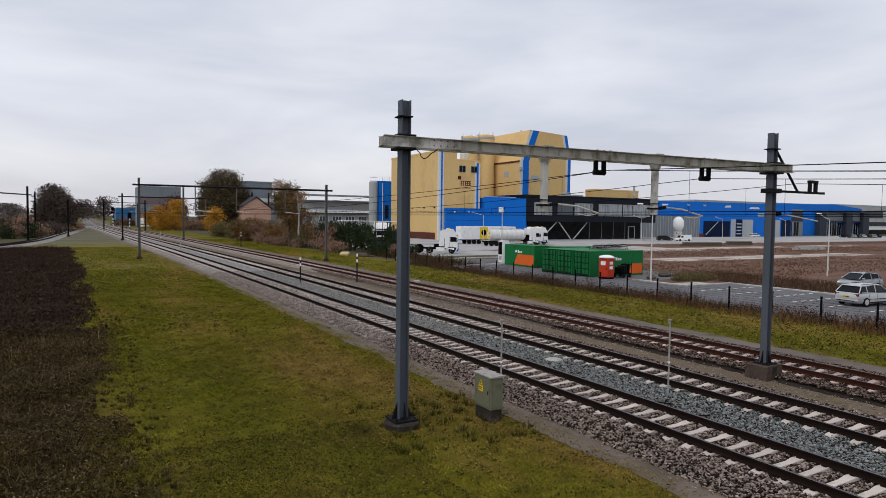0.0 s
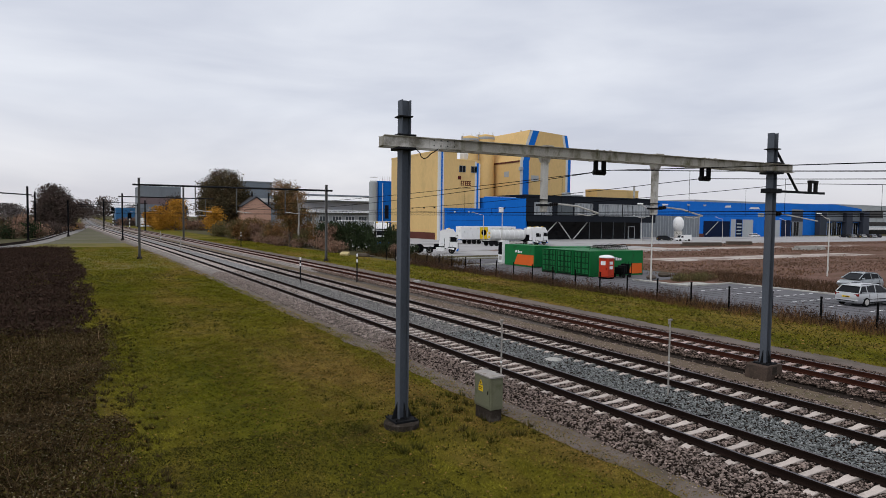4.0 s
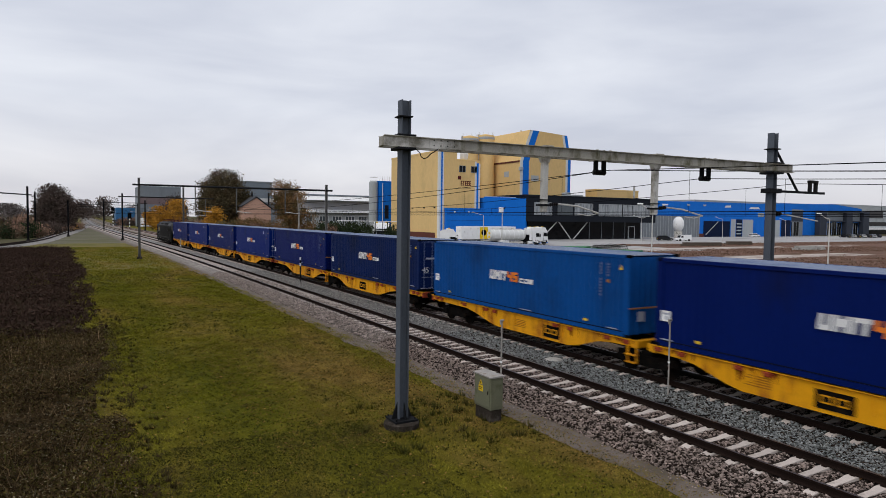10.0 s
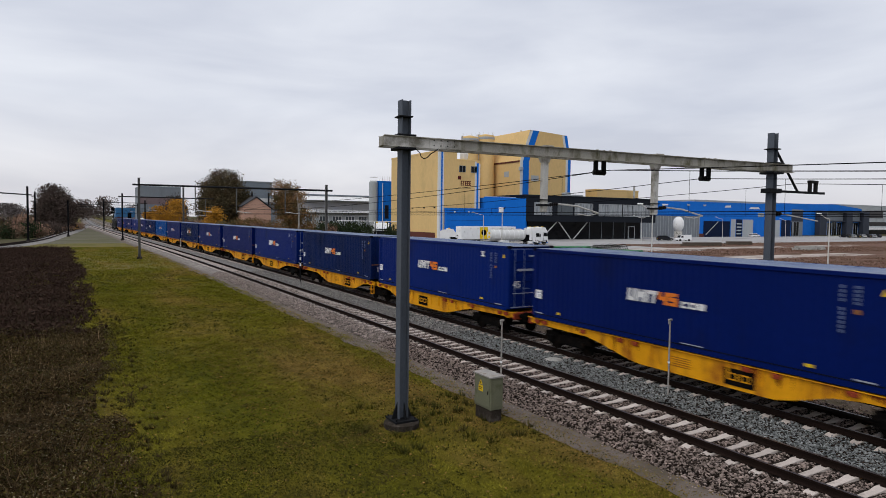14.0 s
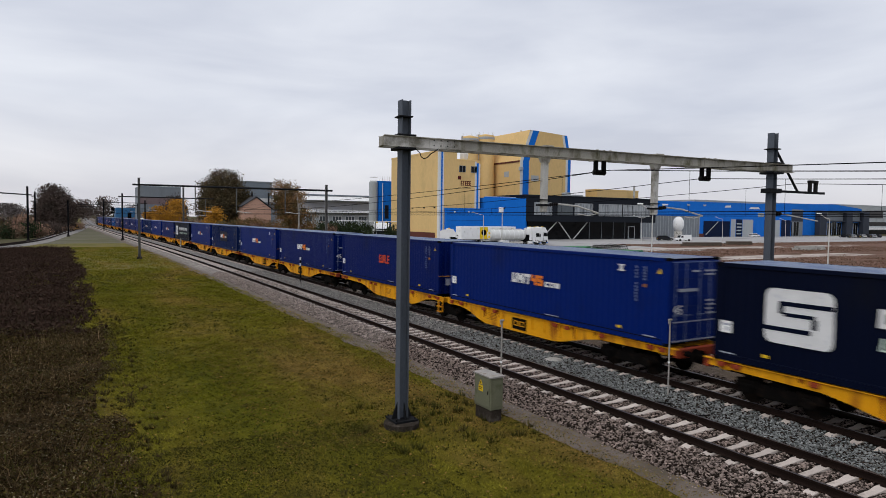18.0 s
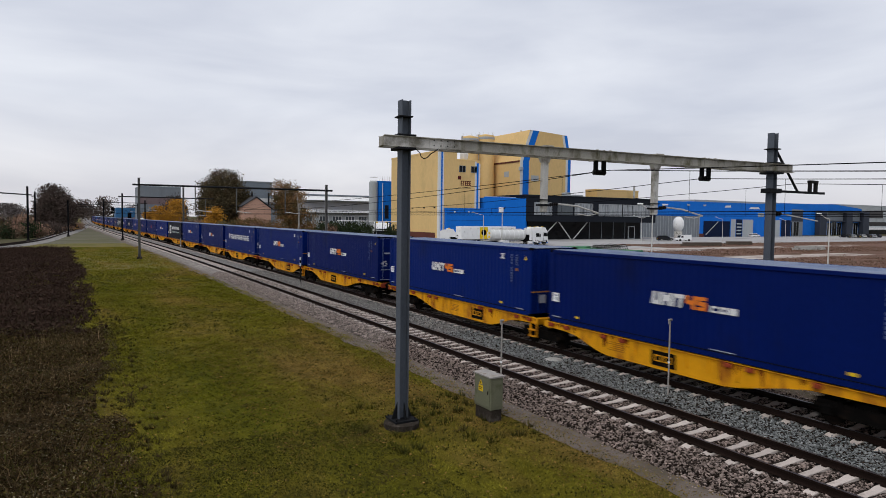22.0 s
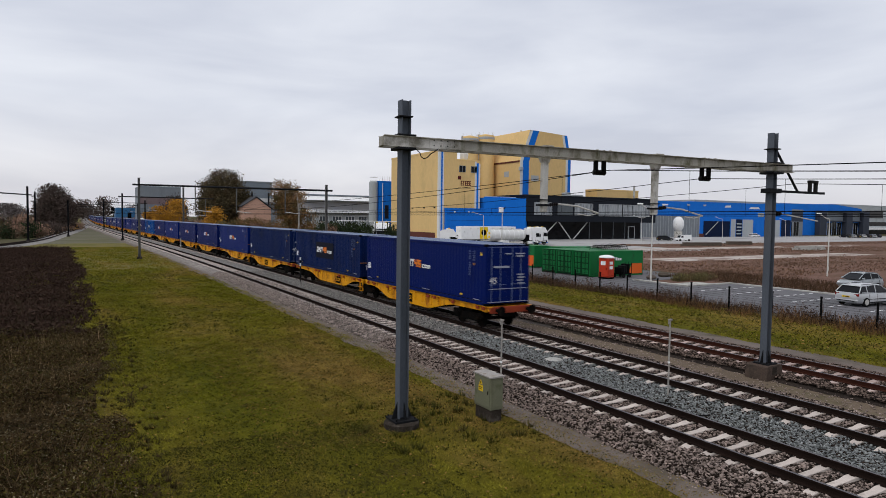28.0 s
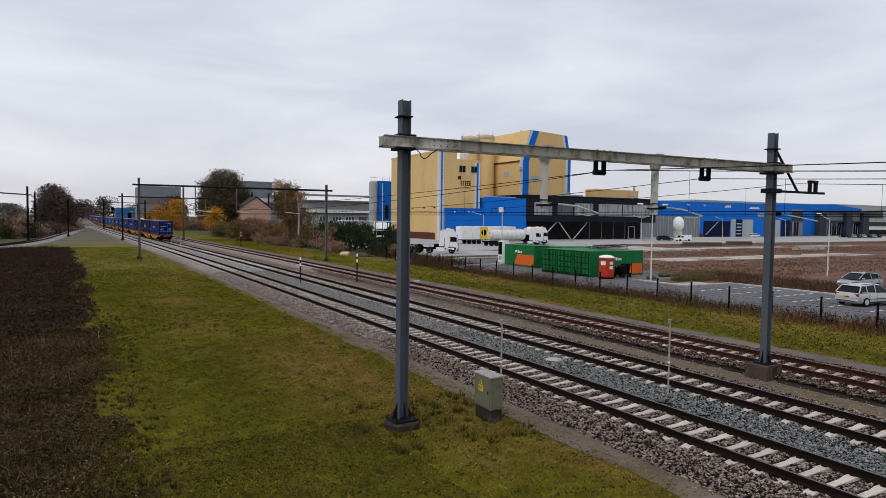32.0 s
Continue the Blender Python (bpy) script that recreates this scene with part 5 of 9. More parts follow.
def wagon(label):
    """A two-part articulated container wagon on three bogies."""
    w = thing("container_wagon", label, "wagon", group="wagons of the train")
    for sg in (1, -1):
        part("side_frame", sill(sg), M_YELLOW, w, "yellow fish-bellied side frame")
        for u in SPIGOTS:
            for s in (-1, 1):
                y = sg * (WAGON_HALF - u)
                part("container_spigot", cached(("container_spigot", "s"), spigot, M_RUSTRED), None, w, at=pose(s * 1.2, y, 0, 0, 0, 0 if s > 0 else 180))
        st = Mesh()
        rs = random.Random(9 + sg)
        for u in SPIGOTS:
            for _ in range(5):
                y = sg * (WAGON_HALF - u) + rs.uniform(-0.45, 0.45)
                lo = 1.1 - rs.uniform(0.08, 0.2 if u < 4 or u > 11.5 else 0.62)
                hw = rs.uniform(0.015, 0.075)
                st.prism([(y - hw, 1.1), (y + hw, 1.1), (y + hw * 0.3, lo), (y - hw * 0.3, lo)], "x", -1.186, -1.1815)
        tagged(part("rust_streak", st, M_STREAK, w, "rust streaks run down from the fittings"), kind="stuff")
        yp = WAGON_HALF - 9.55 if sg > 0 else -WAGON_HALF + 8.0
        p = part("data_plate", Mesh().box(-1.2, -1.185, yp - 0.5, yp + 0.5, 0.47, 0.96, 0.004), M_BOGIE, w, "dark data plate with yellow symbols")
        part("symbol", plate_marks(yp), M_YELLOW, p)
        tx = Mesh()
        for i in range(5):
            tx.box(-1.187, -1.183, yp + 1.7, yp + 2.5 - 0.1 * (i % 3), 0.6 + i * 0.07, 0.63 + i * 0.07)
        part("data_panel", tx, M_FAINT, w, "rows of faint data bars")
        part("draw_frame", Mesh().box(-1.2, 1.2, sg * (WAGON_HALF + 0.28) - 0.08, sg * (WAGON_HALF + 0.28) + 0.08, 0.85, 1.14, 0.015), M_RUSTRED, w, "red oxide end beam")
        for s in (-0.875, 0.875):
            part("buffer", Mesh().cyl((s, sg * (WAGON_HALF + 0.35), 1.0), (s, sg * (WAGON_HALF + 0.7), 1.0), 0.09, 12).cyl((s, sg * (WAGON_HALF + 0.7), 1.0), (s, sg * (WAGON_HALF + 0.76), 1.0), 0.22, 16), M_BOGIE, w, "round steel buffer", smooth=True)
        part("brake_hose", Mesh().tube([(0.3, sg * (WAGON_HALF + 0.36), 0.85), (0.32, sg * (WAGON_HALF + 0.5), 0.6), (0.3, sg * (WAGON_HALF + 0.72), 0.6)], 0.025), M_RUBBER, w)
        for s in (-1, 1):
            st = Mesh()
            y = sg * 0.42
            st.box(s * 1.22 - 0.03, s * 1.22 + 0.03, y - 0.23, y - 0.18, 0.35, 0.95).box(s * 1.22 - 0.03, s * 1.22 + 0.03, y + 0.18, y + 0.23, 0.35, 0.95)
            for z in (0.36, 0.62):
                st.box(s * 1.24 - 0.1, s * 1.24 + 0.06, y - 0.23, y + 0.23, z, z + 0.035)
            if sg > 0:
                part("footstep", st, M_YELLOW, w, "yellow shunter's step")
        part("brake_gear", Mesh().box(-0.5, 0.5, sg * 5.2 - 0.3, sg * 5.2 + 0.3, 0.4, 0.85, 0.05).cyl((0.3, sg * 3.4, 0.62), (0.3, sg * 4.6, 0.62), 0.2, 12), M_BOGIE, w, "air tank and brake gear")
        bogie(w, sg * (WAGON_HALF - 1.9))
        # unseen sill, plate and rod, added to keep light from under the wagon
        part("centre_sill", Mesh().box(-0.32, 0.32, min(sg * 0.6, sg * (WAGON_HALF + 0.2)), max(sg * 0.6, sg * (WAGON_HALF + 0.2)), 0.62, 1.08, 0.02), M_BOGIE, w, "added centre sill that blocks light under the wagon")
        part("belly_plate", Mesh().box(-1.08, 1.08, min(sg * 4.2, sg * 8.9), max(sg * 4.2, sg * 8.9), 0.40, 0.47, 0.01), M_BOGIE, w, "added belly plate that blocks light under the wagon")
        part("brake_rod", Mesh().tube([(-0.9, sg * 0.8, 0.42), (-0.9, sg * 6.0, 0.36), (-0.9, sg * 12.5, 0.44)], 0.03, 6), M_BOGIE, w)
    bogie(w, 0)
    part("articulation", Mesh().box(-0.5, 0.5, -0.6, 0.6, 0.75, 1.08, 0.04).cyl((0, 0, 0.6), (0, 0, 1.12), 0.25, 12), M_BOGIE, w)
    return w


def locomotive():
    lo = thing("electric_locomotive", "black electric locomotive with grey roof and pantographs", "locomotive")
    hl, hw = 9.2, 1.49
    # body as cross-sections lofted along its length: y, side half-width, eave height, top height, bottom
    sec = [(-hl, 1.2, 1.95, 2.1, 0.95), (-hl + 0.12, 1.36, 2.3, 2.5, 0.5), (-hl + 0.55, 1.44, 3.15, 3.42, 0.42), (-hl + 0.9, 1.47, 3.32, 3.72, 0.45), (-hl + 1.5, hw, 3.38, 3.84, 0.6), (-hl + 2.4, hw, 3.38, 3.86, 0.95),
           (hl - 2.4, hw, 3.38, 3.86, 0.95), (hl - 1.5, hw, 3.38, 3.84, 0.6), (hl - 0.9, 1.47, 3.32, 3.72, 0.45), (hl - 0.55, 1.44, 3.15, 3.42, 0.42), (hl - 0.12, 1.36, 2.3, 2.5, 0.5), (hl, 1.2, 1.95, 2.1, 0.95)]
    b = Mesh()
    n = 10
    for y, w, e, t, bt in sec:
        b.v += [(-w * 0.96, y, bt), (-w, y, bt + 0.15), (-w, y, e - 0.25), (-w * 0.97, y, e), (-w * 0.72, y, t), (w * 0.72, y, t), (w * 0.97, y, e), (w, y, e - 0.25), (w, y, bt + 0.15), (w * 0.96, y, bt)]
    for i in range(len(sec) - 1):
        for k in range(n):
            b.f.append((i * n + k, i * n + (k + 1) % n, (i + 1) * n + (k + 1) % n, (i + 1) * n + k))
            b.m.append(1 if k in (3, 4, 5) else 0)
    b.f += [tuple(range(n - 1, -1, -1)), tuple(range(len(b.v) - n, len(b.v)))]
    b.m += [0, 0]
    part("body", b, [M_LOCO, M_LOCOROOF], lo, "black side walls under a grey sloped roof edge", smooth=False)
    for sg in (-1, 1):
        # windscreens
        y0, y1 = sg * (hl - 0.13), sg * (hl - 0.52)
        for s in (-1, 1):
            ws = Mesh().add([(s * 0.04, y0, 2.58), (s * 0.94, y0, 2.56), (s * 0.99, y1, 3.38), (s * 0.04, y1, 3.40),
                             (s * 0.04, y0, 2.46), (s * 0.94, y0, 2.44), (s * 0.99, y1, 3.26), (s * 0.04, y1, 3.28)],
                            [(0, 1, 2, 3), (4, 5, 6, 7), (0, 1, 5, 4), (1, 2, 6, 5), (2, 3, 7, 6), (3, 0, 4, 7)])
            part("windscreen", ws, M_WINDSCREEN, lo, "sloped windscreen")
            hd = part("headlight", Mesh().box(s * 0.82 - 0.2, s * 0.82 + 0.2, sg * (hl - 0.02) - 0.05, sg * (hl - 0.02) + 0.05, 1.55, 1.78, 0.04), M_GALV, lo, "silver headlight unit")
            part("buffer", Mesh().cyl((s * 0.875, sg * (hl - 0.1), 1.02), (s * 0.875, sg * (hl + 0.35), 1.02), 0.12, 12).box(s * 0.875 - 0.3, s * 0.875 + 0.3, sg * (hl + 0.38) - 0.04, sg * (hl + 0.38) + 0.04, 0.84, 1.2, 0.03), M_BLACKSTEEL, lo, "square black buffer")
        part("front_grille", Mesh().box(-0.55, 0.55, sg * (hl + 0.0) - 0.05, sg * hl + 0.05, 1.5, 1.85, 0.02), M_LOCOGREY, lo)
        for z in (1.95, 2.08, 2.21):
            part("hand_rail", Mesh().cyl((-0.9, sg * (hl + 0.05 - (z - 1.9) * 0.3), z), (0.9, sg * (hl + 0.05 - (z - 1.9) * 0.3), z), 0.018, 6), M_GALV, lo, "pale hand rail")
        part("plough", Mesh().prism([(-1.3, 0.2), (1.3, 0.2), (1.25, 0.75), (-1.25, 0.75)], "y", sg * (hl - 0.35) - 0.06, sg * (hl - 0.35) + 0.06), M_BLACKSTEEL, lo)
        for s in (-1, 1):
            yd = sg * (hl - 2.35)
            d = part("cab_door", Mesh().box(s * (hw + 0.004) - 0.02, s * (hw + 0.004) + 0.02, yd - 0.36, yd + 0.36, 1.05, 3.1, 0.01), M_LOCO, lo, "black cab door")
            part("window", Mesh().box(s * (hw + 0.02) - 0.012, s * (hw + 0.02) + 0.012, yd - 0.2, yd + 0.2, 2.25, 2.9, 0.01), M_GLASS, d, "door window")
            for e in (-0.46, 0.46):
                part("hand_rail", Mesh().cyl((s * (hw + 0.06), yd + e, 1.1), (s * (hw + 0.06), yd + e, 2.5), 0.014, 6), M_BLACKSTEEL, lo, "black hand rail")
            yw = sg * (hl - 1.45)
            part("cab_window", Mesh().prism([(yw - 0.42, 2.3), (yw + 0.42, 2.3), (yw + 0.3, 2.85), (yw - 0.3, 2.85)], "x", s * (hw - 0.005) - 0.014, s * (hw - 0.005) + 0.014), M_GLASS, lo, "dark cab side window")
            part("cab_step", Mesh().box(s * 1.35 - 0.1, s * 1.35 + 0.1, yd - 0.3, yd + 0.3, 0.45, 0.5).box(s * 1.35 - 0.1, s * 1.35 + 0.1, yd - 0.3, yd + 0.3, 0.75, 0.8), M_BLACKSTEEL, lo)
            part("data_panel", Mesh().box(s * (hw + 0.004) - 0.004, s * (hw + 0.004) + 0.004, yd - sg * 0.9 - 0.12, yd - sg * 0.9 + 0.12, 1.5, 1.75), M_LOCOGREY, lo, "small grey data panel")
        # marker panels: a grey square with yellow blocks and dark letter bars
    for s in (-1, 1):
        yb = 5.4
        pn = part("owner_panel", Mesh().box(s * (hw + 0.006) - 0.004, s * (hw + 0.006) + 0.004, yb - 0.82, yb + 0.82, 1.6, 2.95), M_LOCOGREY, lo, "grey owner's panel with yellow squares")
        for y0, z0 in ((yb - 0.2, 2.5), (yb - 0.52, 2.25)):
            part("emblem", Mesh().box(s * (hw + 0.014) - 0.004, s * (hw + 0.014) + 0.004, y0 - 0.2, y0 + 0.2, z0, z0 + 0.32), M_YELLOWSIGN, pn)
        lb = Mesh()
        for i in range(4):
            lb.box(s * (hw + 0.014) - 0.004, s * (hw + 0.014) + 0.004, yb + 0.64 - i * 0.36, yb + 0.71 - i * 0.36, 1.7, 2.05).box(s * (hw + 0.014) - 0.004, s * (hw + 0.014) + 0.004, yb + 0.42 - i * 0.36, yb + 0.49 - i * 0.36, 1.7, 2.05).box(s * (hw + 0.014) - 0.004, s * (hw + 0.014) + 0.004, yb + 0.45 - i * 0.36, yb + 0.7 - i * 0.36, 1.95 if i % 2 else 1.72, 2.05 if i % 2 else 1.8)
        part("lettering_bars", lb, M_BLACKSTEEL, pn)
        part("side_stripe", Mesh().box(s * (hw + 0.005) - 0.006, s * (hw + 0.005) + 0.006, -6.3, 6.3, 1.2, 1.26), M_LOCOGREY, lo, "grey line along the sill")
        for y in np.arange(-5.6, 3.0, 1.9):
            part("side_panel", Mesh().box(s * (hw + 0.002) - 0.006, s * (hw + 0.002) + 0.006, float(y) - 0.85, float(y) + 0.85, 1.4, 3.2, 0.005), M_LOCO, lo)
        for sg in (-1, 1):
            yl = sg * 7.75
            part("cab_notice", Mesh().box(s * (hw + 0.006) - 0.004, s * (hw + 0.006) + 0.004, yl - 0.16, yl + 0.16, 1.62, 1.86), M_LOCOGREY, lo, "small grey notice")
            part("rail_end", Mesh().box(s * (hw + 0.05) - 0.03, s * (hw + 0.05) + 0.03, sg * 6.35 - 0.04, sg * 6.35 + 0.04, 2.42, 2.56, 0.01), M_GALV, lo, "pale end of the hand rail")
            part("marker_lamp", Mesh().box(s * 1.16 - 0.12, s * 1.16 + 0.12, sg * (hl - 0.1) - 0.05, sg * (hl - 0.1) + 0.05, 1.9, 2.06, 0.03), M_GALV, lo, "silver marker lamp")
            part("roof_rib", Mesh().box(s * 1.02 - 0.03, s * 1.02 + 0.03, min(sg * 0.4, sg * 6.6), max(sg * 0.4, sg * 6.6), 3.84, 3.93, 0.01), M_LOCOROOF, lo)
        part("gutter", Mesh().box(s * (hw - 0.03) - 0.02, s * (hw - 0.03) + 0.02, -7.6, 7.6, 3.36, 3.42, 0.01), M_LOCOGREY, lo, "grey gutter line")
        part("bogie_pipe", Mesh().tube([(s * 1.34, -6.6, 0.62), (s * 1.36, -3.0, 0.66), (s * 1.34, 0.0, 0.60), (s * 1.36, 3.2, 0.66), (s * 1.34, 6.6, 0.62)], 0.025, 6), M_GALV, lo, "pale pipe along the underframe")
        for y in (-6.4, -3.3, 3.6, 6.2):
            part("sand_box", Mesh().box(s * 1.33 - 0.12, s * 1.33 + 0.12, y - 0.22, y + 0.22, 0.48, 0.9, 0.04), M_BLACKSTEEL, lo)
            part("data_bar", Mesh().box(s * 1.46 - 0.008, s * 1.46 + 0.008, y - 0.35, y + 0.3, 0.80, 0.86), M_GALV, lo, "row of small pale data")
        for y in (-5.4, -4.3, -2.2, -1.3, 0.2, 1.4, 3.1, 4.6):
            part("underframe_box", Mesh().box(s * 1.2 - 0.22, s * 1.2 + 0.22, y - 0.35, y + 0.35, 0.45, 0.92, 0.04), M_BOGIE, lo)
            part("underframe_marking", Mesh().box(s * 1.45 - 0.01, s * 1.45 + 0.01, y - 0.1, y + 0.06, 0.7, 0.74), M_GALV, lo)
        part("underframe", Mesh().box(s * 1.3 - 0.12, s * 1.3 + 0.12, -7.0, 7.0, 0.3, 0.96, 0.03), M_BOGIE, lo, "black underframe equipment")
        for ya, yb in ((6.0, 7.0), (-2.0, -0.6), (-3.6, -2.2), (-5.0, -3.8), (1.0, 3.6)):
            part("roof_grille", Mesh().add([(s * 1.40, ya, 3.47), (s * 1.40, yb, 3.47), (s * 1.20, yb, 3.74), (s * 1.20, ya, 3.74), (s * 1.36, ya, 3.43), (s * 1.36, yb, 3.43), (s * 1.16, yb, 3.70), (s * 1.16, ya, 3.70)], [(0, 1, 2, 3), (4, 5, 6, 7), (0, 1, 5, 4), (1, 2, 6, 5), (2, 3, 7, 6), (3, 0, 4, 7)]), M_BLACKSTEEL, lo, "dark louvre in the roof slope")
    # roof gear
    for y in (-5.6, -2.2, 1.2, 4.6):
        part("roof_hatch", Mesh().box(-0.95, 0.95, y - 1.35, y + 1.35, 3.83, 4.0, 0.05), M_LOCOROOF, lo, "grey roof hatch")
    for i, y in enumerate((-4.9, -3.3, -0.4, 0.9, 2.2)):
        part("roof_insulator", Mesh().lathe([(0.06, 0), (0.11, 0.05), (0.06, 0.1), (0.11, 0.15), (0.06, 0.2), (0.11, 0.25), (0.05, 0.32)], 10, (0.45 * (-1) ** i, y, 4.0)), M_PANTO, lo, "red-brown roof insulator")
    part("bus_bar", Mesh().tube([(-0.45, -5.2, 4.34), (0.45, -3.3, 4.34), (-0.45, -0.4, 4.34), (0.45, 0.9, 4.34), (-0.45, 2.2, 4.34), (0, 5.5, 4.3)], 0.03, 6), M_PANTO, lo)
    for y, up in ((-6.2, False), (6.2, False), (-3.8, True), (3.8, False)):
        pf = Mesh()
        d = 1 if y > 0 else -1
        for s in (-0.55, 0.55):
            pf.cyl((s, y - 0.5, 4.0), (s, y - 0.5, 4.2), 0.05, 8).cyl((s, y + 0.5, 4.0), (s, y + 0.5, 4.2), 0.05, 8)
            pf.box(s - 0.03, s + 0.03, y - 0.8, y + 0.8, 4.2, 4.26)
        pf.box(-0.55, 0.55, y - 0.8, y - 0.74, 4.2, 4.26).box(-0.55, 0.55, y + 0.74, y + 0.8, 4.2, 4.26)
        part("pantograph_base", pf, M_PANTO, lo, "red-brown pantograph base")
        k = (0, y - d * 0.8, 4.25)
        knee, head = ((0, y + 1.8, 4.85), (0, y - 0.4, 5.42)) if up else ((0, y + d * 0.9, 4.33), (0, y - d * 0.75, 4.42))
        arm = Mesh().tube([k, knee], 0.045, 8)
        for s in (-0.35, 0.35):
            arm.tube([knee, (s, head[1], head[2] - 0.03)], 0.022, 6)
        part("pantograph_arm", arm, M_PANTO, lo)
        hdm = Mesh()
        for e in (-0.18, 0.18):
            hdm.tube([(-0.95, head[1] + e, head[2] - 0.2), (-0.8, head[1] + e, head[2] - 0.03), (-0.55, head[1] + e, head[2]), (0.55, head[1] + e, head[2]), (0.8, head[1] + e, head[2] - 0.03), (0.95, head[1] + e, head[2] - 0.2)], 0.022, 6)
        part("pantograph_head", hdm, M_BLACKSTEEL, lo)
    bogie(lo, -4.8)
    bogie(lo, 4.8)
    for y in (-4.8, 4.8):
        for s in (-1, 1):
            part("bogie_skirt", Mesh().prism([(y - 2.2, 0.72), (y - 1.9, 0.45), (y - 0.6, 0.55), (y + 0.6, 0.55), (y + 1.9, 0.45), (y + 2.2, 0.72), (y + 1.6, 0.85), (y - 1.6, 0.85)], "x", s * 1.22 - 0.06, s * 1.22 + 0.06), M_BOGIE, lo)
    return lo


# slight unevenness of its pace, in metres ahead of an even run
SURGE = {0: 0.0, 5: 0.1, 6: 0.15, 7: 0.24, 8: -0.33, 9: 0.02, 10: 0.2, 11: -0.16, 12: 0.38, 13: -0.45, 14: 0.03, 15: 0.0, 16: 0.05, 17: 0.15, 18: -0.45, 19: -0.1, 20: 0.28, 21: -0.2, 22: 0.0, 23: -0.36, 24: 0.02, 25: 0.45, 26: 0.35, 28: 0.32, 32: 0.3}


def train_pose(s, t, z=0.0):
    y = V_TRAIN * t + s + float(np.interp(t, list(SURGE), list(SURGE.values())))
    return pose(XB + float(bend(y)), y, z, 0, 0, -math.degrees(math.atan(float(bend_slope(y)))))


BLUE_LABEL = "blue corrugated 45-foot container with a white and orange owner's mark"
STYLES = {
    "plain": (M_BLUE, "plain", BLUE_LABEL),
    "royal": (M_BLUEROYAL, "plain", "bright royal blue corrugated container with a white and orange owner's mark"),
    "dull": (M_BLUEDULL, "backed", "dull navy container, its owner's mark on a darker patch"),
    "dullmark": (M_BLUEDULL, "plain", "dull navy container with a white and orange owner's mark"),
    "light": (M_BLUELIGHT, "plain", "sun-bleached light blue container with a white and orange owner's mark"),
    "patched": (M_BLUELIGHT, "yellow45", "light blue container with dark repaired patches and yellow figures"),
    "emblem_patch": (M_BLUEDARK, "emblem_patch", "dark navy container with a bold white emblem and a blue patch"),
    "emblem": (M_BLUEDARK, "emblem", "dark navy container with a bold white emblem and lettering"),
    "ferry": (M_BLUEROYAL, "ferry", "blue container with one long white owner's mark"),
    "red": (M_BLUE, "redmark", "blue container with a small red owner's mark"),
    "bare": (M_BLUEDULL, "none", "dull dark blue container with no mark"),
}
LOAD = {5: "dullmark", 6: "light", 8: "dull", 15: "emblem_patch", 12: "dullmark", 17: "dull", 20: "red", 22: "emblem", 24: "plain", 25: "ferry", 31: "patched", 37: "bare", 38: "dull"}
TRAIN = []


def build_train():
    lo = locomotive()
    TRAIN.append((lo, -152.4, 0.0))
    first_wagon, first = wagon("yellow articulated container wagon streaked with rust"), {}
    for j in range(20):
        front = -162.65 - 30.36 * j
        w = first_wagon if j == 0 else copy_thing(first_wagon, pose(0, 0, 0))
        TRAIN.append((w, front - WAGON_HALF, 0.0))
        for k in (0, 1):
            i = 2 * j + k
            key = LOAD.get(i, "royal" if i % 5 in (1, 3) else "plain")
            if (key, k) in first:
                c = copy_thing(first[key, k], pose(0, 0, 0))
            else:
                c = first[key, k] = container(*STYLES[key], k == 1)
            TRAIN.append((c, front - CL / 2 - k * (CL + ART), DECK))


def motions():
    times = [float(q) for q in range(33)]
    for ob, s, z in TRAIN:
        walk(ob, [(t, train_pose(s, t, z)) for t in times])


build_train()


# ---- lineside things ----
M_CABGREEN = mat("olive_green_cabinet_paint", (0.150, 0.152, 0.100), 0.6, 0, 0.12, 1.5, 25, 0.05, (0.10, 0.11, 0.06), 0.25, 2.5)
M_POSTGREY = mat("grey_marker_post", (0.33, 0.31, 0.285), 0.7, 0, 0.2, 3, 30, 0.05, (0.2, 0.14, 0.1), 0.35, 4)

cab = thing("trackside_cabinet", "olive green trackside cabinet on a concrete base in the grass", "cabinet", pose(10.16, 14.97, GZ, 0, 0, -90))
part("base", Mesh().box(-0.40, 0.40, -0.19, 0.19, -0.2, 0.36, 0.02), M_STAINED, cab, "stained concrete base")
part("body", Mesh().box(-0.42, 0.42, -0.21, 0.21, 0.36, 1.28, 0.015), M_CABGREEN, cab)
part("lid", Mesh().prism([(-0.25, 1.28), (0.25, 1.28), (0.25, 1.315), (0.0, 1.33), (-0.25, 1.315)], "x", -0.46, 0.46), M_POSTGREY, cab, "pale weathered lid")
cd = part("door", Mesh().box(-0.38, 0.38, -0.235, -0.212, 0.42, 1.24, 0.008), M_CABGREEN, cab)
part("handle", Mesh().box(0.30, 0.33, -0.255, -0.235, 0.80, 0.90, 0.006), M_BLACKSTEEL, cd)
part("warning_sign", Mesh().prism([(-0.13, 1.03), (0.03, 1.03), (-0.05, 1.17)], "y", -0.242, -0.237), M_YELLOWSIGN, cd, "yellow warning triangle")
part("warning_glyph", Mesh().prism([(-0.065, 1.05), (-0.035, 1.05), (-0.04, 1.11), (-0.06, 1.11)], "y", -0.246, -0.243), M_BLACKSTEEL, cd)
part("warning_sign", Mesh().box(-0.16, 0.06, -0.242, -0.237, 0.83, 1.0), M_YELLOWSIGN, cd, "yellow warning sticker")
part("writing_bar", Mesh().box(-0.13, 0.03, -0.246, -0.243, 0.93, 0.95).box(-0.13, 0.03, -0.246, -0.243, 0.88, 0.9), M_BLACKSTEEL, cd)
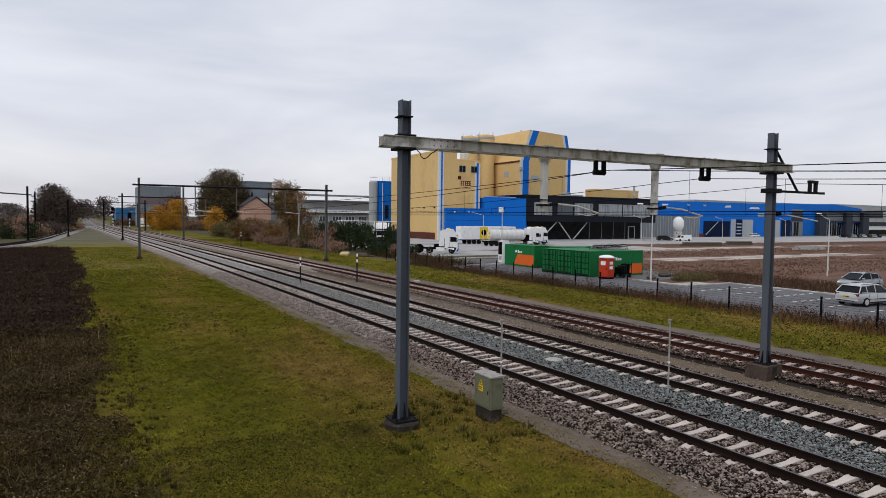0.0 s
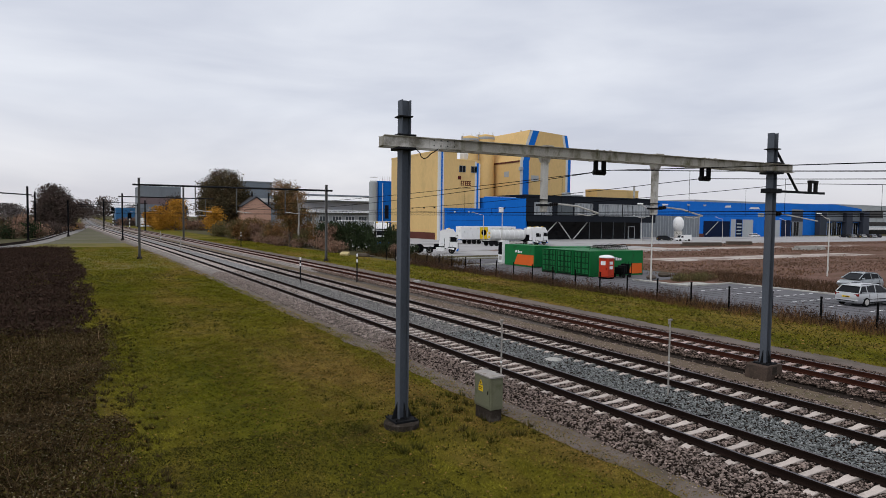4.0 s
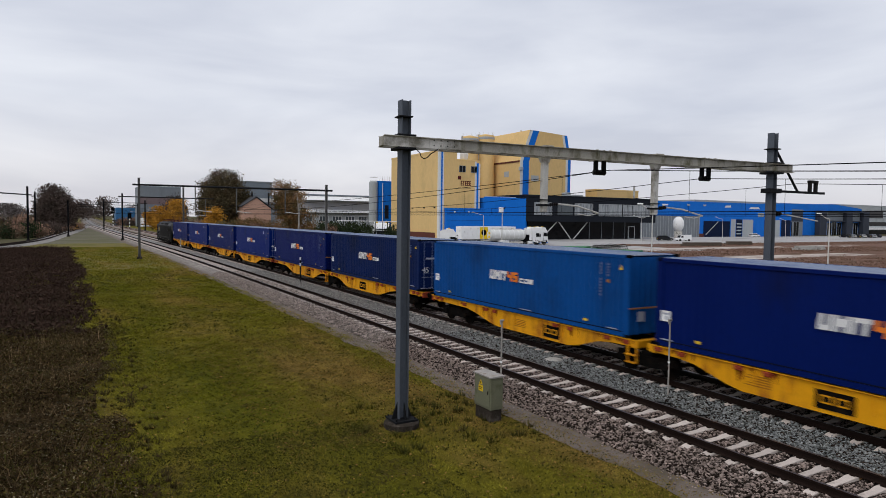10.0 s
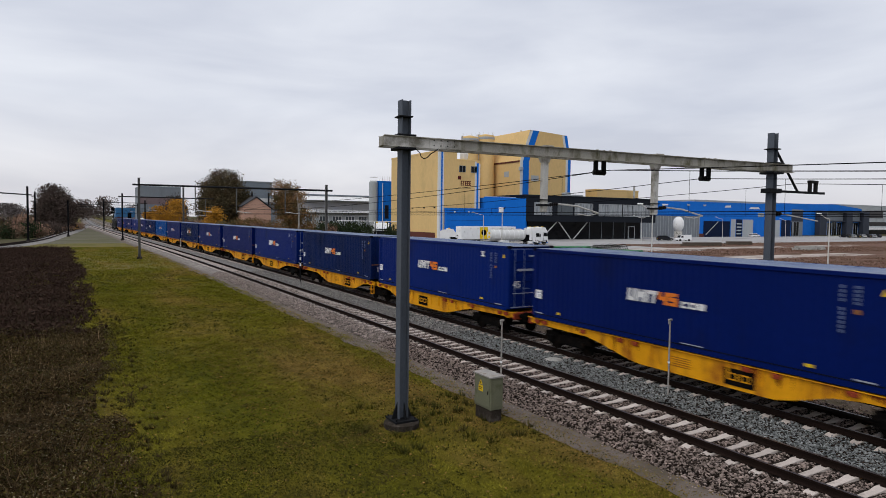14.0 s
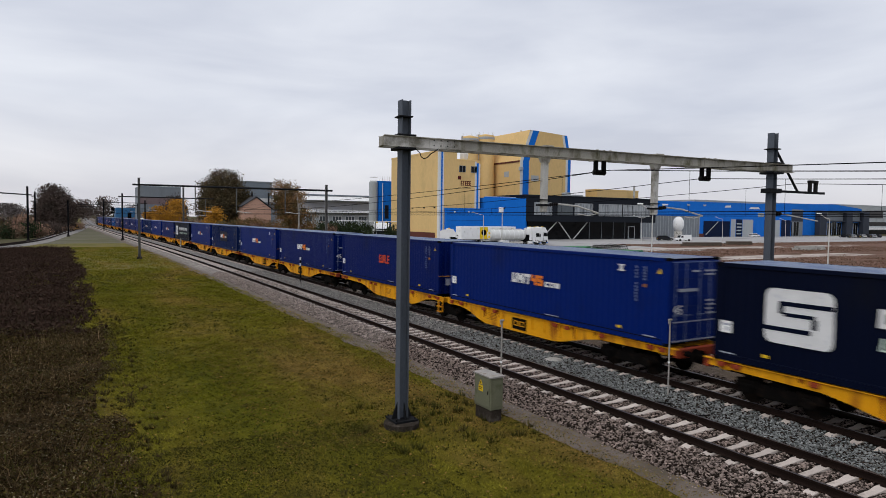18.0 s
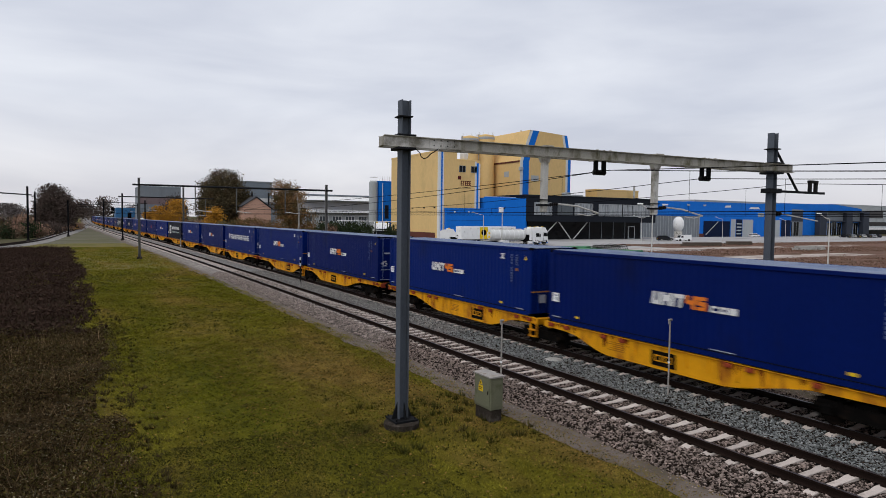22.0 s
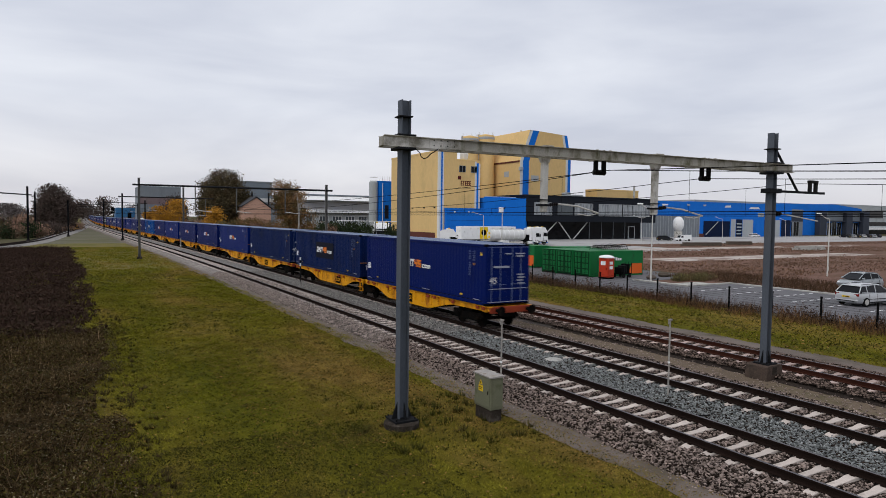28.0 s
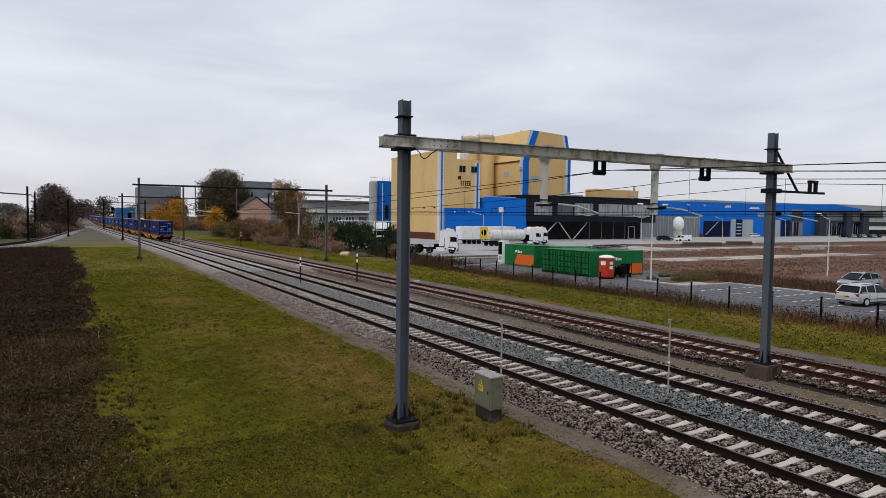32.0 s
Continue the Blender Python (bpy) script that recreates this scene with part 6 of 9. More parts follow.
part("side_flange", Mesh().box(0.42, 0.435, -0.15, 0.15, 0.45, 1.2, 0.005), M_CABGREEN, cab)


def marker_post(x, y, z0, h, r, label, banded=False):
    p = thing("marker_post", label, "post", (x, y, z0), "marker posts along the tracks")
    part("post", Mesh().cyl((0, 0, -0.2), (0, 0, h), r, 8), M_MASTDARK if banded else M_POSTGREY, p)
    if banded:
        for k in range(2):
            part("white_band", Mesh().cyl((0, 0, h - 0.28 - k * 0.5), (0, 0, h - 0.02 - k * 0.5), r + 0.012, 8), M_WHITE, p, "white band")
    else:
        part("head", Mesh().box(-0.08, 0.08, -0.035, 0.035, h - 0.01, h + 0.05, 0.015).cyl((-0.06, 0, h - 0.12), (-0.06, 0, h), 0.015, 6), M_POSTGREY, p)
        part("collar", Mesh().cyl((0, 0, h * 0.43), (0, 0, h * 0.43 + 0.06), r + 0.01, 8), M_WHITE, p)
    return p


marker_post(11.95, 16.9, GZ, 2.42, 0.027, "thin grey marker post with a small T head")
marker_post(16.05, 13.6, -0.24, 2.38, 0.027, "thin grey marker post standing in the ballast")
marker_post(16.0, 51.8, -0.24, 2.15, 0.06, "black and white banded short post", True)
marker_post(20.9, 51.4, -0.37, 2.5, 0.06, "black and white banded short post", True)
marker_post(15.2 - 1.5, 106.0, -0.3, 1.9, 0.09, "pale marker post beside the distant tracks")
marker_post(15.2 - 0.9, 140.0, -0.3, 2.2, 0.1, "pale marker post beside the distant tracks")
marker_post(27.5 - 1.2, 122.0, -0.35, 2.6, 0.08, "dark banded post with a pale top", True)
solid("cover_plate", Mesh().lathe([(0.34, 0), (0.36, 0.04), (0.30, 0.07), (0.0, 0.08)], 20), M_KERB, "flat pale round cover lying in the ballast", "cover", (16.0, 19.1, -0.24), smooth=True)
solid("rail_bond_cable", Mesh().tube([(14.3, 13.4, -0.17), (14.6, 13.7, -0.12), (14.9, 13.3, -0.2), (15.1, 12.7, -0.14), (14.7, 12.3, -0.19), (14.5, 11.8, -0.16), (15.4, 11.5, -0.2), (16.6, 12.6, -0.21)], 0.022, 6), M_RUBBER, "black bonding cable looped beside the rail", "cable")
solid("cover_plate", Mesh().box(-0.7, 0.7, -0.2, 0.2, 0, 0.09, 0.02), M_KERB, "pale concrete slab lying in the far ballast", "slab", pose(22.0, 56.5, -0.37, 0, 0, 40))
for bx, by in ((22.3, 66.0), (24.9, 47.8)):
    solid("track_box", Mesh().box(-0.25, 0.25, -0.2, 0.2, 0, 0.3, 0.04), M_KERB, "small pale trackside box beside the rail", "box", (bx, by, -0.36), "trackside boxes")


# ---- far overhead line ----
def far_mast(x, y, top, size=0.24, label="slender dark steel mast of the overhead line", mt=None):
    return mast(x, y, GZ, top, size, mt or M_MASTDARK, label, 0, 0.3)


def far_beam(a, e, drops, label):
    """A thin portal beam between two far masts, with drop posts and arms."""
    a, e = Vector(a), Vector(e)
    b = thing("portal_beam", label, "portal beam", a)
    d = e - a
    n = d.normalized()
    part("beam", Mesh().tube([-n * 0.8, d + n * 0.8], 0.12, 4), M_MASTDARK, b)
    for u, hgt, side in drops:
        q = d * u
        dp = part("drop_post", Mesh().cyl(q, q - Vector((0, 0, hgt)), 0.07, 6), M_MASTMID, b, "pale drop post")
        w = q - Vector((0, 0, hgt - 0.25))
        part("registration_arm", Mesh().tube([w, w + Vector((side * 2.0, 0, -0.2))], 0.05, 5), M_GALV, dp)


far_mast(6.73, 90.5, 10.0, 0.27, mt=M_MASTMID)
far_mast(27.72, 78.74, 9.4, 0.27, mt=M_MASTMID)
far_beam((6.73, 90.5, 9.1), (27.72, 78.74, 8.65), [(0.3, 3.3, 1), (0.52, 3.3, 1), (0.78, 3.2, 1)], "dark portal beam across the three tracks farther along")
far_mast(8.3, 156.7, 9.9, 0.32)
far_mast(19.73, 148.0, 11.3, 0.34, "pale steel mast standing between far tracks", M_MASTMID)
far_beam((8.3, 156.7, 9.2), (25.5, 150.0, 9.0), [(0.28, 3.0, 1), (0.95, 4.0, -1)], "dark portal beam far along the line")
far_mast(19.74, 240.6, 10.2, 0.4)
far_mast(7.7, 257.0, 10.8, 0.4)
far_beam((5.0, 262.0, 9.6), (20.0, 240.6, 9.2), [(0.3, 3.2, 1), (0.7, 3.2, 1)], "dark portal beam near the junction")
far_mast(-8.98, 153.3, 10.7, 0.36, "dark steel mast beside the branch track")
far_mast(-9.17, 182.3, 10.4, 0.34, "dark steel mast beside the branch track")
far_mast(-2.38, 186.0, 8.7, 0.32, "dark steel mast beside the branch track")
far_mast(-4.62, 239.6, 9.6, 0.4, "dark steel mast beside the branch track")
far_beam((-16.0, 150.0, 9.3), (-8.98, 153.3, 9.0), [(0.1, 0.4, 1)], "thin cantilever beam over the branch track")
far_beam((-8.5, 238.0, 7.8), (-2.5, 238.0, 7.8), [], "pale cross arm on a far mast")
for gy, gx0, gx1 in ((330.0, -8.0, 24.0), (420.0, -14.0, 22.0), (520.0, -16.0, 22.0)):
    far_mast(gx0, gy, 10.4, 0.5)
    far_mast(gx1, gy, 10.4, 0.5)
    far_beam((gx0, gy, 9.6), (gx1, gy, 9.6), [], "distant dark portal beam over the tracks")


def colour_signal(x, y, top, label):
    s = thing("rail_signal", label, "signal", (x, y, GZ), "light signals by the tracks")
    part("post", Mesh().cyl((0, 0, 0), (0, 0, top - 1.5), 0.16, 8), M_MASTDARK, s)
    for z in (0.5, 1.9, 3.3):
        part("white_band", Mesh().cyl((0, 0, z), (0, 0, z + 0.7), 0.19, 8), M_WHITE, s)
    part("backboard", Mesh().prism([(-0.75, top - 2.6), (0.75, top - 2.6), (0.75, top - 0.4), (0.4, top), (-0.4, top), (-0.75, top - 0.4)], "y", -0.1, 0.1), M_BLACKSTEEL, s, "black rounded backboard")
    for z in (2.1, 1.5, 0.9):
        part("lamp_hood", Mesh().cyl((0, -0.1, top - z), (0, -0.4, top - z), 0.18, 8), M_BLACKSTEEL, s)


colour_signal(13.6, 330.0, 9.0, "black light signal on a banded post far down the line")
colour_signal(18.6, 300.0, 6.6, "black light signal on a short banded post")

# branch track that swings away to the other side
BRANCH = [(-19.0, 95.0), (-15.2, 112.0), (-11.45, 128.1), (-8.2, 142.0), (-6.41, 162.3), (-5.0, 188.7), (-2.72, 226.1), (0.0, 282.8), (2.31, 340.2), (4.38, 402.0)]
br = thing("railway_track", "branch track curving away from the main line", "railway track", (0, 0, 0), kind="structure")
bt = np.array(BRANCH)
bys = np.linspace(95, 402, 90)
bxs = np.interp(bys, bt[:, 1], bt[:, 0])
for _ in range(6):
    bxs[1:-1] = (bxs[:-2] + 2 * bxs[1:-1] + bxs[2:]) / 4
for s in (-0.75, 0.75):
    part("rail", Mesh().tube([(float(x) + s, float(y), -0.08) for x, y in zip(bxs, bys)], 0.12, 4), M_RAIL, br)
M_PALEGRAVEL = mat("pale_branch_ballast", (0.24, 0.225, 0.215), 0.95, 0, 0.3, 0.5, 6, 0.4)
bb = Mesh()
for i in range(len(bys) - 1):
    bb.add([(bxs[i] - 2.4, bys[i], GZ + 0.03), (bxs[i] - 1.4, bys[i], -0.22), (bxs[i] + 1.4, bys[i], -0.22), (bxs[i] + 2.4, bys[i], GZ + 0.03), (bxs[i + 1] - 2.4, bys[i + 1], GZ + 0.03), (bxs[i + 1] - 1.4, bys[i + 1], -0.22), (bxs[i + 1] + 1.4, bys[i + 1], -0.22), (bxs[i + 1] + 2.4, bys[i + 1], GZ + 0.03)],
           [(0, 1, 5, 4), (1, 2, 6, 5), (2, 3, 7, 6)])
solid("ballast", bb, M_PALEGRAVEL, "pale grey ballast under the branch track", "ballast", kind="structure")
gv = Mesh()
for i in range(40):
    y0, y1 = 142 + i * 6.5, 148.5 + i * 6.5
    xa = [float(np.interp(q, bys, bxs)) + 2.2 for q in (y0, y1)]
    xb = [XA - 2.0 + float(bend(q)) for q in (y0, y1)]
    if xb[0] > xa[0]:
        gv.add([(xa[0], y0, GZ + 0.02), (xb[0], y0, GZ + 0.02), (max(xb[1], xa[1] + 0.1), y1, GZ + 0.02), (xa[1], y1, GZ + 0.02)], [(0, 1, 2, 3)])
solid("ground_gravel", gv, M_WEDGE, "dull grey-green wedge between two tracks", "gravel", kind="structure")


# ---- trees and shrubs ----
M_BARK = mat("tree_bark", (0.10, 0.082, 0.065), 0.9, 0, 0.3, 2, 20, 0.3)
M_PALEBARK = mat("pale_birch_bark", (0.34, 0.31, 0.27), 0.8, 0, 0.3, 2, 20, 0.2)
M_LEAFDARK = mat("dark_green_brown_leaves", (0.088, 0.070, 0.038), 0.8, 0, 0.3, 0.2, 2, 0, (0.10, 0.066, 0.035), 0.45, 0.25, island=0.25)
# the next two leaf colours are lightened: distance haze is mixed in
M_LEAFPURPLE = mat("brown_purple_leaves", (0.095, 0.070, 0.060), 0.8, 0, 0.3, 0.2, 2, 0, (0.055, 0.045, 0.035), 0.4, 0.25, island=0.22)
M_LEAFFAR = mat("hazed_far_trees", (0.14, 0.118, 0.112), 0.9, 0, 0.25, 0.1, 1, 0, island=0.3)
M_LEAFORANGE = mat("yellow_orange_leaves", (0.46, 0.235, 0.030), 0.7, 0, 0.3, 0.3, 2, 0, (0.32, 0.15, 0.022), 0.4, 0.4, island=0.4)
M_LEAFRUST = mat("rusty_brown_leaves", (0.22, 0.115, 0.045), 0.7, 0, 0.35, 0.3, 2, 0, (0.085, 0.075, 0.03), 0.6, 0.45, island=0.45)
M_LEAFGREEN = mat("hedge_leaves", (0.028, 0.042, 0.017), 0.7, 0, 0.3, 0.5, 3, 0, (0.04, 0.035, 0.02), 0.3, 0.5, island=0.5)
M_OLIVE = mat("olive_leaves", (0.13, 0.112, 0.05), 0.8, 0, 0.3, 0.5, 3, 0, (0.14, 0.095, 0.045), 0.45, 0.5, island=0.5)
M_TWIG = mat("brown_twigs", (0.27, 0.165, 0.118), 0.9, 0, 0.3, 0.4, 3, 0, (0.10, 0.085, 0.05), 0.5, 0.35, island=0.5)


def leaf_cloud(blobs, n, size, seed, stretch=1.0, ragged=0.25):
    """Leaf quads gathered in clumps inside a set of ellipsoids (x, y, z, rx, ry, rz)."""
    rng = np.random.RandomState(seed)
    bl = np.array(blobs, float)
    vol = bl[:, 3] * bl[:, 4] * bl[:, 5]
    k = max(8, n // 28)
    pick = rng.choice(len(bl), k, p=vol / vol.sum())
    d = rng.normal(size=(k, 3))
    d /= np.linalg.norm(d, axis=1)[:, None]
    r = rng.uniform(0.45, 1.0, k) ** 0.6 * (1 + rng.normal(0, ragged, k) * 0.5)
    c = bl[pick, :3] + d * bl[pick, 3:] * r[:, None]
    own = rng.randint(0, k, n)
    spread = size * 2.6
    p = c[own] + rng.normal(0, spread, (n, 3)) * np.array([1, 1, 0.75])
    a = rng.normal(size=(n, 3))
    a /= np.linalg.norm(a, axis=1)[:, None]
    b = np.cross(a, rng.normal(size=(n, 3)))
    b /= np.linalg.norm(b, axis=1)[:, None]
    s = rng.uniform(0.5, 1.15, n)[:, None] * size
    a[:, 2] *= stretch
    v = np.stack([p - a * s, p + b * s * 0.55, p + a * s, p - b * s * 0.55], 1)
    return v.reshape(-1, 3), np.arange(n * 4).reshape(-1, 4)


def tree(x, y, h, crown_from, radius, material, label, n=3500, size=0.4, seed=1, bark=None, lean=0.0, narrow=1.0, dome=False, cone=False):
    t = thing("tree", label, "tree", (x, y, GZ))
    rng = random.Random(seed)
    b = Mesh()
    r0 = h * 0.018 + 0.06
    pts, top = [], h * 0.82
    for i in range(7):
        u = i / 6
        pts.append((lean * u * u + rng.uniform(-0.1, 0.1) * h * 0.03, rng.uniform(-0.1, 0.1) * h * 0.03, u * top))
    for i in range(6):
        b.cyl(pts[i], pts[i + 1], r0 * (1 - 0.13 * i), 8, r0 * (1 - 0.13 * (i + 1)))
    part("trunk", b, bark or M_BARK, t)
    blobs = []
    for i in range(9):
        u = rng.uniform(crown_from / h, 0.8)
        a = rng.uniform(0, 6.283)
        reach = radius * rng.uniform(0.45, 0.85) * (1 - 0.5 * max(0, u - 0.5))
        q = (lean * u * u + math.cos(a) * reach, math.sin(a) * reach, u * h + h * rng.uniform(0.04, 0.14))
        base = (lean * u * u, 0, u * top * 0.8)
        lm = Mesh().cyl(base, (0.5 * (base[0] + q[0]), 0.5 * (base[1] + q[1]), 0.45 * base[2] + 0.55 * q[2]), r0 * 0.4, 6, r0 * 0.25)
        lm.cyl((0.5 * (base[0] + q[0]), 0.5 * (base[1] + q[1]), 0.45 * base[2] + 0.55 * q[2]), q, r0 * 0.25, 6, r0 * 0.08)
        part("limb", lm, bark or M_BARK, t)
        blobs.append((*q, radius * 0.5, radius * 0.5, (h - crown_from) * 0.2 * narrow))
    mid = (h + crown_from) / 2
    if cone:
        blobs = [(q[0] * (1.15 - q[2] / h), q[1] * (1.15 - q[2] / h), q[2], radius * 0.5 * (1.2 - q[2] / h), radius * 0.5 * (1.2 - q[2] / h), h * 0.1) for q in blobs]
        blobs += [(0, 0, h * u, radius * (1.05 - u), radius * (1.05 - u), h * 0.12) for u in (0.15, 0.3, 0.45, 0.6, 0.75)]
        blobs += [(0, 0, h * 0.93, radius * 0.14, radius * 0.14, h * 0.07)]
    if dome:
        blobs = [(q[0] * 0.8, q[1] * 0.8, q[2] * 0.8, radius * 0.42, radius * 0.42, h * 0.16) for q in blobs]
        blobs.append((0, 0, h * 0.36, radius * 0.95, radius * 0.95, h * 0.30))
        blobs.append((0, 0, h * 0.2, radius * 0.9, radius * 0.9, h * 0.2))
    if not cone:
        blobs.append((lean * 0.3, 0, mid, radius * 0.8, radius * 0.8, (h - crown_from) * 0.42))
        blobs.append((lean * 0.4, 0, h * 0.86, radius * 0.5, radius * 0.5, h * 0.11))
    v, f = leaf_cloud(blobs, n, size, seed, 1.0, 0.1 if dome else 0.25)
    v[:, 2] = np.minimum(v[:, 2], h + 0.3)
    part("crown", fast_mesh("crown", v, f, material), None, t, "ragged leafy crown")
    return t


def shrub(x, y, h, rx, ry, material, label, n=1200, size=0.25, seed=1, turn=0.0, name="shrub", category="shrub"):
    rng = random.Random(seed)
    s = thing(name, label, category, pose(x, y, GZ, 0, 0, turn))
    st = Mesh()
    for i in range(10):
        q = (rng.uniform(-rx, rx) * 0.7, rng.uniform(-ry, ry) * 0.7)
        st.cyl((q[0] * 0.6, q[1] * 0.6, -0.05), (q[0], q[1], h * rng.uniform(0.6, 1.0)), 0.05, 5, 0.012)
    part("branchwork", st, M_BARK, s)
    bl = [(rng.uniform(-rx, rx) * 0.6, rng.uniform(-ry, ry) * 0.6, h * rng.uniform(0.3, 0.62), rx * 0.5, ry * 0.5, h * 0.34) for _ in range(6)]
    v, f = leaf_cloud(bl, n, size, seed, 1.6)
    v[:, 2] = np.maximum(v[:, 2], 0.0)
    part("foliage", fast_mesh("foliage", v, f, material), None, s)
    return s


tree(55.5, 290, 26.2, 1.0, 12.0, M_LEAFDARK, "large dark green and brown oak beyond the line", 52000, 0.46, 3, dome=True)
tree(-7.0, 240, 15.4, 2.0, 6.6, M_LEAFPURPLE, "broad brown-purple oak beside the branch track", 30000, 0.32, 4, dome=True)
tree(35.0, 120, 12.6, 1.2, 3.3, M_LEAFRUST, "small tree with thin rusty autumn leaves", 15000, 0.16, 6)
for i, (sx, sy) in enumerate(((34.2, 148), (36.4, 151), (38.6, 154), (32.4, 152))):
    shrub(sx, sy, 6.6 - 0.5 * i, 2.4, 2.4, (M_LEAFRUST, M_OLIVE, M_TWIG, M_LEAFRUST)[i], "tall brown and olive autumn bush before the house", 5200, 0.15, 60 + i)
tree(36.0, 298, 15.5, 1.5, 6.0, M_LEAFPURPLE, "dark purple-brown tree before the far hall", 9000, 0.4, 9, dome=True)
for i, (sx, sy, sh) in enumerate(((39.2, 87.2, 2.3), (41.2, 86.0, 2.0), (43.4, 86.4, 1.8))):
    shrub(sx, sy, sh, 1.5, 1.3, (M_LEAFGREEN, M_TWIG, M_LEAFGREEN)[i], "dark tangled bush at the end of the hedge", 3000, 0.11, 440 + i)
tree(39.5, 128, 8.0, 1.5, 2.6, M_LEAFRUST, "small brownish tree among the shrubs", 2200, 0.24, 7)
tree(35.6, 116.4, 11.0, 7.6, 1.0, M_LEAFRUST, "slim pale-barked birch nearly bare", 260, 0.16, 8, M_PALEBARK)
tree(38.3, 116.0, 7.2, 5.2, 0.7, M_LEAFRUST, "short pale dead birch stem among the shrubs", 120, 0.14, 18, M_PALEBARK)
for i, (tx, ty, th, tr) in enumerate(((27.0, 262, 9.0, 3.2), (31.5, 258, 11.6, 3.3), (24.5, 268, 6.6, 2.6))):
    tree(tx, ty, th, 0.8, tr, M_LEAFORANGE, "bright yellow-orange young tree beside the line", 3600, 0.34, 20 + i)
tree(36.0, 204, 8.4, 0.5, 2.5, M_LEAFORANGE, "bright orange bushy young tree", 3200, 0.3, 25)
tree(31.5, 270, 7.0, 0.6, 4.2, M_LEAFRUST, "brown leafy tree behind the orange ones", 2200, 0.4, 26)
for i in range(6):
    shrub(29 + i * 2.6, 276 - i * 4, 3.4 + (i % 3), 3.0, 3.0, M_TWIG, "low brown bushes below the trees", 700, 0.35, 300 + i)
for i in range(16):
    u = i / 15
    shrub(34.0 + 4.6 * (1 - u) + 1.2 * math.sin(i * 2.1), 108 + 74 * u, 3.2 + 2.6 * (0.5 + 0.5 * math.sin(i * 1.7)), 2.6, 3.4, (M_TWIG, M_LEAFRUST, M_OLIVE, M_TWIG)[i % 4] if i < 9 else (M_OLIVE, M_TWIG, M_OLIVE)[i % 3], "tangled brown and green autumn shrub", 4200, 0.13, 40 + i)
for i in range(9):
    shrub(33.4 + 0.9 * math.sin(i * 1.3) + i * 0.5, 150 - i * 6.6, 1.9, 2.2, 3.0, M_TWIG, "low brown bramble at the foot of the shrubs", 2400, 0.11, 80 + i)
for i in range(15):
    u = i / 14
    shrub(-26 + 17 * u + 2 * math.sin(i * 2.3), 190 - 28 * math.sin(i * 1.1) * 0.4 + 12 * u, 6.4 - 2.6 * u + 0.9 * math.sin(i * 3.0), 3.2, 4, (M_LEAFPURPLE, M_TWIG, M_LEAFPURPLE, M_LEAFDARK)[i % 4], "dark autumn thicket beyond the branch track", 1300, 0.32, 110 + i)
for i in range(10):
    shrub(-30 + i * 2.4, 150 + i * 3.4, 3.6 + 0.9 * math.sin(i * 2.7), 2.4, 3.0, (M_LEAFGREEN, M_TWIG)[i % 2], "low hedge shrub behind the branch track", 900, 0.26, 140 + i)
for i in range(4):
    shrub(-3.6 + i * 1.1, 236 + i * 11, 2.2, 1.6, 3, M_LEAFORANGE if i == 1 else M_TWIG, "yellowing low shrub below the oak", 600, 0.25, 160 + i)
for i, (x, y, h, r) in enumerate(((2, 560, 17, 9), (20, 640, 22, 9), (-20, 620, 12, 10), (-45, 560, 13, 12), (-85, 520, 14, 14), (-120, 560, 15, 16), (45, 640, 15, 12), (8, 760, 14, 14), (-60, 760, 14, 18))):
    tree(x, y, h, 2.5, r, M_LEAFPURPLE if i < 2 else M_LEAFFAR, "distant bare and brown trees on the horizon", 2200, 0.8, 200 + i)

# ivy-grown hedge screen with dry weeds at its foot
hedge = thing("hedge", "tall dark green clipped hedge screen along the yard", "hedge", (0, 0, 0))
ha, he = Vector((38.2, 112.0, GZ)), Vector((43.87, 91.2, GZ))
for i in range(13):
    q = ha.lerp(he, i / 12)
    part("post", Mesh().cyl(q, q + Vector((0, 0, 5.2)), 0.06, 6), M_MASTDARK, hedge)
v, f = leaf_cloud([(*ha.lerp(he, (i + 0.5) / 16)[:2], 1.2 + GZ + 1.0, 0.45, 1.2, 2.4) for i in range(16)], 15000, 0.17, 77, 1.8, 0.1)
v[:, 2] = np.clip(v[:, 2] + 0.2, GZ, np.where((v[:, 1] > 93.0) & (v[:, 1] < 97.3), 1.7 + 0.3 * np.sin(v[:, 1] * 5.1), 4.6))
part("foliage", fast_mesh("hedge_foliage", v, f, M_LEAFGREEN), None, hedge)
part("top_rail", Mesh().tube([ha.lerp(he, 0.25) + Vector((0, 0, 5.16)), he + Vector((0, 0, 5.16))], 0.06, 6), M_WHITE, hedge, "pale top rail")
solid("log_pile", Mesh().box(-1.4, 1.4, -0.3, 0.3, 0, 0.28, 0.08).box(-0.9, 1.2, 0.2, 0.75, 0, 0.5, 0.1), M_BARK, "dark heap of old timber beside the hedge", "timber", pose(36.6, 86.3, GZ, 0, 0, 112))
solid("concrete_slab", Mesh().prism([(-1.3, 0), (1.3, 0), (1.3, 0.12), (0.2, 0.55), (-1.3, 0.3)], "y", -0.6, 0.6), mat("yellowish_slab", (0.5, 0.4, 0.2), 0.8), "tilted yellowish slab dumped on the grass", "slab", pose(34.9, 90.6, GZ, 0, 0, 60))
solid("plank_stack", Mesh().box(-1.6, 1.6, -0.3, 0.3, 0, 0.12, 0.02).box(-1.2, 1.5, -0.2, 0.28, 0.125, 0.3, 0.02), M_KERB, "short stack of pale planks on the grass", "planks", pose(38.6, 79.5, GZ, 0, 0, 75))
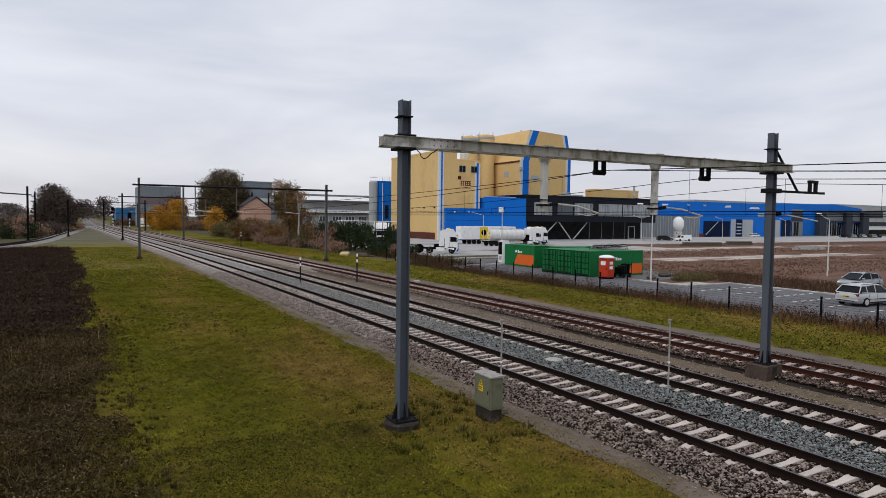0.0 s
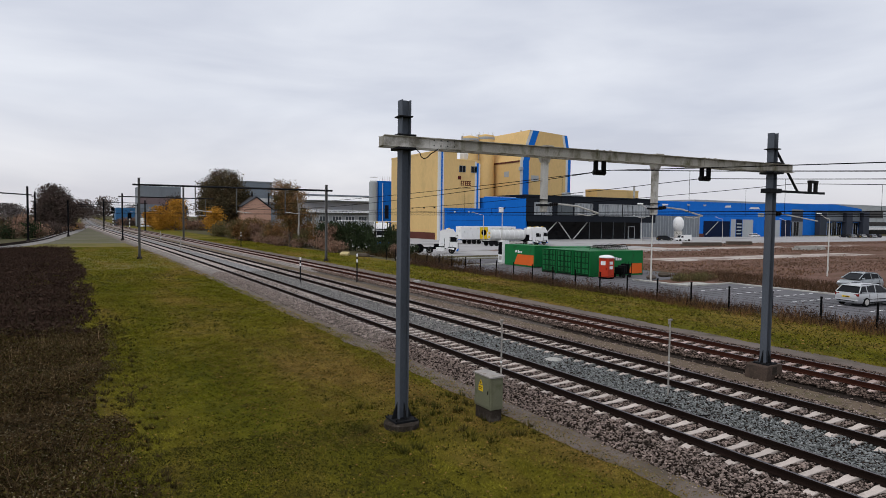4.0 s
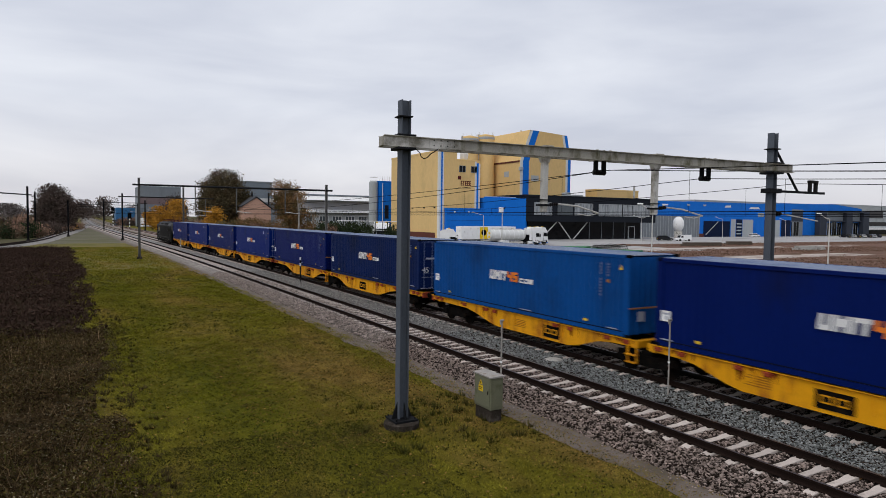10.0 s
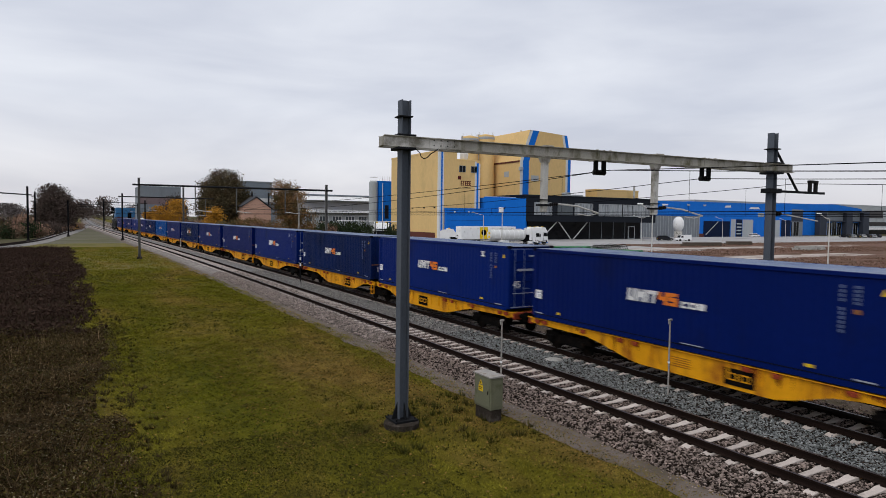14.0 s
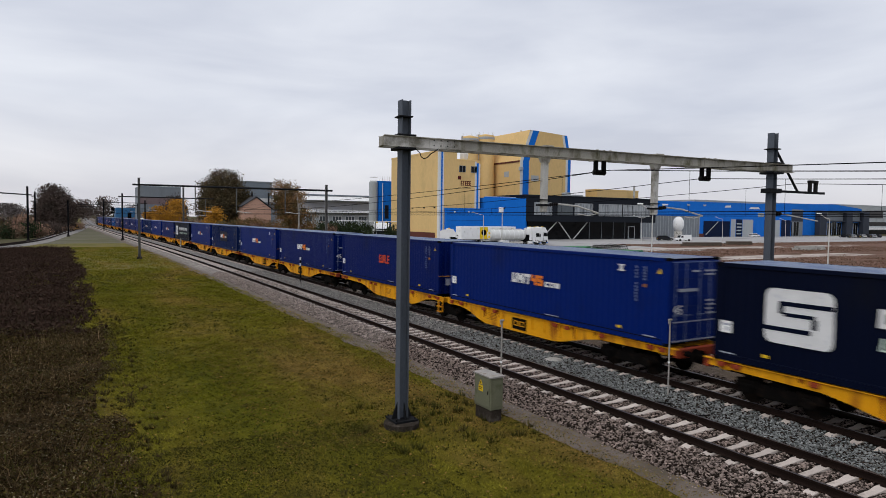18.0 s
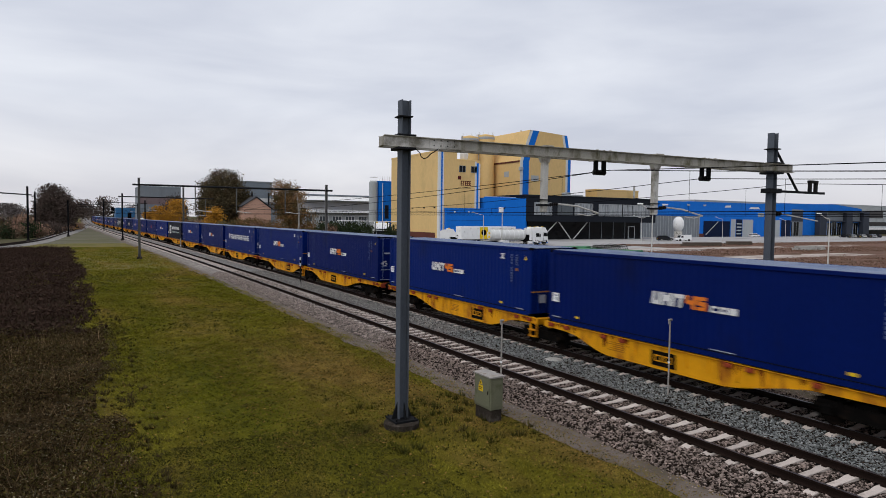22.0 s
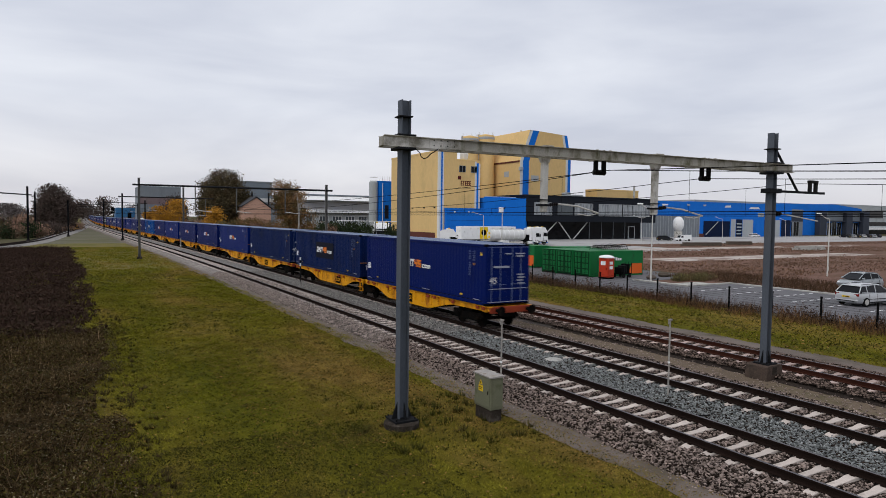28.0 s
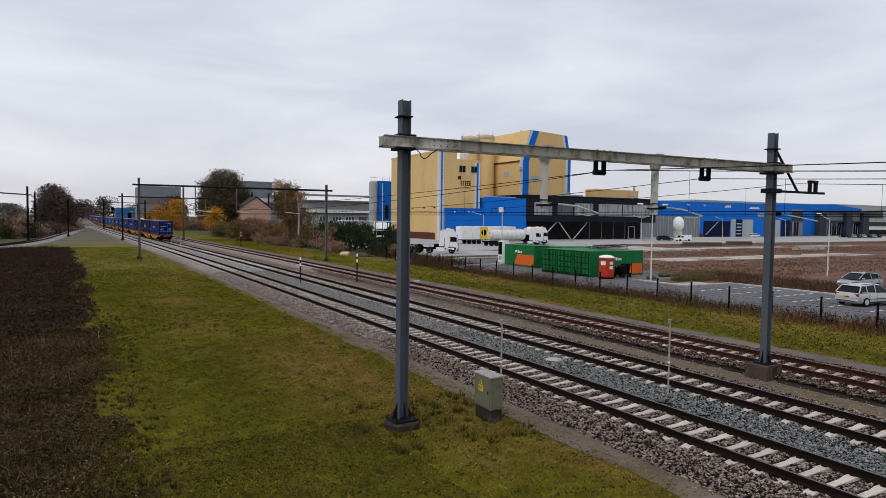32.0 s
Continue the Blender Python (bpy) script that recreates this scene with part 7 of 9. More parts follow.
M_WEEDRED = mat("red_brown_weeds", (0.078, 0.048, 0.029), 0.9, 0, 0.35, 0.4, 3, 0, (0.13, 0.06, 0.035), 0.35, 0.4, island=0.6)
leaflets("fence_weeds", 35.5, 38.2, 11, 72, 9000, 0.06, 0.75, M_WEEDRED, "leafy red-brown weeds along the fence", "weeds", 31, 1.0)
blades("fence_weeds", 35.6, 38.3, 11, 72, 90, 0.75, 0.018, 0.4, M_WEEDRED, "tall dry brown weeds along the fence", "weeds", False, 1.0)
leaflets("fence_weeds", 35.9, 38.2, 11, 72, 7000, 0.07, 1.0, M_WEEDFAR, "dark brown leafy weed clumps along the fence", "weeds", 57, 1.0)
leaflets("grass_tufts", 28.4, 35.6, 11, 64, 6500, 0.06, 0.13, M_TUFT, "dark tufts in the grass beyond the tracks", "grass", 51, 1.0)
M_REED = mat("straw_weeds", (0.21, 0.115, 0.045), 0.9, 0, 0.3, 0.4, 3, 0, (0.09, 0.055, 0.03), 0.5, 0.5, island=0.4)
blades("fence_weeds", 34.8, 37.0, 13, 30, 60, 0.6, 0.018, 0.3, M_REED, "straw-coloured weeds along the fence", "weeds", False, 0.7)
blades("dry_weeds", 39.0, 44.0, 66, 92, 40, 0.9, 0.03, 0.25, M_WEED, "brown weeds before the truck yard", "weeds", False, 0.6)

# ---- fence ----
fence = thing("fence", "low wire fence with dark posts beside the car park", "fence", (0, 0, 0))
post_data = Mesh().box(-0.045, 0.045, -0.045, 0.045, -0.2, 1.55, 0.01).cyl((0, 0, 1.5), (0, 0, 1.58), 0.07, 8).data("post", M_BLACKSTEEL)
fx = 36.6
for i in range(-4, 22):
    y = 17.5 + i * 2.95
    part("post", post_data, None, fence, at=(fx, y, GZ))
for z in np.arange(0.15, 1.45, 0.14):
    part("wire", Mesh().box(fx - 0.004, fx + 0.004, 5.7, 79.5, GZ + float(z) - 0.004, GZ + float(z) + 0.004), M_MASTDARK, fence)

# ---- yard, car park and field ----
M_ASPHALT = mat("worn_asphalt", (0.138, 0.134, 0.142), 0.85, 0, 0.15, 0.3, 20, 0.2, (0.11, 0.11, 0.115), 0.35, 0.25)
M_YARD = mat("pale_yard_paving", (0.37, 0.36, 0.355), 0.85, 0, 0.12, 0.15, 4, 0.1, (0.22, 0.21, 0.2), 0.35, 0.1)
M_FIELD = mat("bare_reddish_soil", (0.172, 0.102, 0.078), 0.95, 0, 0.35, 0.12, 2.5, 0.4, (0.105, 0.066, 0.046), 0.55, 0.12, (0.35, 1.2, 1))
M_RUBBLE = mat("pale_rubble", (0.46, 0.41, 0.37), 0.9, 0, 0.3, 0.5, 6, 0.4, (0.15, 0.09, 0.066), 0.5, 0.18, (0.5, 1.5, 1))


def sheet(name, x0, x1, y0, y1, z, material, label, category):
    return solid(name, Mesh().box(x0, x1, y0, y1, GZ - 0.3, GZ + z), material, label, category, kind="structure")


sheet("ground_field", 58, 330, 22, 112, 0.02, M_FIELD, "bare reddish-brown building land", "ground")
sheet("road", 38.4, 46.6, -60, 82, 0.03, M_ASPHALT, "worn dark asphalt lane behind the fence", "road")
sheet("pavement", 46.6, 57, 43, 76, 0.035, M_ASPHALT, "asphalt site yard under the containers", "yard")
sheet("pavement", 46.6, 52.5, -40, 37.5, 0.034, M_ASPHALT, "asphalt car park", "car park")
sheet("pavement", 40, 330, 112, 160.5, 0.04, M_YARD, "pale paved yard before the factory", "yard")
sheet("pavement", 46.6, 110, 84, 112, 0.045, M_YARD, "pale paved truck yard", "yard")
sheet("ground_field", 46.9, 57, 38.0, 42.9, 0.02, M_FIELD, "rough brown ground between yard and car park", "ground")
sheet("ground_rubble", 47.2, 51.0, 38.6, 40.2, 0.03, M_KERB, "pale trodden patch beside the car park", "ground")
sheet("ground_rubble", 74, 128, 62, 68, 0.06, M_RUBBLE, "pale rubble strip across the bare land", "ground")
sheet("ground_rubble", 95, 180, 87, 94, 0.07, M_RUBBLE, "pale rubble strip across the bare land", "ground")
sheet("ground_field", 52.8, 62, -40, 38, 0.025, M_FIELD, "brown weedy strip behind the car park", "ground")
for name, x0, x1, y0, y1 in (("kerb", 46.4, 46.8, 37.6, 44.0), ("kerb", 52.4, 52.7, -40, 37.6), ("kerb", 46.6, 52.7, 37.6, 37.9), ("kerb", 52.9, 57.0, 43.0, 43.4), ("kerb", 46.8, 60.0, 78.0, 78.5), ("kerb", 41.6, 48.0, 66.0, 66.4)):
    solid(name, Mesh().box(x0, x1, y0, y1, GZ - 0.2, GZ + 0.14, 0.02), M_KERB, "pale concrete kerb of the car park", "kerb", group="kerbs of the yard")
bay = thing("parking_marking", "dashed white bay lines on the car park", "road marking", (0, 0, 0), kind="structure")
dash = Mesh().box(-0.3, 0.3, -0.06, 0.06, 0, 0.006).data("dash", M_WHITE)
for j in range(9):
    for i in range(7):
        part("dash", dash, None, bay, at=(45.0 + i * 1.05, 14.0 + j * 2.6, GZ + 0.04))
rng = random.Random(5)
for i in range(46):
    x, y = rng.uniform(60, 200), rng.uniform(34, 108)
    b = Mesh()
    n, s, hh = 14, rng.uniform(2.0, 7.0), rng.uniform(0.06, 0.3)
    ring = [(math.cos(6.2832 * k / n) * s * rng.uniform(0.8, 1.2), math.sin(6.2832 * k / n) * s * 0.5 * rng.uniform(0.8, 1.2), -0.05) for k in range(n)]
    mid = [(q[0] * 0.55, q[1] * 0.55, hh * rng.uniform(0.6, 1.0)) for q in ring]
    b.add(ring + mid + [(0, 0, hh)], [(k, (k + 1) % n, n + (k + 1) % n, n + k) for k in range(n)] + [(n + k, n + (k + 1) % n, 2 * n) for k in range(n)])
    solid("earth_mound", b, M_FIELD, "low uneven heap of earth on the bare land", "earth mound", (x, y, GZ + 0.02), "earth heaps")
leaflets("dry_weeds", 52.9, 62, 12, 46, 9000, 0.08, 0.6, M_WEEDRED, "leafy red-brown weeds behind the car park", "weeds", 33, 1.0)
blades("dry_weeds", 53, 62, 12, 46, 45, 0.6, 0.02, 0.4, M_WEEDRED, "brown weeds behind the car park", "weeds", False, 0.7)
M_FIELDWEED = mat("faded_field_weeds", (0.185, 0.112, 0.08), 0.9, 0, 0.3, 0.2, 2, 0, (0.12, 0.075, 0.045), 0.5, 0.1, island=0.35)
for wx0, wx1, wy0, wy1, wn_ in ((58, 120, 40, 60, 13000), (75, 170, 69, 86, 13000), (120, 240, 95, 108, 8000)):
    leaflets("dry_weeds", wx0, wx1, wy0, wy1, wn_, 0.13, 0.4, M_FIELDWEED, "faded brown weeds on the bare land", "weeds", wx0, 1.0)
blades("dry_weeds", 53, 75, 40, 60, 4, 0.35, 0.025, 0.4, M_REED, "straw weeds at the edge of the yard", "weeds", False, 0.8)
for x, y, l in ((135.0, 78.5, 8.0), (128.0, 100.0, 11.0), (146.0, 103.0, 8.0)):
    solid("pipe_stack", Mesh().box(-l / 2, l / 2, -0.6, 0.6, 0, 0.5, 0.05).box(-l / 2 + 0.4, l / 2, -0.5, 0.5, 0.505, 0.9, 0.05), M_BARK if y > 90 else M_KERB, "stack of building material on the bare land", "building material", pose(x, y, GZ, 0, 0, -12))


M_LAMPPOST = mat("pale_galvanised_post", (0.60, 0.59, 0.56), 0.5, 0, 0.1, 2, 30, 0.05)
for bx, by, bh in ((50.4, 41.6, 0.8), (52.4, 41.0, 0.9), (54.2, 41.8, 0.7)):
    shrub(bx, by, bh * 0.75, 1.3, 0.9, M_OLIVE, "low yellow-green bush at the yard edge", 1500, 0.08, int(bx))


def street_lamp(x, y, h, reach, label, double=False):
    s = thing("street_lamp", label, "street lamp", (x, y, GZ), "lamp posts of the yard")
    part("pole", Mesh().cyl((0, 0, 0), (0, 0, h), 0.08, 8, 0.05), M_LAMPPOST, s)
    part("door", Mesh().box(-0.06, 0.06, -0.1, -0.08, 0.6, 1.1), M_GALV, s)
    for sg in ((-1, 1) if double else (-1,)):
        part("arm", Mesh().tube([(0, 0, h), (sg * reach * 0.35, 0, h + 0.12), (sg * reach * 0.7, 0, h + 0.35), (sg * reach, 0, h + 0.55)], 0.05, 6), M_LAMPPOST, s)
        part("lamp_head", Mesh().box(sg * reach - 0.32, sg * reach + 0.32, -0.13, 0.13, h + 0.5, h + 0.64, 0.05), M_WHITE, s, "pale lamp head")


street_lamp(47.9, 43.05, 6.8, 1.7, "tall galvanised lamp post with a curved arm", True)
street_lamp(70.0, 38.6, 6.2, 2.0, "galvanised lamp post on the bare land")
street_lamp(76.0, 115.0, 6.6, 2.6, "galvanised lamp post in the truck yard")
street_lamp(129.3, 119.8, 6.6, 3.0, "galvanised lamp post before the office", True)
street_lamp(147.2, 108.6, 6.5, 2.8, "galvanised lamp post beside the road")
street_lamp(190.0, 118.0, 6.5, 2.8, "galvanised lamp post beside the road")
cp = thing("camera_pole", "thin pole with a boxy pale fixture in the yard", "pole", (72.4, 102.9, GZ))
part("pole", Mesh().cyl((0, 0, 0), (0, 0, 8.0), 0.09, 8), M_GALV, cp)
part("fixture", Mesh().box(-0.7, 0.1, -0.3, 0.3, 7.0, 8.1, 0.05), M_WHITE, cp)
part("bracket", Mesh().prism([(0.1, 7.4), (0.9, 8.3), (0.1, 7.9)], "y", -0.05, 0.05), M_MASTDARK, cp)


# ---- site containers, toilet and clutter ----
M_SITEGREEN = mat("site_green_paint", (0.012, 0.155, 0.045), 0.5, 0, 0.12, 0.8, 16, 0.05, (0.02, 0.08, 0.03), 0.3, 0.8)
# green of the lock bars, and of the recess shade painted on doors
M_SITEDARK = mat("dark_green_fittings_recess_shade", (0.005, 0.045, 0.015), 0.5)
M_TANK = mat("bright_tank_metal", (0.66, 0.66, 0.64), 0.35, 0.2, 0.08)
M_ORANGE = mat("orange_paint", (0.70, 0.13, 0.025), 0.55, 0, 0.1)
M_TOILET = mat("red_orange_plastic", (0.48, 0.045, 0.02), 0.45, 0, 0.1, 1, 10, 0.03)


def site_container(m, label, door_end, panel, length=6.06, high=2.6):
    """A green site container; x along its length, doors at -x when door_end."""
    c = thing("site_container", label, "container", m, "green site containers")
    hl, hw = length / 2, 1.22
    for s in (-1, 1):
        sheet_mesh = corrugated(length - 0.3, 0.14, high - 0.1, 0.3, 0.035)
        part("side_panel", sheet_mesh, M_SITEGREEN, c, at=pose(0, s * (hw - 0.04), 0, 0, 0, 90 if s < 0 else -90))
        part("side_rail", Mesh().box(-hl, hl, s * (hw - 0.03) - 0.03, s * (hw - 0.03) + 0.03, 0, 0.15, 0.01).box(-hl, hl, s * (hw - 0.03) - 0.03, s * (hw - 0.03) + 0.03, high - 0.11, high, 0.01), M_SITEGREEN, c)
        for e in (-1, 1):
            part("corner_post", Mesh().box(e * (hl - 0.07) - 0.07, e * (hl - 0.07) + 0.07, s * (hw - 0.07) - 0.07, s * (hw - 0.07) + 0.07, 0, high, 0.012), M_SITEGREEN, c)
    part("roof", Mesh().box(-hl + 0.05, hl - 0.05, -hw + 0.05, hw - 0.05, high - 0.05, high - 0.01, 0.005), M_SITEGREEN, c)
    part("end_wall", Mesh().box(hl - 0.08, hl - 0.03, -hw + 0.12, hw - 0.12, 0.1, high - 0.08), M_SITEGREEN, c)
    if door_end:
        for s in (-1, 1):
            # door base painted dark for the shade between its raised panels
            d = part("door", Mesh().box(-hl + 0.02, -hl + 0.07, s * 0.56 - 0.52, s * 0.56 + 0.52, 0.12, high - 0.1, 0.008), M_SITEDARK, c)
            for z in (0.5, 1.08, 1.66, 2.22):
                for yc in (s * 0.56 - 0.24, s * 0.56 + 0.24):
                    part("door_panel", Mesh().box(-hl - 0.05, -hl + 0.025, yc - 0.17, yc + 0.17, z - 0.23, z + 0.23, 0.03), M_SITEGREEN, d)
            part("door_seal", Mesh().box(-hl + 0.0, -hl + 0.06, s * 1.1 - 0.03, s * 1.1 + 0.03, 0.1, high - 0.1).box(-hl + 0.0, -hl + 0.06, s * 0.03 - 0.025, s * 0.03 + 0.025, 0.1, high - 0.1), M_SITEDARK, d)
            for y in (0.3, 0.75):
                part("lock_bar", Mesh().cyl((-hl - 0.04, s * y, 0.15), (-hl - 0.04, s * y, high - 0.12), 0.025, 6), M_SITEDARK, d)
    else:
        part("end_wall", Mesh().box(-hl + 0.03, -hl + 0.08, -hw + 0.12, hw - 0.12, 0.1, high - 0.08), M_SITEGREEN, c)
    if panel:
        y = -hw - 0.02
        ow = part("side_panel", Mesh().box(-hl + 0.1, hl - 0.1, y, y + 0.02, 0.16, high - 0.12), M_SITEGREEN, c, "smooth green side sheet")
        part("painted_panel", Mesh().prism(panel, "y", y - 0.006, y - 0.002), M_ORANGE, ow, "orange painted panel")
        lg = Mesh().prism([(-0.85, 1.8), (-0.6, 1.62), (-0.35, 1.85), (-0.6, 1.95)], "y", y - 0.006, y - 0.002)
        for k in range(3):
            lg.box(-0.25 + k * 0.3, -0.02 + k * 0.3, y - 0.006, y - 0.002, 1.62, 1.84 + (0.12 if k == 0 else 0))
        part("owner_mark", lg, M_WHITE, ow, "small white owner's mark")
    return c


site_container(pose(48.1, 62.9, GZ + 0.035, 0, 0, -90), "green site container with an orange lower panel", False, [(-1.0, 0.2), (2.9, 0.2), (2.9, 1.45), (-0.3, 1.45)])
for k, y in enumerate((54.1, 51.6)):
    site_container(pose(47.4, y, GZ + 0.035), "green site container with its doors to the lane", True, None)
site_container(pose(48.25, 49.1, GZ + 0.035), "long green site container with doors and an orange lower panel", True, [(1.6, 0.2), (3.6, 0.2), (3.6, 1.25), (2.1, 1.25)], 7.5)
site_container(pose(51.0, 57.6, GZ + 0.035), "green site container behind the others", False, None)

rack = thing("trestle_stack", "tangle of dark trestles stored on a container roof", "trestles", (48.6, 50.0, GZ + 2.63))
rg = random.Random(9)
for i in range(14):
    x = -1.6 + i * 0.32
    part("trestle", Mesh().tube([(x, -0.8, 0.02), (x + 0.1, -0.3, 0.45 + rg.uniform(0, 0.25)), (x + 0.25, 0.4, 0.45), (x + 0.2, 0.9, 0.02)], 0.035, 5), M_BLACKSTEEL, rack)
for y in (-0.7, 0.0, 0.7):
    part("bar", Mesh().tube([(-2.0, y, 0.3), (3.2, y + 0.2, 0.42)], 0.04, 5), M_BLACKSTEEL if y else M_GALV, rack)

wc = thing("portable_toilet", "red-orange portable toilet with a white domed roof", "portable toilet", pose(45.15, 46.2, GZ + 0.035, 0, 0, 12))
part("skid", Mesh().box(-0.56, 0.56, -0.56, 0.56, 0, 0.14, 0.03), M_BLACKSTEEL, wc)
part("cabin", Mesh().box(-0.54, 0.54, -0.54, 0.54, 0.14, 2.05, 0.04), M_TOILET, wc)
part("roof", Mesh().lathe([(0.79, 2.05), (0.79, 2.12), (0.6, 2.24), (0.3, 2.32), (0.0, 2.34)], 8), M_WHITE, wc, "white domed roof", at=pose(0, 0, 0, 0, 0, 22.5))
wd = part("door", Mesh().box(-0.565, -0.54, -0.42, 0.42, 0.2, 1.95, 0.01), M_TOILET, wc)
part("notice", Mesh().box(-0.575, -0.567, -0.25, 0.28, 1.35, 1.75), M_WHITE, wd)
part("handle", Mesh().box(-0.59, -0.566, -0.38, -0.32, 0.9, 1.1), M_BLACKSTEEL, wd)
for z in (1.4, 0.95):
    part("notice", Mesh().box(-0.3, 0.25, -0.552, -0.544, z, z + 0.3), M_WHITE, wc)
for x in (-0.4, 0.0, 0.4):
    part("rib", Mesh().box(x - 0.03, x + 0.03, -0.56, -0.541, 0.2, 0.85, 0.008), M_TOILET, wc)

kiosk = thing("control_kiosk", "white service kiosk with a dark front", "kiosk", pose(48.6, 68.6, GZ + 0.035, 0, 0, 0))
part("body", Mesh().box(-0.55, 0.55, -0.5, 0.5, 0, 2.9, 0.04), M_WHITE, kiosk)
part("front", Mesh().box(-0.58, -0.551, -0.42, 0.42, 1.1, 2.75, 0.01), M_BLACKSTEEL, kiosk)
part("notice", Mesh().box(-0.58, -0.551, -0.3, 0.3, 0.4, 0.9), M_KERB, kiosk)

cart = thing("equipment_trolley", "dark trolley loaded with boxes beside the containers", "trolley", pose(47.7, 46.6, GZ + 0.035, 0, 0, 10))
part("bed", Mesh().box(-0.8, 0.8, -0.6, 0.6, 0.35, 0.45, 0.01), M_BLACKSTEEL, cart)
for x in (-0.5, 0.5):
    for y in (-0.55, 0.55):
        part("wheel", Mesh().cyl((x, y - 0.06, 0.2), (x, y + 0.06, 0.2), 0.2, 12), M_RUBBER, cart)
for x, z, mm in ((-0.52, 0.45, M_BLACKSTEEL), (0.0, 0.45, M_MASTDARK), (0.52, 0.45, M_BLACKSTEEL)):
    part("box", Mesh().box(x - 0.22, x + 0.22, -0.4, 0.4, z, z + 0.75 + x * 0.3, 0.03), mm, cart)
for x in (-0.75, -0.25, 0.25, 0.75):
    part("stake", Mesh().cyl((x, -0.58, 0.4), (x, -0.58, 1.7 - abs(x) * 0.3), 0.03, 6), M_BLACKSTEEL, cart)
part("rail", Mesh().tube([(-0.75, -0.58, 1.3), (0.75, -0.58, 1.3)], 0.03, 6), M_BLACKSTEEL, cart)
solid("boulder", Mesh().lathe([(0.5, 0), (0.62, 0.2), (0.45, 0.42), (0.1, 0.5)], 9), M_BARK, "dark boulder at the edge of the yard", "boulder", (52.4, 45.4, GZ + 0.03))
solid("boulder", Mesh().lathe([(0.4, 0), (0.5, 0.2), (0.3, 0.4), (0.1, 0.45)], 8), M_CONCRETE, "grey boulder by the lamp post", "boulder", (48.9, 43.9, GZ + 0.03))


# ---- cars ----
M_TAIL = mat("rear_lamp_red", (0.20, 0.010, 0.008), 0.25, 0, 0.1, spec=0.4)
M_TRIM = mat("black_plastic_trim", (0.02, 0.02, 0.021), 0.6)


def car(m, paint, label, estate=True, length=4.5):
    """A car looking to +x; sections lofted along x."""
    c = thing("car", label, "car", m, "parked cars")
    h = length / 2
    low = [(-h, 0.70, 0.45, 0.82), (-h + 0.08, 0.82, 0.28, 0.95), (-h + 0.5, 0.88, 0.2, 1.0), (-h + 1.3, 0.9, 0.2, 0.98), (0.3, 0.9, 0.2, 0.95), (h - 1.2, 0.88, 0.2, 0.90), (h - 0.4, 0.85, 0.22, 0.78), (h - 0.06, 0.76, 0.3, 0.66), (h, 0.62, 0.4, 0.56)]
    b, n = Mesh(), 8
    for x, w, z0, z1 in low:
        b.v += [(x, -w * 0.86, z0), (x, -w, z0 + 0.14), (x, -w, z1 - 0.16), (x, -w * 0.93, z1), (x, w * 0.93, z1), (x, w, z1 - 0.16), (x, w, z0 + 0.14), (x, w * 0.86, z0)]
    for i in range(len(low) - 1):
        for k in range(n):
            b.f.append((i * n + k, i * n + (k + 1) % n, (i + 1) * n + (k + 1) % n, (i + 1) * n + k))
            b.m.append(0)
    b.f += [tuple(range(n)), tuple(range(len(b.v) - n, len(b.v)))]
    b.m += [0, 0]
    part("body", b, paint, c, smooth=True)
    r0, r1 = (-h + 0.12, -h + 0.55) if estate else (-h + 0.2, -h + 0.75)
    cab_pts = [(r0, 0.95, 0.80), (r1, 1.40, 0.66), (-0.2, 1.46, 0.66), (0.35, 1.43, 0.65), (1.15, 0.93, 0.78)]
    gl, n2 = Mesh(), 0
    vs = []
    for x, z, w in cab_pts:
        vs += [(x, -w, z), (x, w, z)]
    base = [(r0, -0.83, 0.92), (r0, 0.83, 0.92), (1.2, -0.83, 0.9), (1.2, 0.83, 0.9)]
    gl.add(vs + [(q[0], -0.84, 0.93) for q in cab_pts] + [(q[0], 0.84, 0.93) for q in cab_pts],
           [(2 * i, 2 * i + 1, 2 * i + 3, 2 * i + 2) for i in range(4)] + [(2 * i, 2 * i + 2, 11 + i, 10 + i) for i in range(4)] + [(2 * i + 1, 2 * i + 3, 16 + i, 15 + i) for i in range(4)])
    part("windows", gl, M_GLASS, c, "dark tinted windows")
    part("roof", Mesh().add([(r1 - 0.1, -0.68, 1.40), (r1 - 0.1, 0.68, 1.40), (0.42, 0.66, 1.42), (0.42, -0.66, 1.42), (r1, -0.6, 1.47), (r1, 0.6, 1.47), (0.3, 0.58, 1.49), (0.3, -0.58, 1.49)], [(0, 1, 5, 4), (1, 2, 6, 5), (2, 3, 7, 6), (3, 0, 4, 7), (4, 5, 6, 7)]), paint, c)
    for s in (-1, 1):
        for xa, xb in (((r0, 0.95), (r1, 1.42)), ((-0.35, 0.95), (-0.3, 1.43)), ((1.15, 0.94), (0.38, 1.43)), ((-1.25, 0.96), (-1.2, 1.42))):
            part("pillar", Mesh().tube([(xa[0], s * 0.83, xa[1]), (xb[0], s * 0.665, xb[1])], 0.035, 5), paint, c)
        part("roof_rail", Mesh().tube([(r1 + 0.1, s * 0.58, 1.5), (0.1, s * 0.57, 1.53)], 0.02, 5), M_BLACKSTEEL, c)
        part("mirror", Mesh().box(0.72, 0.88, s * 0.98 - 0.09, s * 0.98 + 0.09, 0.93, 1.06, 0.03), paint, c)
        part("rear_light", Mesh().box(-h + 0.02, -h + 0.16, s * 0.66 - 0.17, s * 0.66 + 0.17, 0.72, 0.9, 0.03), M_TAIL, c, "dark red rear light")
        part("headlight", Mesh().box(h - 0.2, h - 0.02, s * 0.58 - 0.14, s * 0.58 + 0.14, 0.56, 0.68, 0.04), M_WHITE, c)
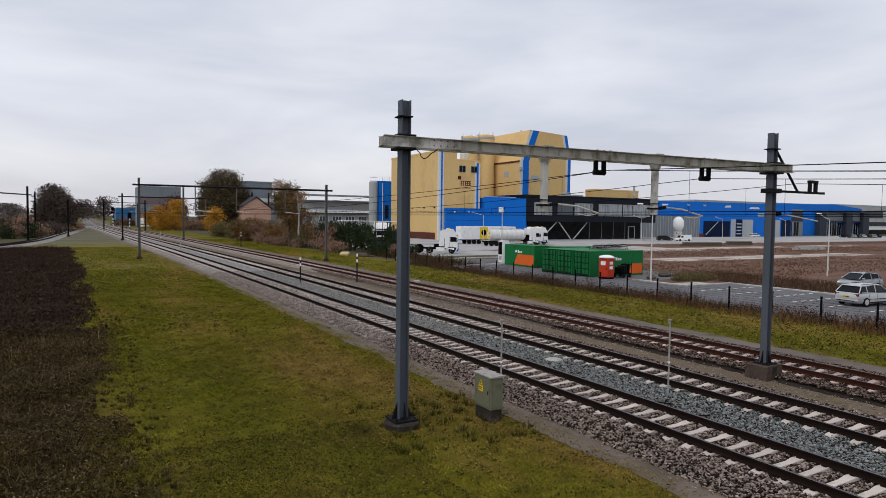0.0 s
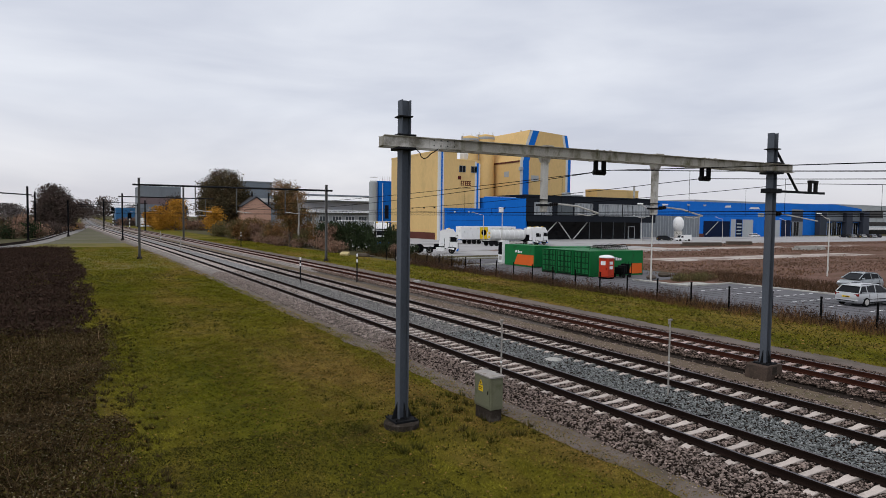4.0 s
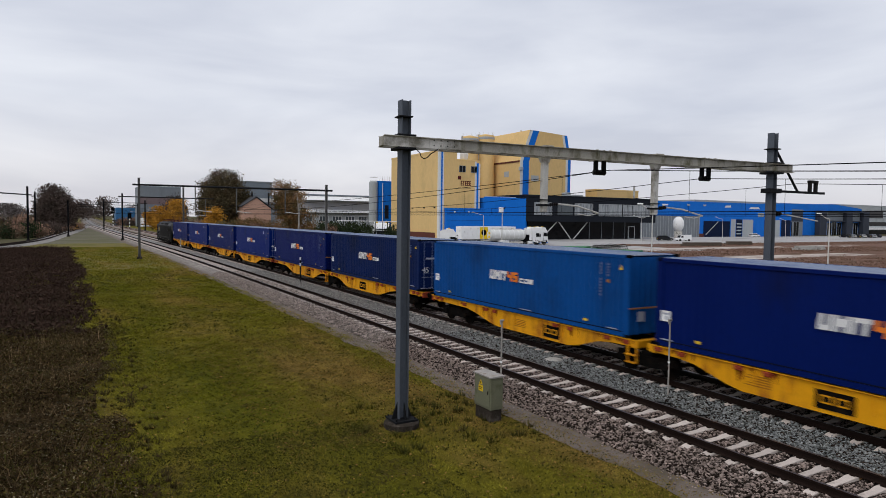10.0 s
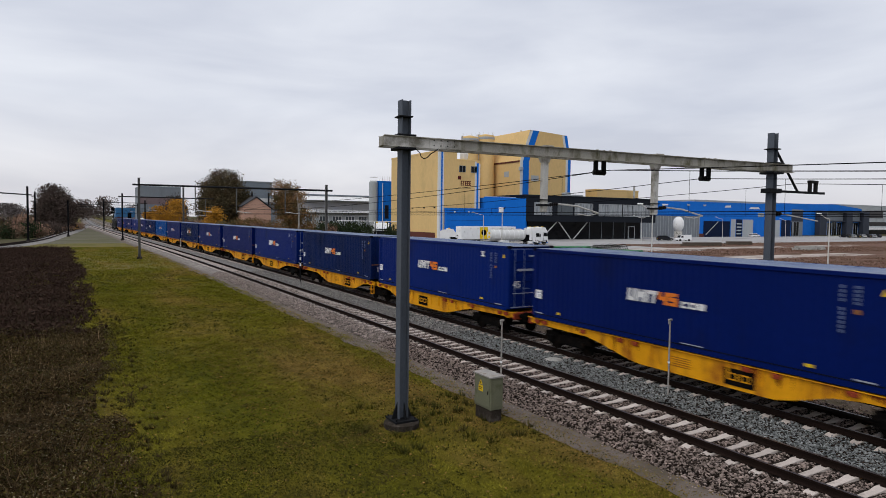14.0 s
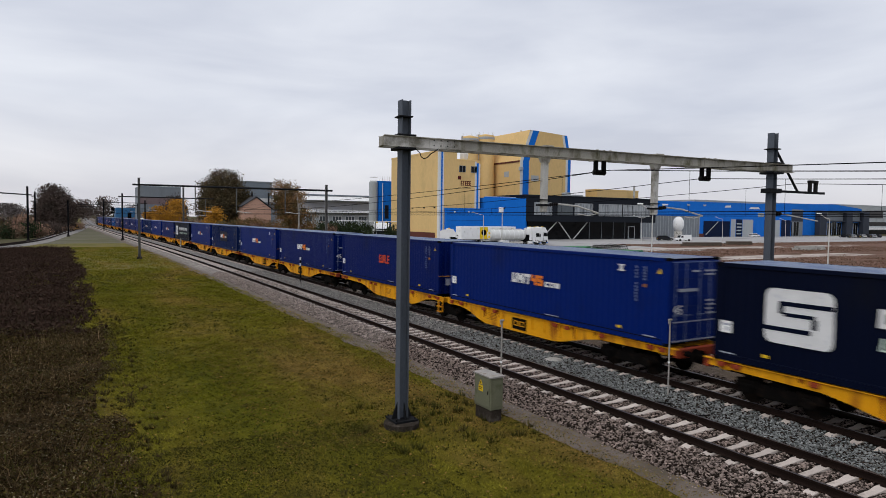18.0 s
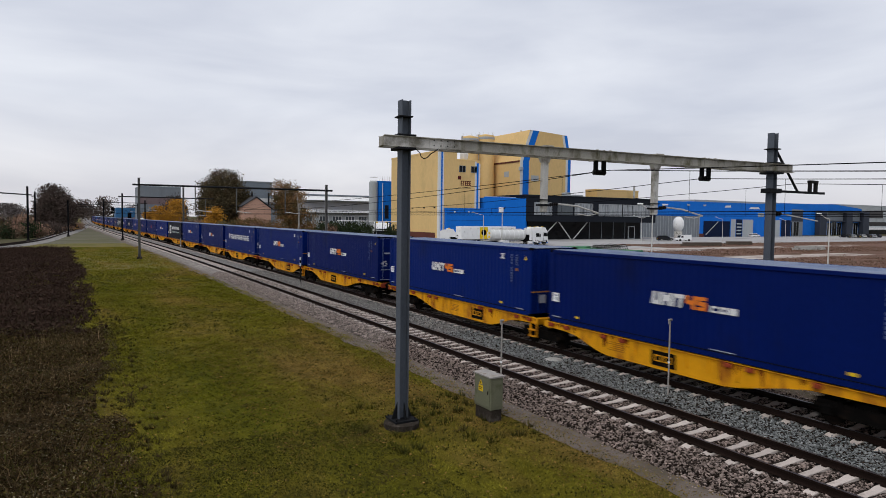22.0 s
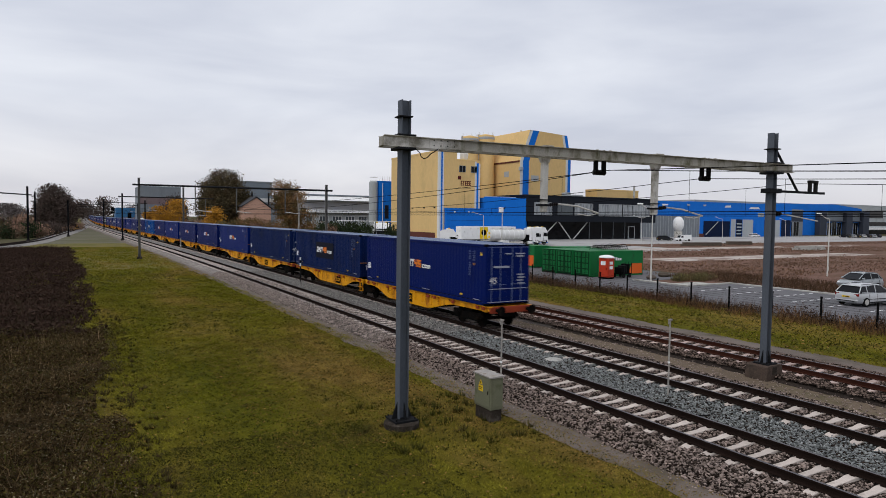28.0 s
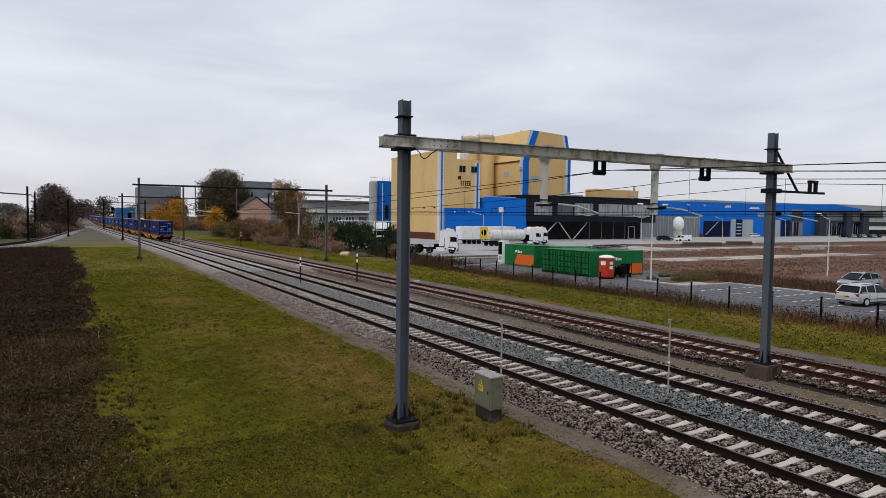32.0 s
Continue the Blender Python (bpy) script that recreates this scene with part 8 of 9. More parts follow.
        part("side_line", Mesh().box(-h + 0.5, h - 0.6, s * 0.905 - 0.006, s * 0.905 + 0.006, 0.5, 0.54), M_BLACKSTEEL, c)
        for x in (-h + 0.85, h - 0.85):
            w = part("wheel", Mesh().lathe([(0.2, -0.1), (0.31, -0.1), (0.32, -0.06), (0.32, 0.06), (0.31, 0.1), (0.2, 0.1)], 20, (x, s * 0.82, 0.32), "y"), M_RUBBER, c, "black tyre")
            part("rim", Mesh().lathe([(0.05, -0.1), (0.21, -0.102), (0.21, 0.102), (0.05, 0.1)], 12, (x, s * 0.83, 0.32), "y"), M_GALV, w)
    for s in (-1, 1):
        for x in (-1.15, -0.28, 0.78):
            part("door_seam", Mesh().box(x - 0.008, x + 0.008, s * 0.897 - 0.008, s * 0.897 + 0.008, 0.38, 0.86), M_TRIM, c)
        for x in (-0.95, -0.05):
            part("door_handle", Mesh().box(x - 0.09, x + 0.09, s * 0.905 - 0.015, s * 0.905 + 0.015, 0.76, 0.79, 0.008), paint, c)
        part("sill_trim", Mesh().box(-h + 1.15, h - 1.2, s * 0.885 - 0.02, s * 0.885 + 0.02, 0.24, 0.33, 0.01), M_TRIM, c)
        part("window_trim", Mesh().tube([(r0 + 0.1, s * 0.85, 0.955), (-0.3, s * 0.855, 0.95), (1.1, s * 0.84, 0.935)], 0.014, 5), M_TRIM, c)
    part("rear_trim", Mesh().box(-h - 0.03, -h + 0.02, -0.62, 0.62, 0.36, 0.43, 0.02), M_TRIM, c, "dark lower bumper trim")
    part("rear_wiper", Mesh().tube([(r0 - 0.0, 0.0, 0.98), (r0 + 0.06, 0.3, 1.08)], 0.012, 4), M_TRIM, c)
    part("number_plate", Mesh().box(-h - 0.012, -h + 0.02, -0.26, 0.26, 0.62, 0.73), M_YELLOWSIGN, c, "yellow plate with a plain bar")
    part("writing_bar", Mesh().box(-h - 0.018, -h - 0.013, -0.2, 0.2, 0.65, 0.7), M_BLACKSTEEL, c)
    part("bumper", Mesh().box(-h - 0.02, -h + 0.2, -0.8, 0.8, 0.34, 0.52, 0.06), paint, c)
    return c


M_SILVER = mat("silver_car_paint", (0.52, 0.53, 0.54), 0.3, 0.3, 0.05, 1, 40, 0.0)
M_BLUEGREY = mat("blue_grey_car_paint", (0.36, 0.385, 0.40), 0.3, 0.3, 0.05, 1, 40, 0.0)
M_BLACKCAR = mat("black_car_paint", (0.015, 0.016, 0.018), 0.25, 0, 0.05)
CARZ = GZ + 0.036
car(pose(48.4, 23.9, CARZ, 0, 0, -6), M_SILVER, "silver-white estate car parked facing away from the line")
car(pose(59.3, 29.9, GZ + 0.027, 0, 0, 168), M_BLUEGREY, "blue-grey hatchback parked beyond the kerb", False, 3.7)
car(pose(149.5, 129.5, GZ + 0.04, 0, 0, -20), M_BLACKCAR, "black car parked by the office", True, 4.7)
car(pose(228.0, 154.0, GZ + 0.04, 0, 0, -5), M_WHITE, "white car parked before the hall", False, 4.9)
for i in range(7):
    car(pose(270 + i * 3.1, 142.5 - i * 0.4, GZ + 0.04, 0, 0, 80), (M_BLACKCAR, M_BLUEGREY, M_BLACKCAR, M_SILVER)[i % 4], "dark car in a row before the showroom", i % 2 == 0, 4.4)


def van(m, label):
    v = thing("van", label, "van", m)
    part("body", Mesh().prism([(-2.2, 0.3), (2.15, 0.3), (2.25, 0.75), (1.5, 1.0), (0.9, 1.75), (-2.1, 1.85), (-2.25, 1.2)], "y", -0.9, 0.9), M_WHITE, v)
    part("windscreen", Mesh().prism([(1.55, 1.02), (1.0, 1.7), (0.94, 1.7), (1.48, 1.02)], "y", -0.75, 0.75), M_GLASS, v)
    for s in (-1, 1):
        part("side_window", Mesh().prism([(0.4, 1.05), (1.35, 1.05), (0.85, 1.6), (0.4, 1.6)], "y", s * 0.905 - 0.005, s * 0.905 + 0.005), M_GLASS, v)
        for x in (-1.4, 1.4):
            part("wheel", Mesh().cyl((x, s * 0.75, 0.33), (x, s * 0.92, 0.33), 0.33, 16), M_RUBBER, v)
    part("rear_door_line", Mesh().box(-2.26, -2.2, -0.02, 0.02, 0.4, 1.7), M_BLACKSTEEL, v)


van(pose(153.6, 126.4, GZ + 0.04, 0, 0, 160), "white delivery van parked by the office")


# ---- trucks ----
def tractor(m, label, group="trucks in the yard"):
    """A white tractor unit looking to +x."""
    t = thing("truck_tractor", label, "truck", m, group)
    part("cab", Mesh().prism([(0.2, 0.9), (2.2, 0.55), (2.35, 1.0), (2.3, 1.9), (2.1, 3.15), (1.85, 3.45), (1.5, 3.95), (0.4, 4.1), (0.15, 3.6)], "y", -1.22, 1.22), M_WHITE, t)
    part("windscreen", Mesh().prism([(2.33, 1.95), (2.14, 2.85), (2.08, 2.85), (2.26, 1.95)], "y", -1.08, 1.08), M_GLASS, t)
    part("grille", Mesh().box(2.28, 2.38, -0.85, 0.85, 0.75, 1.7, 0.02), M_BLACKSTEEL, t)
    part("bumper", Mesh().box(2.0, 2.42, -1.2, 1.2, 0.4, 0.8, 0.06), M_SIGNBLUE, t, "blue bumper")
    part("chassis", Mesh().box(-3.4, 2.0, -0.45, 0.45, 0.7, 1.0, 0.02), M_BLACKSTEEL, t)
    part("cab_rear_gear", Mesh().box(-0.7, 0.1, -1.0, 1.0, 1.0, 2.4, 0.05).box(-1.6, -0.75, -0.9, 0.9, 1.0, 1.5, 0.04), M_BLACKSTEEL, t)
    for s in (-1.17, 1.17):
        part("wind_deflector", Mesh().prism([(-0.75, 1.2), (0.1, 1.2), (0.1, 3.95), (-0.55, 3.7)], "y", s - 0.03, s + 0.03), M_WHITE, t)
    part("sun_visor", Mesh().box(2.05, 2.3, -1.1, 1.1, 2.9, 3.02, 0.02), M_BLACKSTEEL, t)
    part("headlight", Mesh().box(2.3, 2.4, -1.1, -0.85, 0.85, 1.1, 0.02).box(2.3, 2.4, 0.85, 1.1, 0.85, 1.1, 0.02), M_GALV, t)
    for s in (-1, 1):
        part("side_window", Mesh().prism([(1.1, 1.95), (2.05, 1.95), (1.95, 2.75), (1.1, 2.75)], "y", s * 1.225 - 0.006, s * 1.225 + 0.006), M_GLASS, t)
        part("mirror", Mesh().box(2.0, 2.15, s * 1.4 - 0.12, s * 1.4 + 0.12, 1.9, 2.6, 0.03), M_BLACKSTEEL, t)
        part("fairing", Mesh().box(-1.2, 0.2, s * 1.15 - 0.06, s * 1.15 + 0.06, 0.45, 1.0, 0.04), M_WHITE, t)
        part("fuel_tank", Mesh().cyl((-1.1, s * 0.85, 0.75), (0.1, s * 0.85, 0.75), 0.3, 12), M_GALV, t)
        for x in (1.35, -2.3):
            w = part("wheel", Mesh().lathe([(0.25, -0.16), (0.5, -0.16), (0.52, -0.1), (0.52, 0.1), (0.5, 0.16), (0.25, 0.16)], 18, (x, s * 1.02, 0.52), "y"), M_RUBBER, t)
            part("rim", Mesh().lathe([(0.08, -0.12), (0.26, -0.165), (0.26, 0.165), (0.08, 0.12)], 12, (x, s * 1.02, 0.52), "y"), M_GALV, w)
        part("beacon", Mesh().box(0.7, 1.0, s * 0.8 - 0.15, s * 0.8 + 0.15, 4.03, 4.18, 0.03), M_YELLOWSIGN, t)
        part("door_line", Mesh().box(1.0, 1.04, s * 1.222 - 0.006, s * 1.222 + 0.006, 1.0, 2.9), M_LOCOGREY, t)
        part("step_well", Mesh().box(1.75, 2.1, s * 1.21 - 0.03, s * 1.21 + 0.03, 0.6, 1.05, 0.02), M_BLACKSTEEL, t, "dark step well")
        part("wheel_arch", Mesh().box(0.75, 1.95, s * 1.2 - 0.04, s * 1.2 + 0.04, 0.95, 1.12, 0.03), M_LOCOGREY, t)
    return t


def trailer(m, label, tank):
    t = thing("tank_trailer" if tank else "box_trailer", label, "trailer", m, "trailers in the yard")
    if tank:
        part("tank", Mesh().lathe([(0.0, -4.5), (0.7, -4.5), (1.1, -4.3), (1.22, -3.9), (1.22, 3.9), (1.1, 4.3), (0.7, 4.5), (0.0, 4.5)], 24, (0, 0, 2.35), "x"), M_TANK, t, "bright silver tank", smooth=True)
        for x in np.arange(-3.7, 3.8, 1.23):
            part("tank_band", Mesh().lathe([(1.22, -0.06), (1.25, -0.05), (1.25, 0.05), (1.22, 0.06)], 24, (float(x), 0, 2.35), "x"), M_WHITE, t)
        part("catwalk", Mesh().box(-4.0, 4.0, -0.3, 0.3, 3.6, 3.68, 0.01), M_GALV, t)
        part("painted_end", Mesh().lathe([(0.0, -0.03), (0.9, -0.03), (0.9, 0.03), (0, 0.03)], 20, (-4.5, 0, 2.35), "x"), M_TANK, t)
        part("warning_sign", Mesh().box(-4.56, -4.531, -0.35, 0.35, 1.7, 2.2).box(-4.56, -4.531, -0.3, 0.3, 2.5, 2.9), M_YELLOWSIGN, t, "yellow plates on the tank end")
        part("manhole", Mesh().cyl((-1.5, 0, 3.5), (-1.5, 0, 3.8), 0.3, 12).cyl((1.5, 0, 3.5), (1.5, 0, 3.8), 0.3, 12), M_GALV, t)
    else:
        part("box", Mesh().box(-6.8, 8.2, -1.25, 1.25, 1.05, 4.0, 0.04), M_WHITE, t)
        part("sign_panel", Mesh().box(-1.9, 0.3, -1.265, -1.252, 1.15, 3.85), M_YELLOWSIGN, t, "yellow advertising panel")
        part("sign_emblem", Mesh().lathe([(0.0, -0.01), (0.7, -0.01), (0.7, 0.01), (0, 0.01)], 16, (-0.8, -1.275, 2.6), "y"), M_BLACKSTEEL, t)
        for z in (2.2, 2.7):
            part("writing_bar", Mesh().box(0.9, 3.6, -1.262, -1.252, z, z + 0.25), M_LOCOGREY, t)
        for s in (-1, 1):
            part("rear_door", Mesh().box(-6.84, -6.8, s * 0.62 - 0.58, s * 0.62 + 0.58, 1.15, 3.9, 0.01), M_WHITE, t)
    part("chassis", Mesh().box(-6.0, 6.0, -0.5, 0.5, 0.8, 1.05, 0.02), M_BLACKSTEEL, t)
    part("side_guard", Mesh().box(-2.0, 3.5, -1.2, -1.14, 0.5, 0.95, 0.02), M_GALV, t)
    for x in (-4.6, -3.3, -2.0):
        for s in (-1, 1):
            part("wheel", Mesh().cyl((x, s * 0.86, 0.52), (x, s * 1.2, 0.52), 0.52, 16), M_RUBBER, t)
    part("landing_leg", Mesh().box(3.4, 3.6, -0.8, 0.8, 0.0, 0.9), M_BLACKSTEEL, t)
    return t


# ---- buildings ----
def cladding(name, c, rough=0.5, dirt=None):
    return mat(name, c, rough, 0, 0.07, 0.12, 2.5, 0.05, spec=0.05, dirt=dirt or (c[0] * 0.8, c[1] * 0.8, c[2] * 0.8), dirt_amount=0.25, dirt_scale=0.2, stretch=(1, 1, 0.4))


M_NAVYDARK = cladding("dark_navy_gate", (0.004, 0.012, 0.04))
M_HALLGREY = cladding("hall_grey_cladding", (0.33, 0.325, 0.33))
M_BEIGE = cladding("yellow_beige_cladding", (0.71, 0.49, 0.215))
M_SIGNBLUE = cladding("bright_blue_cladding", (0.010, 0.155, 0.60))
M_PORTAL = cladding("dark_blue_grey_cladding", (0.045, 0.052, 0.070))
M_CHARCOAL = cladding("charcoal_cladding", (0.015, 0.018, 0.024))
# blue greyed to hold the haze of its distance
M_FARBLUE = cladding("hazed_blue_shed", (0.05, 0.16, 0.32))
M_LIGHTGREY = cladding("light_grey_cladding", (0.40, 0.42, 0.43))
M_MIDGREY = cladding("mid_grey_cladding", (0.21, 0.23, 0.25))
M_SLATEGREY = cladding("slate_blue_grey_cladding", (0.20, 0.23, 0.26))
M_OFFWHITE = cladding("off_white_cladding", (0.66, 0.66, 0.64))
M_PINKWALL = cladding("salmon_render", (0.58, 0.35, 0.26), 0.85)
M_DARKRED = cladding("dark_red_brick", (0.12, 0.045, 0.035), 0.85)
# red paled and greyed, so the colour carries the far hall's haze
M_DULLRED = cladding("hazed_red_sheet", (0.20, 0.145, 0.15))
M_ROOFDARK = mat("dark_roof_felt", (0.07, 0.07, 0.075), 0.85, 0, 0.2, 0.2, 5, 0.1)
M_BLIND = mat("pale_window_blinds", (0.30, 0.325, 0.34), 0.3, 0, 0.3, 0.8, 3, 0.0, (0.06, 0.07, 0.08), 0.45, 0.7, (1.6, 1, 0.2), spec=0.4)
M_SIGNRED = mat("dark_red_sign_paint", (0.09, 0.014, 0.012), 0.5)


def building(name, label, x0, x1, y0, y1, z1, wall, roof=None, cap=None, category="building", z0=GZ):
    b = thing(name, label, category, (0, 0, 0))
    part("wall", Mesh().box(x0, x1, y0, y1, z0 - (0.5 if z0 == GZ else 0), z1), wall, b)
    part("roof", Mesh().box(x0 + 0.15, x1 - 0.15, y0 + 0.15, y1 - 0.15, z1 - 0.3, z1 + 0.02), roof or M_ROOFDARK, b)
    cm = cap or wall
    for xa, xb, ya, yb in ((x0 - 0.06, x1 + 0.06, y0 - 0.06, y0 + 0.14), (x0 - 0.06, x0 + 0.14, y0 + 0.145, y1 + 0.06), (x1 - 0.14, x1 + 0.06, y0 + 0.145, y1 + 0.06)):
        part("parapet", Mesh().box(xa, xb, ya, yb, z1 - 0.25, z1 + 0.25, 0.03), cm, b)
    return b


def window(parent, x0, x1, z0, z1, y, glass=None, bars=0, frame_mat=None):
    """A framed window in a wall that faces -y."""
    f = Mesh()
    t = 0.09
    for xa, xb, za, zb in ((x0, x1, z0, z0 + t), (x0, x1, z1 - t, z1), (x0, x0 + t, z0 + t, z1 - t), (x1 - t, x1, z0 + t, z1 - t)):
        f.box(xa, xb, y - 0.1, y + 0.05, za, zb)
    for i in range(bars):
        xm = x0 + (x1 - x0) * (i + 1) / (bars + 1)
        f.box(xm - 0.06, xm + 0.06, y - 0.08, y + 0.03, z0 + t, z1 - t)
    w = part("window", f, frame_mat or M_LIGHTGREY, parent, "framed window")
    part("pane", Mesh().box(x0 + t, x1 - t, y - 0.03, y + 0.02, z0 + t, z1 - t), glass or M_GLASSGREY, w)
    return w


def panel(parent, name, x0, x1, z0, z1, y, m, label="", d=0.03):
    return part(name, Mesh().box(x0, x1, y - d, y - 0.002, z0, z1), m, parent, label)


# feed factory: stepped beige block with white and blue corner stripes
ff = building("feed_factory", "tall yellow-beige factory block with blue and white corner stripes", 83.5, 88.9, 148, 178, 23.3, M_BEIGE, cap=M_BEIGE)
part("wall", Mesh().box(88.9, 96.2, 148.01, 178, GZ - 0.5, 21.2), M_BEIGE, ff)
part("parapet", Mesh().box(88.95, 96.25, 147.95, 148.15, 21.0, 21.4, 0.03), M_BEIGE, ff)
panel(ff, "corner_stripe", 83.5, 84.0, GZ, 23.3, 148, M_OFFWHITE, "white stripe")
panel(ff, "corner_stripe", 84.0, 84.5, GZ, 23.3, 148, M_SIGNBLUE, "blue stripe", 0.04)
panel(ff, "corner_stripe", 84.5, 84.9, GZ, 23.3, 148, M_OFFWHITE, "white stripe")
part("corner_stripe", Mesh().box(83.45, 83.498, 148, 148.9, GZ, 23.3), M_OFFWHITE, ff, "white stripe")
panel(ff, "corner_stripe", 94.7, 95.3, 7.6, 21.0, 148, M_OFFWHITE, "white stripe")
part("stair_shaft", Mesh().box(95.3, 95.85, 147.85, 150.0, 7.6, 20.6, 0.04), M_SIGNBLUE, ff, "blue stair shaft")
part("corner_stripe", Mesh().box(95.85, 96.3, 147.75, 149, 7.6, 20.4), M_OFFWHITE, ff, "white stripe")
for xa in (89.6, 93.4):
    window(ff, xa, xa + 2.1, 17.9, 19.7, 148, M_GLASS, 1, M_MIDGREY)
panel(ff, "sign", 89.3, 90.3, 15.9, 16.9, 148, M_SIGNRED, "dark red square sign")
sg = Mesh()
for i in range(5):
    x = 90.2 + i * 0.68
    sg.box(x, x + 0.2, 147.93, 147.99, 14.3, 15.6)
    for z in ((14.3, 14.85, 15.4) if i != 1 else (15.4,)):
        sg.box(x + 0.18, x + 0.52, 147.93, 147.99, z, z + 0.2)
sg.box(89.4, 93.4, 147.93, 147.99, 13.6, 13.72)
part("sign", sg, M_SIGNRED, ff, "dark red sign of plain bars")
part("plinth", Mesh().box(83.44, 83.498, 150, 178.1, GZ, 1.4), M_DARKRED, ff, "dark red base band")
for y in (150, 156, 163):
    part("wall_lamp", Mesh().box(83.1, 83.5, y, y + 0.3, 8.0, 8.3, 0.03), M_BLACKSTEEL, ff)
for x, z in ((85.6, 9.3), (88.4, 10.2)):
    part("roof_vent", Mesh().cyl((x, 150.5, 23.3), (x, 150.5, 24.1), 0.15, 8).box(x - 0.3, x + 0.3, 150.2, 150.8, 24.0, 24.2), M_GALV, ff)
part("hopper", Mesh().lathe([(0.4, 21.2), (1.1, 22.0), (1.2, 23.2), (0.8, 24.2), (0.1, 24.6)], 14, (93.6, 152.0, 0)), M_OFFWHITE, ff, "white hopper on the roof")

lb = building("factory_wing", "low bright blue wing before the factory", 85.2, 97.2, 146.9, 165, 7.9, M_SIGNBLUE, cap=M_SIGNBLUE)
part("wall", Mesh().box(97.2, 112.2, 147.05, 170, GZ - 0.5, 11.2), M_SIGNBLUE, lb)
part("parapet", Mesh().box(97.2, 112.2, 146.99, 147.2, 11.0, 11.45, 0.03), M_SIGNBLUE, lb)
part("wall", Mesh().prism([(97.3, 147.04), (107.95, 142.05), (107.95, 147.04)], "z", GZ - 0.5, 11.2), M_SIGNBLUE, lb, "blue wall slanting out to the office")
for z in (1.2, 3.0, 4.8, 6.6):
    part("cladding_joint", Mesh().box(85.3, 97.1, 146.88, 146.898, z, z + 0.05), M_CHARCOAL, lb)
for x in (87.5, 92.0, 99.5, 103.0, 107.0):
    part("wall_lamp", Mesh().box(x, x + 0.35, 146.6 if x < 97 else 146.8, 146.88 if x < 97 else 147.04, 6.9, 7.3, 0.03), M_OFFWHITE, lb)
part("roof_edge_light", Mesh().box(97.6, 111.8, 147.0, 147.3, 11.46, 11.6), M_OFFWHITE, lb)

tw = thing("factory_tower", "tall yellow-beige tower with slanted blue and white corner bands", "tower", (0, 0, 0))
TWX = [(122.7, GZ - 0.5), (143.7, GZ - 0.5), (143.7, 25.0), (141.9, 33.4), (126.6, 34.2), (122.7, 24.0)]
part("wall", Mesh().prism(TWX, "y", 165, 186.5), M_BEIGE, tw)


def front_band(u0, u1, m, left=True, lift=0.03):
    """A band along a slanted tower corner on the face to -y."""
    if left:
        pts = [(122.7 + u0, 8.0), (122.7 + u1, 8.0), (122.7 + u1, 24.0), (126.6 + u1, 34.17 - 0.05 * u1), (126.6 + u0, 34.17 - 0.05 * u0), (122.7 + u0, 24.0)]
    else:
        pts = [(143.7 - u1, 8.0), (143.7 - u0, 8.0), (143.7 - u0, 25.0), (141.9 - u0, 33.4), (141.9 - u1, 33.4), (143.7 - u1, 25.0)]
    part("corner_band", Mesh().prism(pts, "y", 165 - lift, 164.998), m, tw, "blue band" if m is M_SIGNBLUE else "white band")


front_band(0.0, 1.1, M_OFFWHITE)
front_band(1.1, 3.5, M_SIGNBLUE, True, 0.05)
front_band(0.0, 1.2, M_SIGNBLUE, False, 0.05)
front_band(1.2, 2.1, M_OFFWHITE, False)
part("louvre", Mesh().box(122.62, 122.69, 171.0, 173.6, 19.2, 21.0), M_LIGHTGREY, tw, "grey louvre")
panel(tw, "louvre", 127.2, 130.2, 17.8, 19.6, 165, M_LIGHTGREY, "grey louvre", 0.06)
part("trim", Mesh().box(122.5, 122.69, 165.2, 186, 23.7, 24.2), M_DARKRED, tw)
part("sign_box", Mesh().box(122.0, 123.3, 164.0, 164.9, 20.9, 22.1, 0.1), M_LIGHTGREY, tw, "small pale sign box")
for x in (128, 133, 137):
    part("roof_vent", Mesh().cyl((x, 172, 33.6), (x, 172, 34.9), 0.3, 8), M_GALV, tw)
for x, y, top in ((113.6, 181.0, 33.2), (119.4, 180.0, 34.0)):
    s = thing("silo", "round beige storage silo beside the tower", "silo", (x, y, GZ), "factory silos")
    part("shell", Mesh().lathe([(2.9, 0), (2.9, top - 0.5), (2.75, top - 0.2), (0.4, top + 0.35), (0.1, top + 0.4)], 28), M_BEIGE, s, smooth=True)
    part("rim", Mesh().lathe([(2.93, top - 1.6), (2.98, top - 1.5), (2.98, top - 0.9), (2.93, top - 0.8)], 28), M_LIGHTGREY, s)
    rl = Mesh()
    for k in range(10):
        a = 6.2832 * k / 10
        rl.cyl((2.6 * math.cos(a), 2.6 * math.sin(a), top - 0.2), (2.6 * math.cos(a), 2.6 * math.sin(a), top + 0.9), 0.04, 4)
    part("guard_rail", rl, M_GALV, s)
    part("ladder", Mesh().box(-3.2, -2.95, -0.3, 0.3, 1.0, top), M_GALV, s)
s = building("factory_link", "beige rear block joining the silos", 97, 123.0, 172, 186, 10.5, M_BEIGE)

